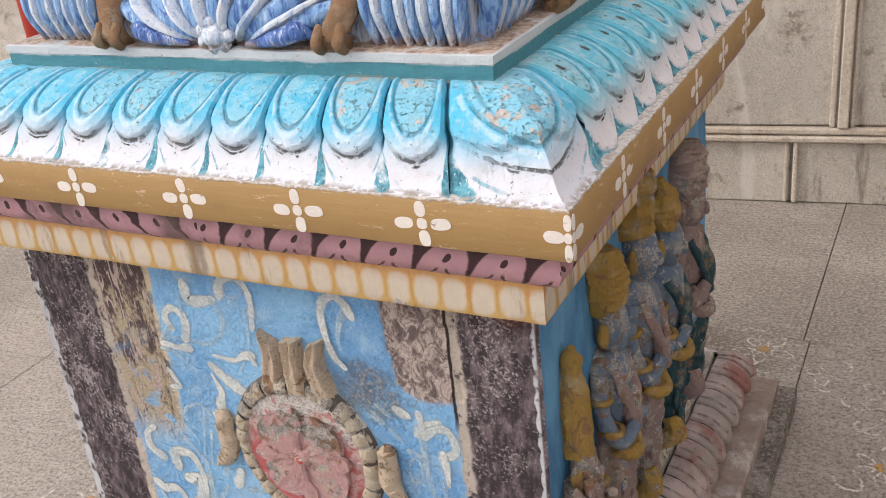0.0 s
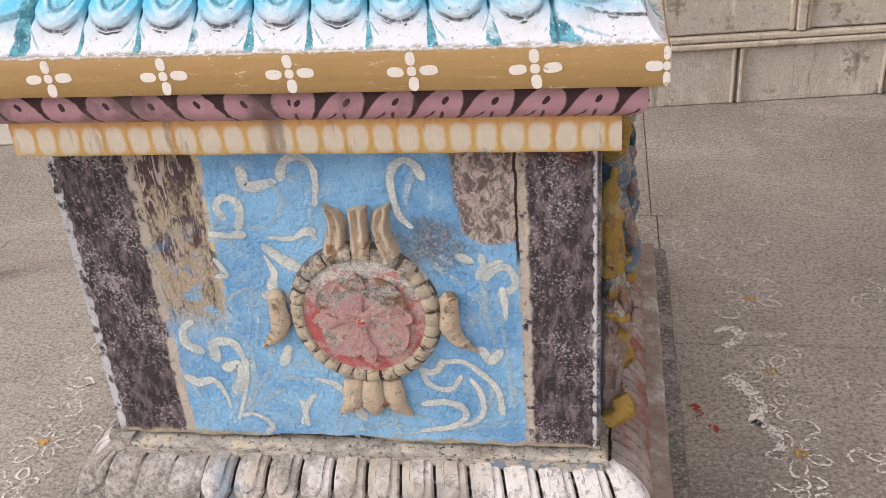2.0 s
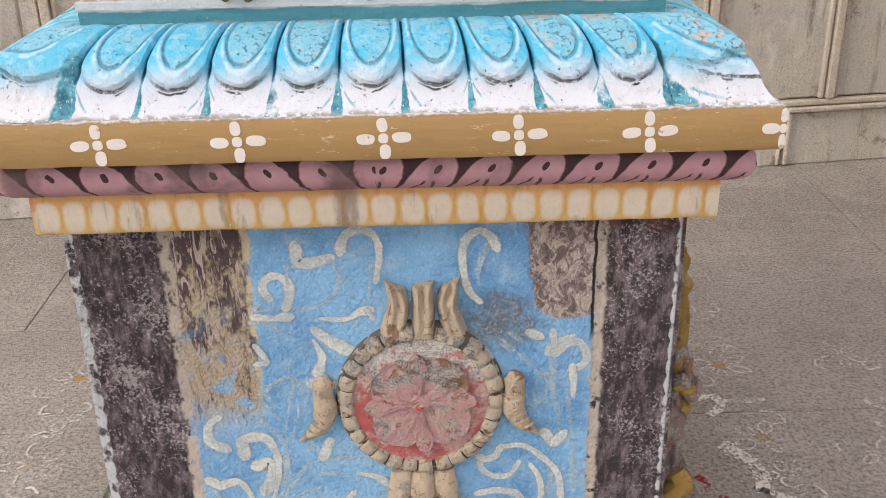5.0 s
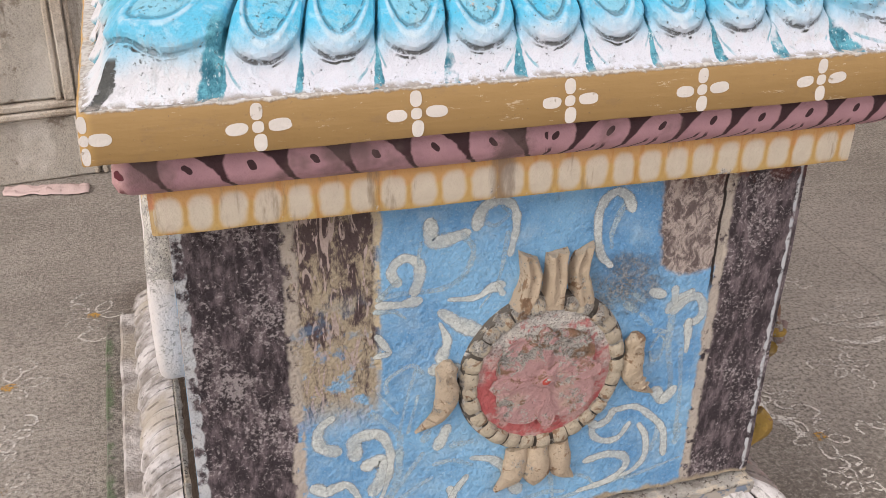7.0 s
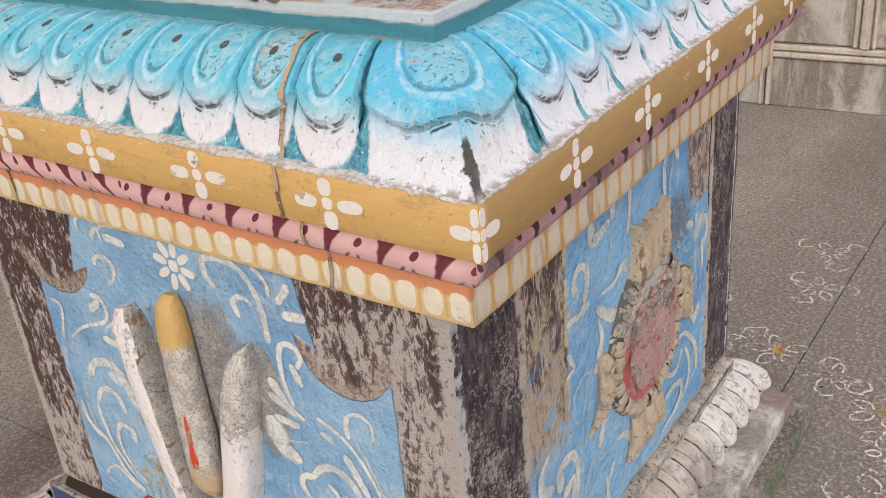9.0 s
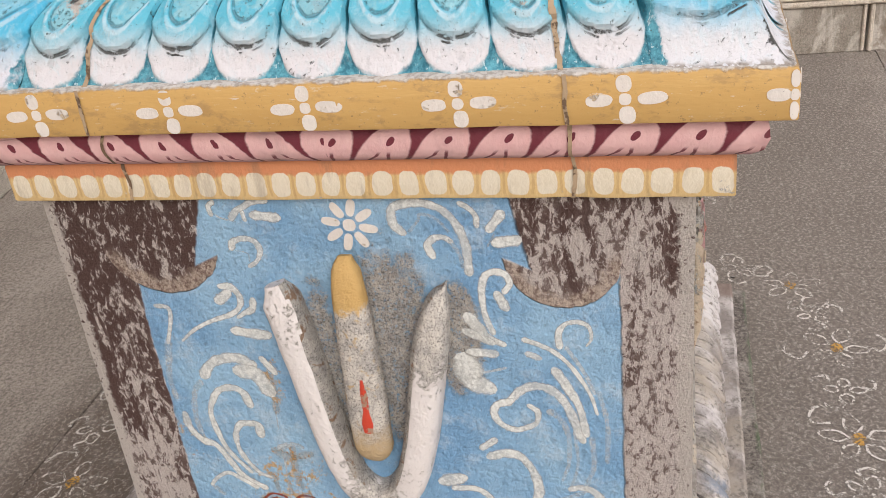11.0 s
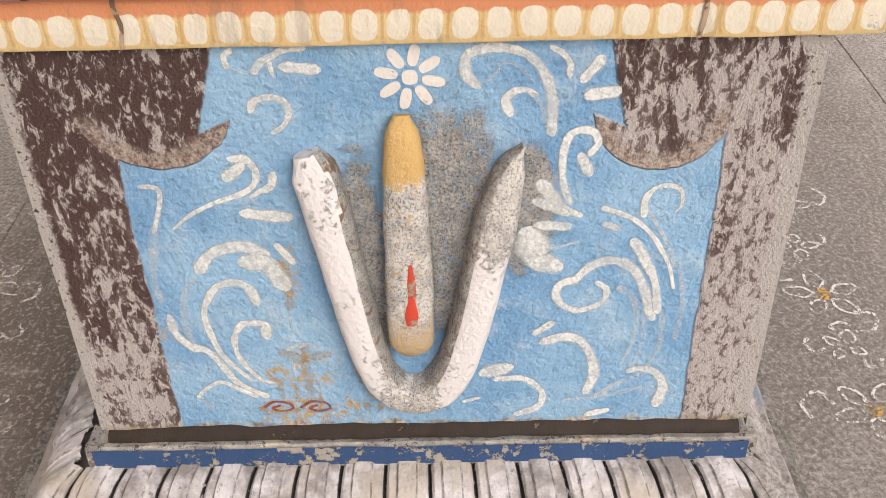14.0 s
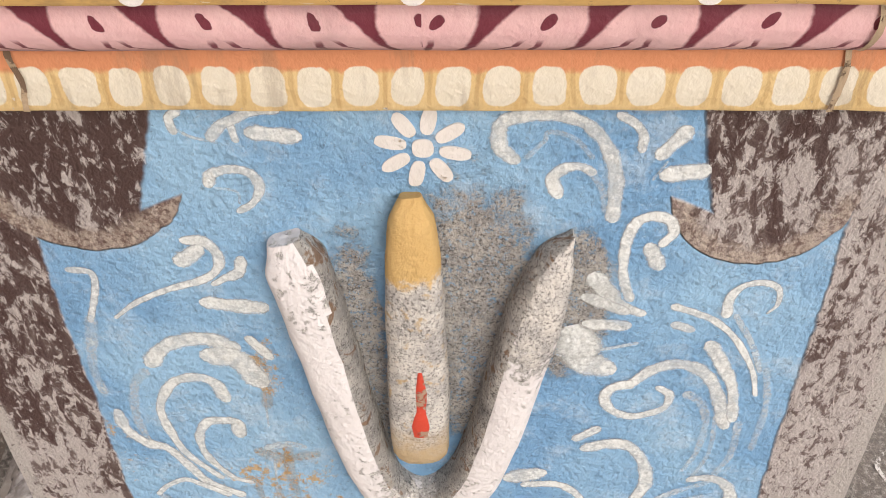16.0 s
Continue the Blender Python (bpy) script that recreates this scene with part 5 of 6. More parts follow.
for i in range(4):
    a = math.pi / 4 + i * math.pi / 2 + 0.06
    flat_petal("flower_petal", a, 0.010, 0.098, 0.047, 0.0205, 1.0)
    flat_petal("sepal", a + math.pi / 4, 0.012, 0.094, 0.0175, 0.0245, 0.4, 0.30)
bm = bmesh.new()
blob(bm, front(MX, MZ, 0.026), (0.020, 0.010, 0.020), 0, 0.002)
part("flower_button", bm, M_LOTUS, medallion)
bm = bmesh.new()
blob(bm, front(MX - 0.002, MZ - 0.002, 0.034), (0.009, 0.005, 0.009), 0, 0.001)
part("red_dot", bm, M_REDDOT, medallion, "red dot at the flower's heart")


def crest(name, pts, wide, high, label=""):
    bm = bmesh.new()
    loft(bm, spline([front(x, z, o) for x, z, o in pts], 6), wide, [0.72 * h for h in high], FRONT, 20, 1.9, 0, 0.0022)
    part(name, bm, M_CREAM, pedestal, label)


def blade(pts, wide, high, skew, label=""):
    """A carved feather: hollowed down its face, its cut end slanting by skew."""
    line = spline([front(x, z) for x, z in pts], 7)
    n, nu = len(line) - 1, 16
    bm = bmesh.new()
    rows = []
    for i, p in enumerate(line):
        v = i / n
        t = (line[min(i + 1, n)] - line[max(i - 1, 0)]).normalized()
        side = Vector((t.z, 0, -t.x))
        row = []
        for q in range(nu + 1):
            u = 2 * q / nu - 1
            h = at_share(high, v) * (1 - abs(u) ** 3.5) * (1 - (0.15 + 0.40 * v) * math.exp(-(u / 0.42) ** 2))
            c = p + side * at_share(wide, v) * u + t * skew * u * v ** 3
            row.append(bm.verts.new(rub(c + FRONT * (h - 0.001), 0.0016, 60)))
        rows.append(row)
    rows.append([bm.verts.new((q.co.x, DADO[2] + 0.002, q.co.z)) for q in rows[-1]])
    for a, b in zip(rows, rows[1:]):
        for q in range(nu):
            bm.faces.new((a[q], a[q + 1], b[q + 1], b[q]))
    part("crest_feather", bm, M_CREAM, pedestal, label)


blade([(0.548, 0.655), (0.558, 0.685), (0.563, 0.715), (0.556, 0.747)], [0.019, 0.019, 0.017, 0.013], [0.020, 0.026, 0.026, 0.024], -0.010, "curved cream feather over the medallion")
blade([(0.599, 0.655), (0.601, 0.690), (0.601, 0.720), (0.601, 0.747)], [0.021, 0.018, 0.017, 0.018], [0.022, 0.030, 0.030, 0.028], 0.003)
blade([(0.652, 0.655), (0.643, 0.685), (0.638, 0.715), (0.645, 0.749)], [0.019, 0.018, 0.016, 0.013], [0.020, 0.026, 0.026, 0.024], 0.010)
crest("drop_leaf", [(0.556, 0.398, 0.008), (0.556, 0.370, 0.012), (0.548, 0.342, 0.012), (0.524, 0.316, 0.006)], [0.018, 0.021, 0.019, 0.003], [0.014, 0.018, 0.016, 0.006], "cream leaf hanging under the medallion")
crest("drop_leaf", [(0.592, 0.398, 0.010), (0.592, 0.370, 0.014), (0.592, 0.340, 0.014), (0.592, 0.312, 0.006)], [0.016, 0.021, 0.024, 0.004], [0.016, 0.022, 0.020, 0.006])
crest("drop_leaf", [(0.628, 0.398, 0.008), (0.630, 0.370, 0.012), (0.637, 0.342, 0.012), (0.660, 0.316, 0.006)], [0.018, 0.021, 0.019, 0.003], [0.014, 0.018, 0.016, 0.006])
for sg, cx in ((-1, 0.436), (1, 0.745)):
    bm = bmesh.new()
    loft(bm, spline([front(cx - 0.002 * sg, 0.585, 0.006), front(cx, 0.570, 0.010), front(cx + 0.001 * sg, 0.545, 0.012), front(cx - 0.001 * sg, 0.520, 0.012), front(cx + 0.012 * sg, 0.488, 0.010), front(cx + 0.046 * sg, 0.459, 0.003)], 8), [0.006, 0.018, 0.016, 0.019, 0.019, 0.013, 0.002], [0.006, 0.014, 0.011, 0.014, 0.013, 0.009, 0.003], FRONT, 16, 1.7, 0, 0.0014)
    for j in range(4):
        x, z = cx + (-0.004 + 0.008 * j) * sg, 0.520 - 0.012 * j
        loft(bm, [front(x - 0.002 * sg, z - 0.003, 0.0325 - 0.0030 * j), front(x + 0.006 * sg, z + 0.001, 0.0300 - 0.0030 * j), front(x + 0.012 * sg, z + 0.003, 0.0225 - 0.003 * j)], [0.0018, 0.0018], [0.0026, 0.0026], FRONT, 6)
    loft(bm, [front(cx + 0.007 * math.cos(a), 0.560 + 0.009 * math.sin(a), 0.0315) for a in [0.4 + 0.45 * i for i in range(12)]], [0.0024, 0.0024], [0.003, 0.002], FRONT, 6)
    part("side_fin", bm, M_CREAM, pedestal, "ribbed cream fin beside the medallion")


# ---- painted scrolls ----
def stroke(where, out, pts, w0, w1, material):
    """A thin brush stroke lying on a panel, w0 to w1 half wide; uv: share along, -1 to 1 across."""
    line = spline([where(*p) for p in pts], 9)
    bm = bmesh.new()
    uv = bm.loops.layers.uv.new("uv")
    run = [0.0]
    for a, b in zip(line, line[1:]):
        run.append(run[-1] + (b - a).length)
    t0, t1 = (line[0] - line[1]).normalized(), (line[-1] - line[-2]).normalized()
    line = [line[0] + t0 * w0 * 0.9, line[0] + t0 * w0 * 0.5] + line + [line[-1] + t1 * w1 * 0.5, line[-1] + t1 * w1 * 0.9]
    lift = 0.0014 + 0.0009 * random.random()
    rows = []
    n = len(line) - 1
    for i, p in enumerate(line):
        k = i / n
        t = (line[min(i + 1, n)] - line[max(i - 1, 0)]).normalized()
        side = t.cross(out).normalized()
        w = (w0 + (w1 - w0) * k) * (1 + 0.30 * noise.noise(p * 60))
        w *= {0: 0.35, 1: 0.8, n - 1: 0.8, n: 0.35}.get(i, 1.0)
        rows.append([(bm.verts.new(p + side * w * e + out * lift), (k, e)) for e in (-1, 0, 1)])
    for a, b in zip(rows, rows[1:]):
        for i in (0, 1):
            quad = (a[i], a[i + 1], b[i + 1], b[i])
            f = bm.faces.new([q for q, _ in quad])
            for lp, (_, c) in zip(f.loops, quad):
                lp[uv].uv = c
    return part("painted_scroll", bm, material, dado)


def west(y, z, out=0.0):
    return Vector((DADO[0] - out, y, z))


WEST = Vector((-1, 0, 0))


def sa(w0, w1, *pts):
    stroke(front, FRONT, pts, w0, w1, M_SCROLL)


def sa_faint(w0, w1, *pts):
    stroke(front, FRONT, pts, w0, w1, M_SCROLL_FAINT)


def sb(w0, w1, *pts):
    stroke(west, WEST, pts, w0, w1, M_SCROLL_B)


def sb_faint(w0, w1, *pts):
    stroke(west, WEST, pts, w0, w1, M_SCROLL_B_FAINT)


sa(0.0125, 0.0072, (0.477, 0.805), (0.482, 0.824), (0.497, 0.836), (0.516, 0.837), (0.531, 0.824), (0.536, 0.795), (0.529, 0.753))
sa_faint(0.0054, 0.0035, (0.489, 0.821), (0.490, 0.806), (0.506, 0.800), (0.523, 0.816), (0.513, 0.828))
sa_faint(0.0054, 0.0018, (0.523, 0.785), (0.513, 0.711), (0.486, 0.667))
sa(0.0162, 0.0107, (0.409, 0.808), (0.412, 0.787), (0.430, 0.785), (0.459, 0.792))
sa_faint(0.0072, 0.0054, (0.458, 0.790), (0.473, 0.764), (0.460, 0.727), (0.427, 0.708), (0.366, 0.708), (0.340, 0.705))
sa_faint(0.0035, 0.0035, (0.395, 0.785), (0.392, 0.764), (0.394, 0.751))
sa(0.0090, 0.0107, (0.361, 0.727), (0.353, 0.743), (0.360, 0.759), (0.376, 0.764), (0.392, 0.753), (0.394, 0.732), (0.387, 0.710))
sa_faint(0.0054, 0.0054, (0.363, 0.730), (0.347, 0.716), (0.334, 0.704))
sa(0.0090, 0.0090, (0.337, 0.693), (0.350, 0.692))
sa(0.0090, 0.0090, (0.360, 0.691), (0.370, 0.691))
sa(0.0107, 0.0090, (0.377, 0.693), (0.391, 0.693))
sa_faint(0.0072, 0.0018, (0.332, 0.683), (0.356, 0.681), (0.374, 0.666))
sa(0.0125, 0.0035, (0.513, 0.700), (0.501, 0.698), (0.479, 0.686), (0.439, 0.688))
sa(0.0054, 0.0054, (0.512, 0.702), (0.520, 0.687))
sa(0.0197, 0.0107, (0.476, 0.631), (0.453, 0.646), (0.430, 0.666))
sa(0.0144, 0.0035, (0.429, 0.592), (0.437, 0.615), (0.433, 0.632), (0.426, 0.649))
sa(0.0144, 0.0107, (0.421, 0.570), (0.454, 0.566))
sa(0.0072, 0.0072, (0.333, 0.640), (0.345, 0.620), (0.348, 0.611), (0.332, 0.608))
sa_faint(0.0054, 0.0054, (0.345, 0.543), (0.345, 0.561), (0.363, 0.576), (0.385, 0.583), (0.399, 0.568))
sa(0.0144, 0.0090, (0.263, 0.449), (0.244, 0.461), (0.239, 0.480), (0.246, 0.499), (0.259, 0.509))
sa(0.0179, 0.0035, (0.295, 0.439), (0.295, 0.460), (0.311, 0.469), (0.333, 0.466), (0.346, 0.445), (0.351, 0.413), (0.342, 0.361), (0.316, 0.292))
sa(0.0162, 0.0179, (0.317, 0.412), (0.335, 0.415), (0.341, 0.389), (0.326, 0.363))
sa_faint(0.0035, 0.0035, (0.327, 0.360), (0.319, 0.327), (0.309, 0.299))
sa(0.0162, 0.0035, (0.237, 0.381), (0.249, 0.373), (0.263, 0.378), (0.284, 0.378), (0.300, 0.346), (0.304, 0.319))
sa_faint(0.0054, 0.0054, (0.240, 0.360), (0.248, 0.341))
sa_faint(0.0054, 0.0054, (0.241, 0.303), (0.254, 0.315), (0.264, 0.304), (0.260, 0.283), (0.242, 0.269))
sa(0.0054, 0.0090, (0.328, 0.300), (0.349, 0.303), (0.370, 0.292), (0.381, 0.275), (0.370, 0.260))
sa(0.0090, 0.0054, (0.449, 0.332), (0.452, 0.312), (0.443, 0.287))
sa(0.0125, 0.0125, (0.427, 0.428), (0.439, 0.454))
sa_faint(0.0090, 0.0072, (0.405, 0.443), (0.411, 0.463))
sa_faint(0.0072, 0.0072, (0.451, 0.422), (0.480, 0.423))
sa_faint(0.0072, 0.0035, (0.424, 0.390), (0.452, 0.391), (0.483, 0.376))
sa_faint(0.0035, 0.0035, (0.331, 0.543), (0.348, 0.519), (0.361, 0.501))
sa_faint(0.0054, 0.0090, (0.324, 0.506), (0.342, 0.488), (0.364, 0.458), (0.364, 0.426))
sa_faint(0.0035, 0.0035, (0.389, 0.574), (0.374, 0.514), (0.365, 0.464))
sa_faint(0.0035, 0.0035, (0.393, 0.526), (0.378, 0.462))
sa_faint(0.0090, 0.0054, (0.364, 0.426), (0.361, 0.374), (0.327, 0.307))
sa_faint(0.0054, 0.0054, (0.401, 0.415), (0.365, 0.361), (0.341, 0.321))
sa_faint(0.0054, 0.0054, (0.415, 0.363), (0.378, 0.342), (0.345, 0.314))
sa(0.0162, 0.0054, (0.562, 0.309), (0.540, 0.355), (0.516, 0.380), (0.484, 0.389))
sa(0.0072, 0.0072, (0.474, 0.352), (0.453, 0.318), (0.453, 0.285))
sa_faint(0.0090, 0.0054, (0.558, 0.278), (0.614, 0.289), (0.646, 0.284))
sa_faint(0.0107, 0.0035, (0.623, 0.265), (0.667, 0.273), (0.764, 0.290))
sa_faint(0.0090, 0.0035, (0.597, 0.357), (0.618, 0.332), (0.629, 0.279))
sa(0.0125, 0.0072, (0.714, 0.805), (0.706, 0.822), (0.690, 0.831), (0.673, 0.823), (0.663, 0.800), (0.664, 0.769), (0.672, 0.732), (0.689, 0.711))
sa_faint(0.0107, 0.0035, (0.708, 0.814), (0.696, 0.794), (0.687, 0.764), (0.689, 0.741))
sa(0.0107, 0.0090, (0.771, 0.652), (0.785, 0.645))
sa(0.0107, 0.0072, (0.807, 0.649), (0.809, 0.630))
sa(0.0125, 0.0090, (0.803, 0.618), (0.818, 0.634), (0.835, 0.642))
sa(0.0107, 0.0107, (0.811, 0.614), (0.828, 0.628), (0.847, 0.633), (0.859, 0.620), (0.862, 0.602), (0.855, 0.589), (0.840, 0.583))
sa(0.0125, 0.0035, (0.840, 0.583), (0.842, 0.558), (0.843, 0.530))
sa_faint(0.0090, 0.0054, (0.807, 0.603), (0.809, 0.546), (0.821, 0.488), (0.824, 0.446))
sa(0.0125, 0.0107, (0.816, 0.442), (0.829, 0.457))
sa(0.0144, 0.0125, (0.799, 0.459), (0.810, 0.442))
sa_faint(0.0072, 0.0054, (0.782, 0.580), (0.799, 0.575))
sa_faint(0.0035, 0.0035, (0.778, 0.551), (0.789, 0.569), (0.800, 0.558), (0.796, 0.529), (0.783, 0.523), (0.777, 0.540))
sa(0.0090, 0.0090, (0.724, 0.434), (0.715, 0.418), (0.699, 0.411), (0.687, 0.417))
sa(0.0090, 0.0072, (0.689, 0.413), (0.692, 0.392), (0.712, 0.376), (0.738, 0.377), (0.755, 0.401))
sa(0.0072, 0.0090, (0.732, 0.437), (0.763, 0.436), (0.792, 0.414), (0.821, 0.378), (0.829, 0.327))
sa(0.0072, 0.0072, (0.776, 0.395), (0.790, 0.370), (0.793, 0.326), (0.770, 0.298), (0.733, 0.290))
sa(0.0107, 0.0072, (0.688, 0.341), (0.720, 0.346), (0.751, 0.337), (0.761, 0.318), (0.749, 0.300), (0.727, 0.287), (0.678, 0.278))
sa_faint(0.0054, 0.0035, (0.764, 0.285), (0.818, 0.298), (0.860, 0.309))
sa_faint(0.0054, 0.0054, (0.833, 0.535), (0.844, 0.440), (0.846, 0.366))
sa_faint(0.0090, 0.0090, (0.852, 0.376), (0.849, 0.347))
sa_faint(0.0054, 0.0054, (0.754, 0.614), (0.773, 0.594))
sa_faint(0.0090, 0.0090, (0.727, 0.635), (0.740, 0.625))
sa_faint(0.0054, 0.0054, (0.738, 0.652), (0.756, 0.636))
sa_faint(0.0054, 0.0054, (0.802, 0.408), (0.811, 0.377), (0.804, 0.339))
sa_faint(0.0054, 0.0035, (0.670, 0.314), (0.691, 0.302), (0.700, 0.289))
sb(0.0080, 0.0050, (0.741, 0.828), (0.732, 0.838), (0.720, 0.844), (0.709, 0.850), (0.687, 0.852))
sb(0.0059, 0.0050, (0.773, 0.833), (0.774, 0.844), (0.767, 0.850))
sb_faint(0.0019, 0.0019, (0.773, 0.836), (0.760, 0.826), (0.739, 0.820))
sb(0.0050, 0.0040, (0.725, 0.836), (0.723, 0.823))
sb(0.0099, 0.0090, (0.706, 0.830), (0.676, 0.826))
sb(0.0080, 0.0040, (0.752, 0.780), (0.748, 0.788), (0.731, 0.793), (0.715, 0.788), (0.710, 0.773), (0.717, 0.757), (0.730, 0.748))
sb_faint(0.0019, 0.0019, (0.747, 0.773), (0.730, 0.769), (0.729, 0.757))
sb(0.0080, 0.0030, (0.783, 0.713), (0.768, 0.711), (0.758, 0.695), (0.762, 0.678), (0.777, 0.665), (0.812, 0.652), (0.845, 0.635), (0.869, 0.615))
sb(0.0120, 0.0090, (0.790, 0.691), (0.777, 0.701))
sb(0.0099, 0.0040, (0.739, 0.686), (0.743, 0.674), (0.756, 0.667), (0.767, 0.660))
sb(0.0130, 0.0099, (0.732, 0.629), (0.753, 0.631), (0.777, 0.635))
sb(0.0050, 0.0040, (0.898, 0.677), (0.880, 0.674), (0.879, 0.658), (0.886, 0.635), (0.895, 0.611))
sb_faint(0.0080, 0.0059, (0.895, 0.611), (0.909, 0.543), (0.907, 0.507))
sb(0.0109, 0.0120, (0.848, 0.552), (0.836, 0.569), (0.815, 0.582), (0.786, 0.585), (0.766, 0.574))
sb(0.0170, 0.0160, (0.783, 0.561), (0.761, 0.556), (0.746, 0.527))
sb_faint(0.0090, 0.0050, (0.860, 0.534), (0.873, 0.516), (0.882, 0.470), (0.878, 0.421))
sb(0.0099, 0.0050, (0.784, 0.498), (0.788, 0.516), (0.800, 0.527), (0.819, 0.527), (0.837, 0.516), (0.854, 0.480), (0.851, 0.441), (0.840, 0.401), (0.810, 0.359))
sb(0.0090, 0.0070, (0.900, 0.470), (0.898, 0.446), (0.881, 0.421), (0.859, 0.411), (0.842, 0.381), (0.825, 0.349), (0.792, 0.327))
sb(0.0099, 0.0040, (0.777, 0.439), (0.778, 0.456), (0.791, 0.459), (0.809, 0.456), (0.821, 0.431), (0.818, 0.396), (0.796, 0.359), (0.776, 0.349))
sb(0.0040, 0.0059, (0.886, 0.327), (0.872, 0.343), (0.850, 0.354), (0.830, 0.343), (0.807, 0.327))
sb_faint(0.0059, 0.0059, (0.883, 0.322), (0.870, 0.308))
sb_faint(0.0019, 0.0019, (0.741, 0.507), (0.744, 0.451))
sb_faint(0.0019, 0.0019, (0.745, 0.391), (0.751, 0.304))
sb(0.0080, 0.0080, (0.744, 0.584), (0.730, 0.562))
sb_faint(0.0070, 0.0059, (0.748, 0.414), (0.727, 0.421), (0.712, 0.416))
sb(0.0080, 0.0080, (0.496, 0.804), (0.506, 0.815), (0.508, 0.831), (0.502, 0.842), (0.481, 0.848), (0.457, 0.846), (0.434, 0.835), (0.418, 0.813), (0.409, 0.783), (0.408, 0.742))
sb_faint(0.0030, 0.0030, (0.484, 0.806), (0.471, 0.822), (0.467, 0.831), (0.447, 0.825), (0.431, 0.806))
sb(0.0090, 0.0050, (0.458, 0.769), (0.462, 0.783), (0.454, 0.793), (0.440, 0.796), (0.430, 0.790))
sb_faint(0.0040, 0.0030, (0.430, 0.790), (0.420, 0.773), (0.416, 0.749))
sb(0.0059, 0.0059, (0.410, 0.846), (0.398, 0.838), (0.391, 0.826), (0.391, 0.815))
sb(0.0090, 0.0090, (0.373, 0.810), (0.358, 0.829))
sb_faint(0.0019, 0.0019, (0.378, 0.783), (0.369, 0.800))
sb(0.0109, 0.0109, (0.364, 0.788), (0.341, 0.791))
sb(0.0070, 0.0059, (0.360, 0.713), (0.353, 0.724), (0.358, 0.738), (0.373, 0.743), (0.387, 0.735), (0.393, 0.713), (0.392, 0.675), (0.383, 0.644))
sb(0.0099, 0.0080, (0.370, 0.704), (0.362, 0.686))
sb(0.0149, 0.0070, (0.413, 0.664), (0.395, 0.636), (0.371, 0.624))
sb(0.0090, 0.0080, (0.420, 0.644), (0.387, 0.627))
sb(0.0090, 0.0080, (0.416, 0.610), (0.384, 0.607))
sb(0.0259, 0.0170, (0.427, 0.585), (0.418, 0.557), (0.400, 0.547))
sb_faint(0.0030, 0.0030, (0.401, 0.574), (0.370, 0.583))
sb(0.0070, 0.0019, (0.290, 0.624), (0.290, 0.645), (0.280, 0.660), (0.262, 0.664), (0.248, 0.656), (0.245, 0.637), (0.252, 0.625))
sb(0.0059, 0.0030, (0.338, 0.632), (0.318, 0.624), (0.297, 0.612), (0.274, 0.587), (0.251, 0.544), (0.241, 0.507))
sb(0.0059, 0.0059, (0.335, 0.608), (0.321, 0.602))
sb(0.0050, 0.0080, (0.339, 0.517), (0.328, 0.507), (0.329, 0.489), (0.341, 0.479), (0.364, 0.472), (0.386, 0.484), (0.393, 0.503), (0.386, 0.517), (0.367, 0.524))
sb(0.0080, 0.0099, (0.370, 0.522), (0.349, 0.545), (0.327, 0.553), (0.303, 0.545), (0.283, 0.517), (0.265, 0.460))
sb(0.0090, 0.0070, (0.297, 0.580), (0.282, 0.553), (0.266, 0.517), (0.258, 0.470))
sb_faint(0.0080, 0.0030, (0.308, 0.507), (0.293, 0.493), (0.284, 0.460), (0.287, 0.410), (0.297, 0.379))
sb(0.0090, 0.0099, (0.404, 0.419), (0.380, 0.426), (0.359, 0.421), (0.342, 0.395), (0.334, 0.358), (0.342, 0.328))
sb(0.0080, 0.0080, (0.415, 0.435), (0.398, 0.448))
sb(0.0160, 0.0130, (0.479, 0.365), (0.456, 0.371))
sb(0.0070, 0.0070, (0.467, 0.351), (0.431, 0.351), (0.408, 0.331), (0.403, 0.314), (0.412, 0.294), (0.438, 0.283))
sb(0.0070, 0.0099, (0.284, 0.363), (0.267, 0.366), (0.247, 0.356), (0.236, 0.330), (0.242, 0.300))
sb_faint(0.0070, 0.0050, (0.326, 0.317), (0.299, 0.339), (0.265, 0.358))
sb_faint(0.0050, 0.0050, (0.369, 0.309), (0.333, 0.314), (0.304, 0.320), (0.269, 0.331))
sb(0.0040, 0.0040, (0.513, 0.309), (0.493, 0.315))
sb(0.0080, 0.0070, (0.336, 0.280), (0.313, 0.286))
sb_faint(0.0050, 0.0050, (0.237, 0.544), (0.227, 0.489), (0.229, 0.420))
sb_faint(0.0040, 0.0040, (0.280, 0.620), (0.257, 0.579), (0.244, 0.544))
sb_faint(0.0059, 0.0050, (0.250, 0.460), (0.249, 0.410), (0.261, 0.374))
sb_faint(0.0040, 0.0030, (0.275, 0.470), (0.273, 0.410), (0.287, 0.358))
# small red curls by the foot, over ochre smears
M_CURL = brush_material("rust_red_brush_paint", (0.30, 0.07, 0.04), 0.24, 0.60)
M_SMEAR = brush_material("ochre_smear_paint", (0.55, 0.34, 0.13), 0.06, 0.22)
for cy in (0.775, 0.722):
    stroke(west, WEST, [(cy + 0.022, 0.303), (cy + 0.006, 0.314), (cy - 0.014, 0.310), (cy - 0.018, 0.300), (cy - 0.002, 0.295), (cy + 0.010, 0.301), (cy, 0.306)], 0.0030, 0.0026, M_CURL)
    stroke(west, WEST, [(cy + 0.026, 0.300), (cy, 0.294), (cy - 0.026, 0.297)], 0.006, 0.004, M_SMEAR)
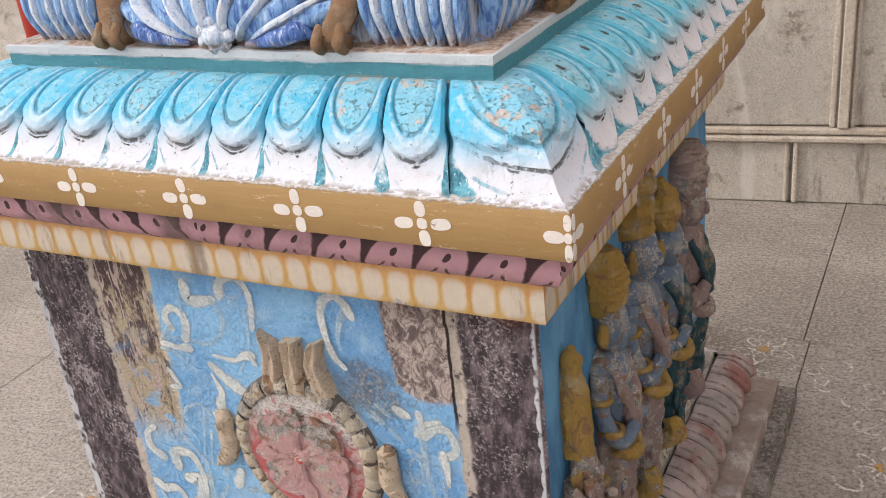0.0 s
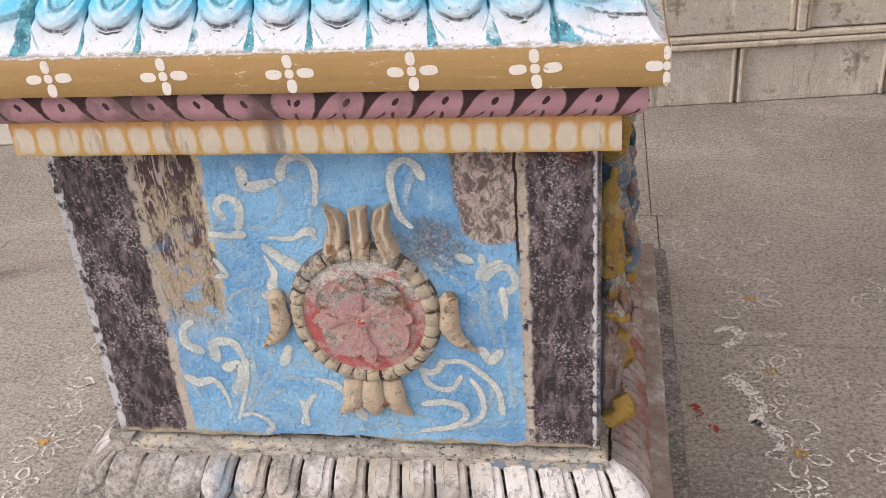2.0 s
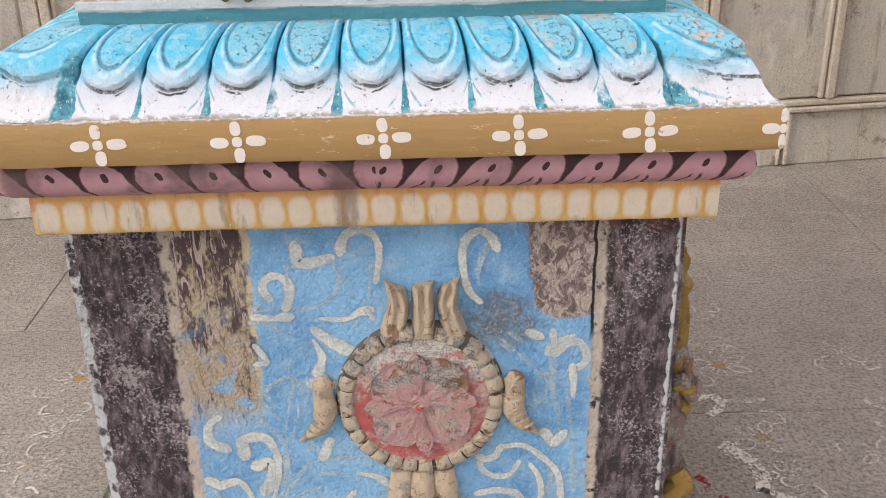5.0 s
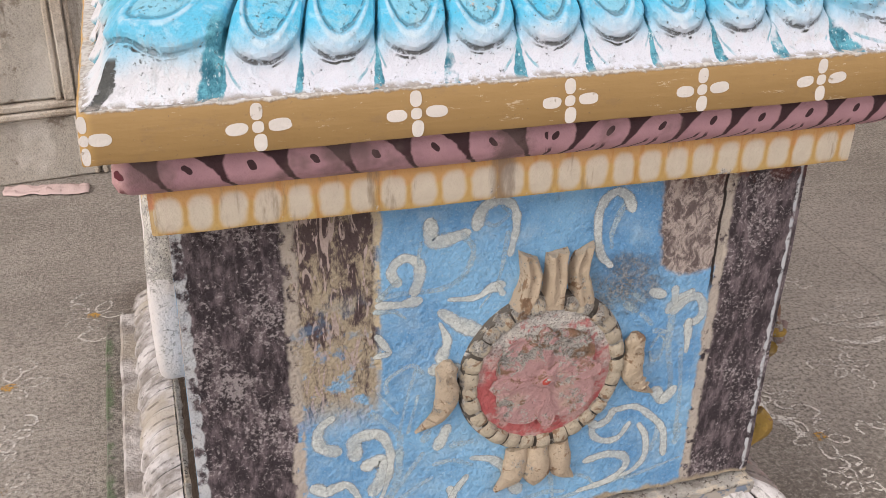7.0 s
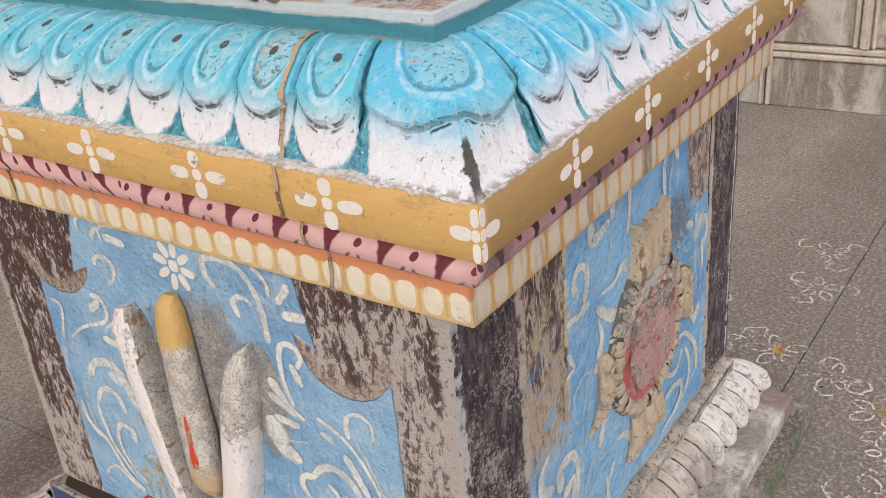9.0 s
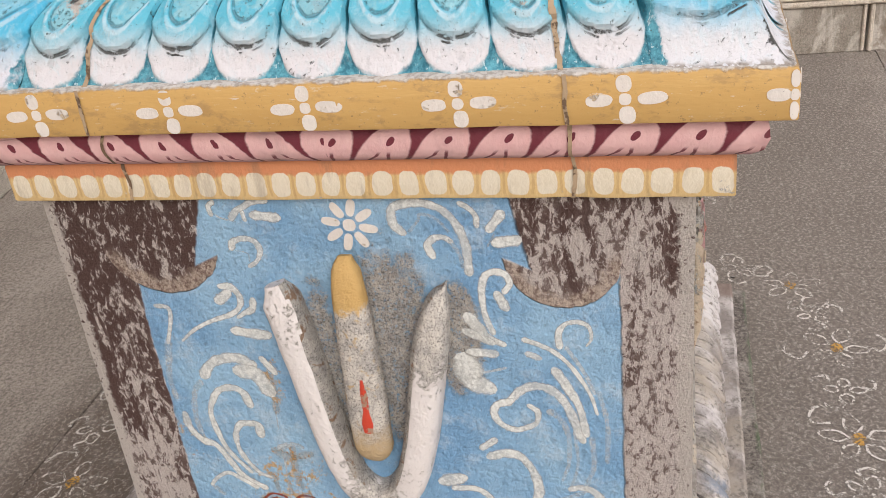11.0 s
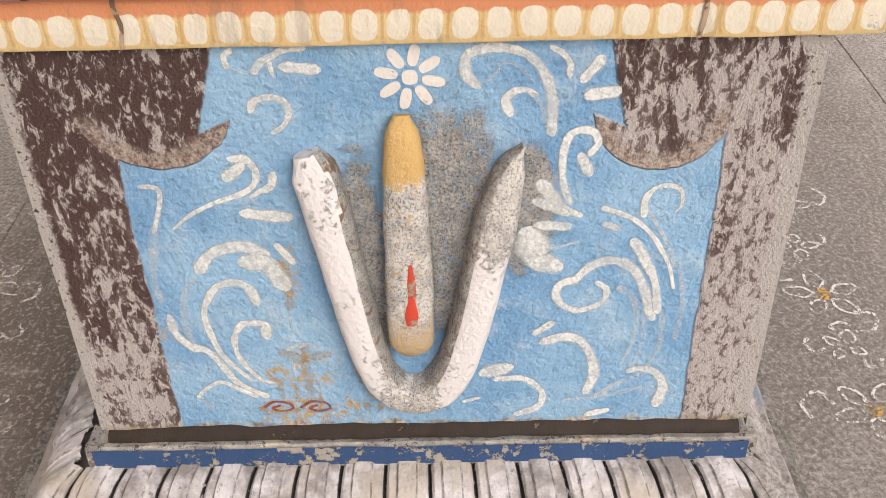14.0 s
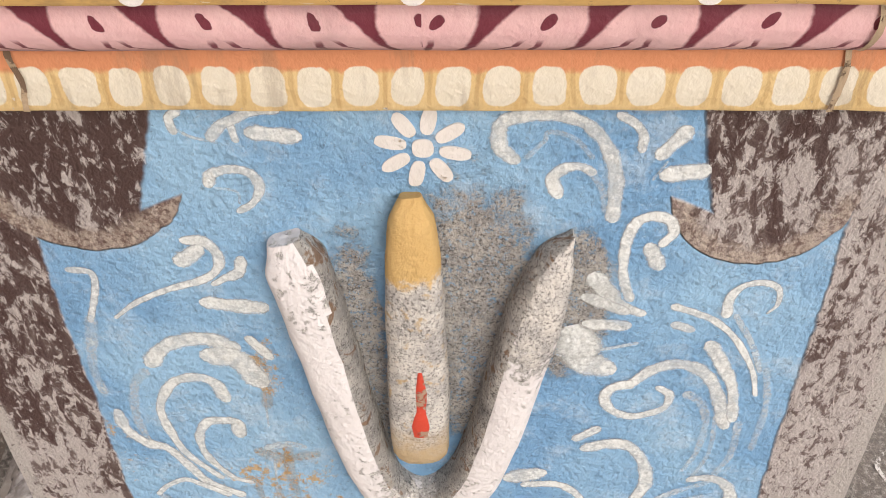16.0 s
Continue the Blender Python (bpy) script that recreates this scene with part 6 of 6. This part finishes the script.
for pts, w in ((((0.742, 0.552), (0.738, 0.520), (0.741, 0.486)), 0.010), (((0.755, 0.405), (0.735, 0.395), (0.700, 0.402)), 0.012), (((0.728, 0.412), (0.730, 0.372), (0.727, 0.330)), 0.009), (((0.770, 0.350), (0.768, 0.322)), 0.007), (((0.748, 0.345), (0.745, 0.318)), 0.006), (((0.62, 0.318), (0.585, 0.305), (0.55, 0.312)), 0.016)):
    stroke(west, WEST, list(pts), w, w * 0.7, M_SMEAR)
# eight-petalled flower above the mark
for i in range(8):
    a = 2 * math.pi * i / 8 + 0.2
    bm = bmesh.new()
    daub(bm, west(0.570 + 0.027 * math.cos(a), 0.814 + 0.027 * math.sin(a)), Vector((0, 1, 0)), Vector((0, 0, 1)), WEST, 0.0135, 0.0065, a, thick=0.0014)
    part("painted_petal", bm, M_DAB, dado, smooth=False)
bm = bmesh.new()
daub(bm, west(0.570, 0.814), Vector((0, 1, 0)), Vector((0, 0, 1)), WEST, 0.009, 0.009, thick=0.002)
part("painted_petal", bm, M_DAB, dado, smooth=False)

# ---- raised mark on the side panel ----
bm = bmesh.new()
line = spline([west(0.694, 0.724, 0.010), west(0.684, 0.690, 0.013), west(0.670, 0.610, 0.014), west(0.645, 0.450, 0.014), west(0.622, 0.366, 0.014), west(0.582, 0.338, 0.012), west(0.538, 0.366, 0.014), west(0.508, 0.450, 0.014), west(0.480, 0.590, 0.014), west(0.458, 0.690, 0.012), west(0.441, 0.728, 0.008)], 7)
loft(bm, line, [0.016, 0.028, 0.028, 0.026, 0.024, 0.024, 0.025, 0.026, 0.026, 0.026, 0.027, 0.017, 0.001], [0.012, 0.024, 0.028, 0.030, 0.028, 0.024, 0.028, 0.030, 0.032, 0.032, 0.028, 0.020, 0.008], WEST, 24, 3.0, 0, 0.0014)
bmesh.ops.recalc_face_normals(bm, faces=bm.faces)
bm.normal_update()
for f in bm.faces:
    c = f.calc_center_median()
    if abs(f.normal.x) < 0.80 and f.normal.y * (0.581 - c.y) > 0 and c.z > 0.37:
        f.material_index = 1
mark = part("raised_mark", bm, [M_ARMS, M_GRIT], pedestal, "raised U-shaped mark, flaking white paint over grey grit")
bm = bmesh.new()
loft(bm, spline([west(0.581, 0.770, 0.008), west(0.581, 0.745, 0.016), west(0.581, 0.690, 0.018), west(0.581, 0.560, 0.018), west(0.582, 0.450, 0.018), west(0.583, 0.413, 0.008)], 7), [0.010, 0.020, 0.024, 0.028, 0.031, 0.030, 0.014], [0.010, 0.018, 0.020, 0.020, 0.020, 0.018, 0.010], WEST, 16, 2.8, 0, 0.0014)
bar = part("centre_bar", bm, M_ROD, mark, "yellow centre bar, worn grey in its middle")
bm = bmesh.new()
loft(bm, spline([west(0.578, 0.578, 0.0372), west(0.578, 0.540, 0.0378), west(0.579, 0.505, 0.038), west(0.580, 0.481, 0.0375)], 6), [0.002, 0.006, 0.005, 0.009, 0.007], [0.0016] * 5, WEST, 10)
part("red_streak", bm, M_RED, bar, "vermilion streak")

# ---- figures on the shrine side: plain lumpy carvings ----
EAST = Vector((1, 0, 0))


def figure(y, foot, top, lean, girth, mats, crown, label, tall=0.155):
    """One worn relief figure: pleated robe, trunk, head and ringed crown as plain rounded masses."""
    bm = bmesh.new()
    x = DADO[1] + 0.014
    h = top - foot
    g = girth
    P = lambda dy, k, dx=0.0: Vector((x + dx, y + dy + lean * k, foot + h * k))
    neck = 1.0 - tall
    rng = random.Random(round(y * 1000))
    # robe, pleated, pinched at the knees
    loft(bm, spline([P(0, 0.0), P(0.004, 0.14), P(-0.003, 0.30), P(0, 0.45)], 9), [q * g for q in (0.044, 0.036, 0.048, 0.038)], [q * g for q in (0.040, 0.036, 0.048, 0.040)], EAST, 30, 2.2, 1, 0.007, 9, 0.09)
    # trunk and shoulders
    loft(bm, spline([P(0, 0.43), P(0, 0.53), P(0, neck - 0.20), P(0, neck - 0.15)], 7), [q * g for q in (0.034, 0.040, 0.050, 0.024)], [q * g for q in (0.034, 0.042, 0.040, 0.024)], EAST, 22, 2.2, 0, 0.006, 5, 0.05)
    # head with ear lobes
    blob(bm, P(0, neck - 0.075, 0.010), (0.034 * g, 0.029 * g, 0.046 * h / 0.5), 0, 0.003, 18, 12)
    blob(bm, P(0, neck - 0.085, 0.010 + 0.034 * g), (0.008, 0.006, 0.014), 0, 0.001, 8, 6)
    for sg in (-1, 1):
        blob(bm, P(0.033 * g * sg, neck - 0.085, 0.006), (0.010, 0.009, 0.022), 2, 0.002, 8, 6)
    # crown: rings standing proud of one another
    rings = []
    for i in range(15):
        rings.append(at_share(crown, i / 14) * g * 0.88 * (1.03 if i % 2 else 0.95))
    loft(bm, spline([P(0, neck - 0.02), P(0, neck + tall * 0.35), P(0, neck + tall * 0.7), P(0, 1.0)], 14), rings, rings, EAST, 28, 2.0, 2, 0.008, 9, 0.05)
    for sg in (-1, 1):
        arm = [P(0.046 * g * sg, neck - 0.20), P(0.062 * g * sg, 0.53, 0.008), P(0.050 * g * sg, 0.43, 0.032), P(0.018 * g * sg, 0.48, 0.050)]
        loft(bm, spline(arm, 7), [0.017 * g, 0.016 * g, 0.014 * g, 0.012 * g], [0.017 * g, 0.016 * g, 0.014 * g, 0.012 * g], EAST, 14, 2.0, 0, 0.003)
        for i, k in ((0, 0.6), (1, 0.55)):
            c = arm[i].lerp(arm[i + 1], k)
            loft(bm, [c + 0.019 * g * (Vector((math.cos(a), math.sin(a), 0))) for a in [2 * math.pi * j / 12 for j in range(13)]], [0.005, 0.005], [0.006, 0.006], Vector((0, 0, 1)), 6, 2.0, 2, 0.001)
    # sash, hanging ends and garland
    for k0, dip, r in ((0.40, 0.05, 0.012),):
        loft(bm, spline([P(-0.046 * g, k0, 0.022), P(-0.02 * g, k0 - dip * 0.7, 0.046 * g), P(0.02 * g, k0 - dip, 0.048 * g), P(0.046 * g, k0, 0.022)], 6), [r, r * 1.1, r], [r * 0.8, r, r * 0.8], EAST, 9, 2.0, 2, 0.003)
    loft(bm, spline([P(-0.036 * g, neck - 0.19, 0.020), P(-0.02 * g, 0.55, 0.044 * g), P(0.0, 0.44, 0.050 * g), P(0.022 * g, 0.55, 0.044 * g), P(0.036 * g, neck - 0.19, 0.020)], 8), [0.009, 0.010, 0.009], [0.008, 0.010, 0.008], EAST, 9, 2.0, 1, 0.005)
    loft(bm, spline([P(-0.03, 0.0), P(-0.03, 0.05, 0.03), P(-0.02, 0.10, 0.02)], 4), [0.02, 0.022, 0.018], [0.02, 0.022, 0.018], EAST, 8, 2.0, 2, 0.003)
    for _ in range(16):
        k, a = rng.uniform(0.05, 0.62), rng.uniform(-1.2, 1.2)
        r = 0.043 * g
        q = rng.uniform(0.006, 0.012)
        blob(bm, P(r * math.sin(a), k, r * math.cos(a) * 0.95), (q * 0.7, q * rng.uniform(0.7, 1.2), q * rng.uniform(1.2, 2.6)), rng.choice((0, 1, 1, 1)), 0.005, 9, 7)
    return part("relief_figure", bm, mats, pedestal, label)


figure(0.178, 0.285, 0.765, 0.0, 0.60, [M_ROBE, M_ROBE, M_FGOLD], (0.046, 0.044, 0.034, 0.012), "gold and rose relief figure with a tall ringed crown", 0.36)
figure(0.325, 0.300, 0.840, 0.0, 0.84, [M_SKIN, M_ROBE, M_FGOLD], (0.042, 0.050, 0.048, 0.030), "blue-grey relief figure with a broad gold crown")
figure(0.480, 0.290, 0.905, 0.0, 0.92, [M_SKIN, M_ROBE, M_FGOLD], (0.042, 0.040, 0.040, 0.038), "tall blue-grey relief figure with a gold cylinder crown")
figure(0.640, 0.300, 0.830, 0.0, 0.92, [M_SKIN, M_FTEAL, M_FGOLD], (0.040, 0.040, 0.030, 0.012), "small relief figure with a deep teal robe")
figure(0.790, 0.310, 0.840, 0.0, 1.00, [M_ROBE, M_FTEAL, M_ROBE], (0.046, 0.054, 0.048, 0.030), "rose-grey relief figure beneath a ridged hood")

# ---- carved blue crown of the pedestal ----
bm = bmesh.new()
inner = (FILLET[0] + 0.045, FILLET[1] - 0.045, FILLET[2] + 0.045, FILLET[3] - 0.045)
upper = part("upper_block", sweep(inner, [(0.0, 1.178), (0.0, 1.25), (0.03, 1.42), (0.05, 1.46), (0.38, 1.47)], 30, 0.003), M_BLUEWHITE, pedestal, "block of blue and white carved plumes")
bm.free()
for k in range(4):
    along, up, out = side_axes(k)
    length = side_length(inner, k)
    mid = length / 2

    def rib(s0, s1, z1, w, mat, bulge=0.030):
        b = bmesh.new()
        a0, a1 = side_point(inner, k, s0, -0.004, 1.180), side_point(inner, k, s1, 0.010, z1)
        loft(b, spline([a0, a0.lerp(a1, 0.35) + out * bulge, a0.lerp(a1, 0.7) + out * bulge * 0.8, a1], 6), [w * 0.7, w, w, w * 0.5], [0.012, 0.016, 0.016, 0.010], out, 10, 2.0, 0, 0.0015)
        part("plume_rib", b, mat, upper)
    for j in range(-6, 7):
        wide = j % 2 == 0
        rib(mid + j * 0.006, mid + j * 0.036, 1.30 - 0.010 * abs(j), 0.0150 if wide else 0.0065, M_BLUEPET if wide else M_BLUEWHITE, 0.030 if wide else 0.040)
    for sg in (-1, 1):
        b = bmesh.new()
        c = side_point(inner, k, mid + sg * 0.105, 0, 1.186)
        loft(b, spline([c - along * 0.055 * sg + out * 0.042, c + out * 0.050 + up * 0.010, c + along * 0.032 * sg + out * 0.044 + up * 0.018, c + along * 0.050 * sg + out * 0.030 + up * 0.008], 6), [0.004, 0.012, 0.014, 0.004], [0.006, 0.010, 0.010, 0.005], out, 10, 2.0, 0, 0.0015)
        part("curled_leaf", b, M_NAVY, upper)
    b = bmesh.new()
    c = side_point(inner, k, mid, -0.034, 1.198)
    blob(b, c, (0.026, 0.026, 0.020), 0, 0.002)
    part("fan_boss", b, M_BLUEWHITE, upper)
    for i in range(7):
        a = 2 * math.pi * i / 7
        b = bmesh.new()
        blob(b, c + along * 0.024 * math.cos(a) + up * 0.018 * math.sin(a) + out * 0.010, (0.009, 0.009, 0.009), 0, 0.001, 8, 6)
        part("boss_petal", b, M_BLUEWHITE, upper)
    for sg in (-1, 1):
        for j in range(9):
            s = mid + sg * (0.240 + 0.015 * j)
            rib(s, s + sg * 0.004 * (j - 4), 1.32, 0.0085, (M_BLUEPET, M_BLUEWHITE)[j % 2], 0.022)
        b = bmesh.new()
        c = side_point(inner, k, mid + sg * 0.190, 0, 1.18)
        loft(b, spline([c + out * 0.030, c + out * 0.040 + up * 0.022, c + out * 0.022 + up * 0.05 + along * 0.012 * sg, c + up * 0.11 + along * 0.02 * sg], 6), [0.022, 0.019, 0.020, 0.024], [0.012, 0.016, 0.018, 0.012], out, 16, 2.2, 0, 0.005)
        for e in (-0.016, 0.016):
            loft(b, spline([c + out * 0.045 + along * e, c + out * 0.058 + along * e + up * 0.012, c + out * 0.046 + along * e + up * 0.034], 5), [0.007, 0.009, 0.006], [0.006, 0.008, 0.006], out, 10, 2.0, 0, 0.002)
        part("gold_claw", b, M_GOLD, upper, "gold-brown claw foot between the plumes")

# ---- red pole ----
bm = bmesh.new()
loft(bm, [Vector((-0.917, 1.105, z)) for z in (0.0, 0.01, 1.2, 2.3)], [0.034, 0.035, 0.035, 0.035], [0.034, 0.035, 0.035, 0.035], (0, -1, 0), 24)
pole = thing("barrier_pole", (-0.917, 1.105, 0))
tagged(pole, "glossy dark red painted steel pole standing on the court", "pole")
part("pole_tube", bm, M_POLE, pole)
bm = bmesh.new()
loft(bm, [Vector((-0.917, 1.105, z)) for z in (0.0, 0.008, 0.012)], [0.041, 0.041, 0.037], [0.041, 0.041, 0.037], (0, -1, 0), 24)
part("pole_foot", bm, M_POLE, pole)

# ---- crumpled pink paper by the wall ----
bm = bmesh.new()
rows = []
for j in range(9):
    rows.append([])
    for i in range(19):
        u, v = i / 18, j / 8
        w = 0.075 * (0.75 + 0.5 * abs(noise.noise(Vector((u * 3, 0, 5)))))
        p = Vector((-0.44 + 0.27 * u, 2.255 - 0.04 * u + (v - 0.5) * 2 * w * 0.62, 0.006 + 0.030 * abs(noise.noise(Vector((u * 7, v * 3, 1)))) * math.sin(math.pi * v)))
        rows[-1].append(bm.verts.new(p + 0.006 * noise.noise_vector(p * 30)))
for v in [v for r in rows for v in r]:
    v.co.z = max(v.co.z, 0.002)
for a, b in zip(rows, rows[1:]):
    for i in range(18):
        bm.faces.new((a[i], a[i + 1], b[i + 1], b[i]))
paper = part("crumpled_paper", bm, M_CLOTH, None)
solid = paper.modifiers.new("thick", "SOLIDIFY")
solid.thickness = 0.0015
tagged(paper, "crumpled pale pink paper lying on the court by the wall", "litter")


# ---- powder drawings on the court ----
def ribbon(bm, line, w, z=0.0022):
    rows = []
    for i, p in enumerate(line):
        t = (line[min(i + 1, len(line) - 1)] - line[max(i - 1, 0)]).normalized()
        side = Vector((-t.y, t.x, 0))
        ww = w * (0.7 + 0.7 * abs(noise.noise(Vector((p.x * 60, p.y * 60, 2)))))
        q = Vector((p.x, p.y, z)) + 0.0025 * noise.noise_vector(Vector((p.x * 40, p.y * 40, 0)))
        rows.append([bm.verts.new((q.x + side.x * ww * e, q.y + side.y * ww * e, z)) for e in (-1, 1)])
    for a, b in zip(rows, rows[1:]):
        bm.faces.new((a[0], b[0], b[1], a[1]))


def kolam(cx, cy, r, petals, turn, heart=True, tails=1):
    ob = thing("powder_drawing", (cx, cy, 0))
    tagged(ob, "loose white powder flower drawn on the granite, orange heart, scuffed" if heart else "loose white powder squiggle drawn on the granite, scuffed", "floor drawing", "powder drawings round the pedestal")
    bm = bmesh.new()
    C = Vector((cx, cy, 0))
    polar = lambda rad, a: C + Vector((rad * math.cos(a), rad * math.sin(a), 0))
    for i in range(petals):
        a = radians(turn) + 2 * math.pi * i / petals + random.uniform(-0.15, 0.15)
        da, rr = math.pi / petals * 0.75, r * random.uniform(0.8, 1.15)
        ribbon(bm, spline([polar(rr * 0.25, a), polar(rr * 0.62, a - da * 0.8), polar(rr, a - da * 0.25), polar(rr * 1.02, a + da * 0.2), polar(rr * 0.62, a + da * 0.8), polar(rr * 0.25, a)], 6), 0.0033)
    for i in range(tails):
        a = radians(turn + 40) + 2 * math.pi * i / max(tails, 1) + random.uniform(-0.3, 0.3)
        e = random.choice((-1, 1))
        ribbon(bm, spline([polar(r * 0.9, a), polar(r * 1.35, a + 0.25 * e), polar(r * 1.65, a - 0.1 * e), polar(r * 1.55, a - 0.4 * e)], 6), 0.0042)
    tagged(part("powder_line", bm, M_CHALK, ob, smooth=False), kind="stuff")
    if heart:
        bm = bmesh.new()
        rim = [bm.verts.new(C + Vector((0.020 * math.cos(a) * (1 + 0.3 * noise.noise(C * 9 + Vector((a, 0, 0)))), 0.015 * math.sin(a), 0.0032))) for a in [2 * math.pi * i / 16 for i in range(16)]]
        bm.faces.new(rim)
        part("orange_heart", bm, M_TURMERIC, ob, "orange powder heart", smooth=False)


def scuff(pts, w, material=None, label="scuffed smear of white powder on the granite"):
    """A broad broken smear of powder."""
    line = spline([(x, y, 0) for x, y in pts], 8)
    ob = thing("powder_smear", (line[0].x, line[0].y, 0))
    tagged(ob, label, "floor drawing", "powder drawings round the pedestal")
    bm = bmesh.new()
    ribbon(bm, line, w, 0.0028)
    part("powder", bm, material or M_CHALK, ob, smooth=False)


for cx, cy, r, n, turn in ((0.661, -0.239, 0.078, 5, 10), (1.000, -0.236, 0.074, 5, 50), (1.290, -0.157, 0.075, 5, 0), (0.330, -0.230, 0.078, 5, 30), (0.010, -0.220, 0.075, 5, 70),
                           (-0.280, 0.046, 0.075, 5, 20), (-0.300, 0.350, 0.080, 6, 0), (-0.335, 0.700, 0.080, 5, 40), (-0.340, 1.080, 0.075, 5, 15), (-0.151, 1.368, 0.078, 5, 60),
                           (0.384, 1.440, 0.078, 5, 0), (0.763, 1.520, 0.075, 5, 25), (1.062, 1.476, 0.070, 5, 55), (1.391, 1.336, 0.070, 5, 5), (1.398, 1.050, 0.074, 6, 30),
                           (1.411, 0.715, 0.075, 5, 0), (1.427, 0.411, 0.075, 5, 45), (1.432, 0.119, 0.074, 5, 20)):
    kolam(cx, cy, r, n, turn, True, 2)
for cx, cy, r, n, turn in ((0.834, -0.233, 0.045, 4, 0), (1.150, -0.200, 0.045, 4, 30), (0.500, -0.230, 0.045, 4, 60), (-0.290, 0.205, 0.050, 4, 10), (-0.320, 0.525, 0.050, 4, 45), (-0.330, 0.890, 0.050, 4, 0),
                           (1.395, 1.190, 0.045, 4, 20), (1.415, 0.570, 0.050, 4, 0), (1.430, 0.260, 0.050, 4, 30), (1.379, -0.034, 0.050, 5, 0), (0.570, 1.480, 0.050, 4, 10), (1.230, 1.400, 0.050, 4, 0),
                           (1.776, 0.118, 0.060, 5, 10), (1.988, 0.147, 0.065, 5, 40), (1.669, 0.638, 0.060, 5, 0), (1.868, 0.884, 0.065, 5, 30), (1.62, 0.40, 0.055, 5, 12), (1.75, 1.08, 0.06, 5, 50)):
    kolam(cx, cy, r, n, turn, False, 3)
scuff([(1.285, 0.885), (1.335, 0.905), (1.352, 0.862), (1.310, 0.815)], 0.014)
scuff([(1.300, 0.690), (1.345, 0.640), (1.362, 0.575), (1.345, 0.500)], 0.020)
scuff([(1.345, 0.520), (1.385, 0.480), (1.392, 0.420)], 0.013)
scuff([(1.36, 0.88), (1.42, 0.872), (1.47, 0.880)], 0.008)
scuff([(1.72, 0.86), (1.80, 0.80), (1.90, 0.79)], 0.014)
scuff([(1.70, 0.76), (1.78, 0.72), (1.86, 0.73)], 0.010)
scuff([(1.215, 0.575), (1.228, 0.550), (1.222, 0.520)], 0.012, M_KUMKUM, "dark red powder spilt on the granite")
scuff([(1.245, 0.500), (1.258, 0.490), (1.266, 0.470)], 0.007, M_KUMKUM, "dark red powder spilt on the granite")

# ---- court walls ----
wall_slabs("wall_north", (0, 2.36, 0), 7.0, (-7.0, 3.02), [-2.9, -2.33, -1.78, -1.23, -0.68, -0.13, 0.42, 0.975, 1.525, 2.105, 2.65], [-2.7, -2.1, -1.5, -0.93, -0.70, -0.20, 0.50, 1.13, 1.75, 2.27], 0.232, 2.8, "tall granite court wall of slabs with narrow upright strips, streaked with lime and rain", M_WALL)
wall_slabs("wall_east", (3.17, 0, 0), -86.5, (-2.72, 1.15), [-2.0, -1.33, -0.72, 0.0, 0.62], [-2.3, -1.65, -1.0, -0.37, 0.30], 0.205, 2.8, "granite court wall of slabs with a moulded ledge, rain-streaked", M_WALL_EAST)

# ---- floor slabs ----
def slab_row(y0, y1, joints):
    for x0, x1 in zip(joints, joints[1:]):
        b = bmesh.new()
        box(b, x0 + 0.0013, x1 - 0.0013, y0 + 0.0013, y1 - 0.0013, -0.04, 0.0, 0.0015)
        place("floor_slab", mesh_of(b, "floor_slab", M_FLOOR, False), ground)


for y0, y1, joints in ((-4.2, -3.45, (-4, -2.6, -1.3, 0.1, 1.4, 2.7, 4.0, 5.4)), (-3.45, -2.75, (-4, -3.1, -1.9, -0.6, 0.7, 1.9, 3.3, 4.6, 5.4)), (-2.75, -2.05, (-4, -2.4, -1.2, 0.2, 1.5, 2.8, 4.1, 5.4)),
                       (-2.05, -1.36, (-4, -2.9, -1.7, -0.4, 0.8, 2.1, 3.4, 4.5, 5.4)), (-1.36, -0.66, (-4, -2.2, -1.0, 0.3, 1.75, 3.0, 4.2, 5.4)), (-0.66, 0.06, (-4, -2.7, -1.5, -0.2, 1.388, 2.55, 3.8, 5.4)),
                       (0.06, 0.83, (-4, -2.2, -0.96, 1.180, 2.30, 3.4)), (0.83, 1.37, (-4, -2.6, -0.96, 0.3)), (1.37, 2.78, (-4, -3.0, -1.9, -0.59, 0.3)), (0.83, 1.555, (0.3, 1.172, 2.05, 3.4)),
                       (1.555, 2.78, (0.3, 1.155, 2.15, 3.4))):
    slab_row(y0, y1, joints)
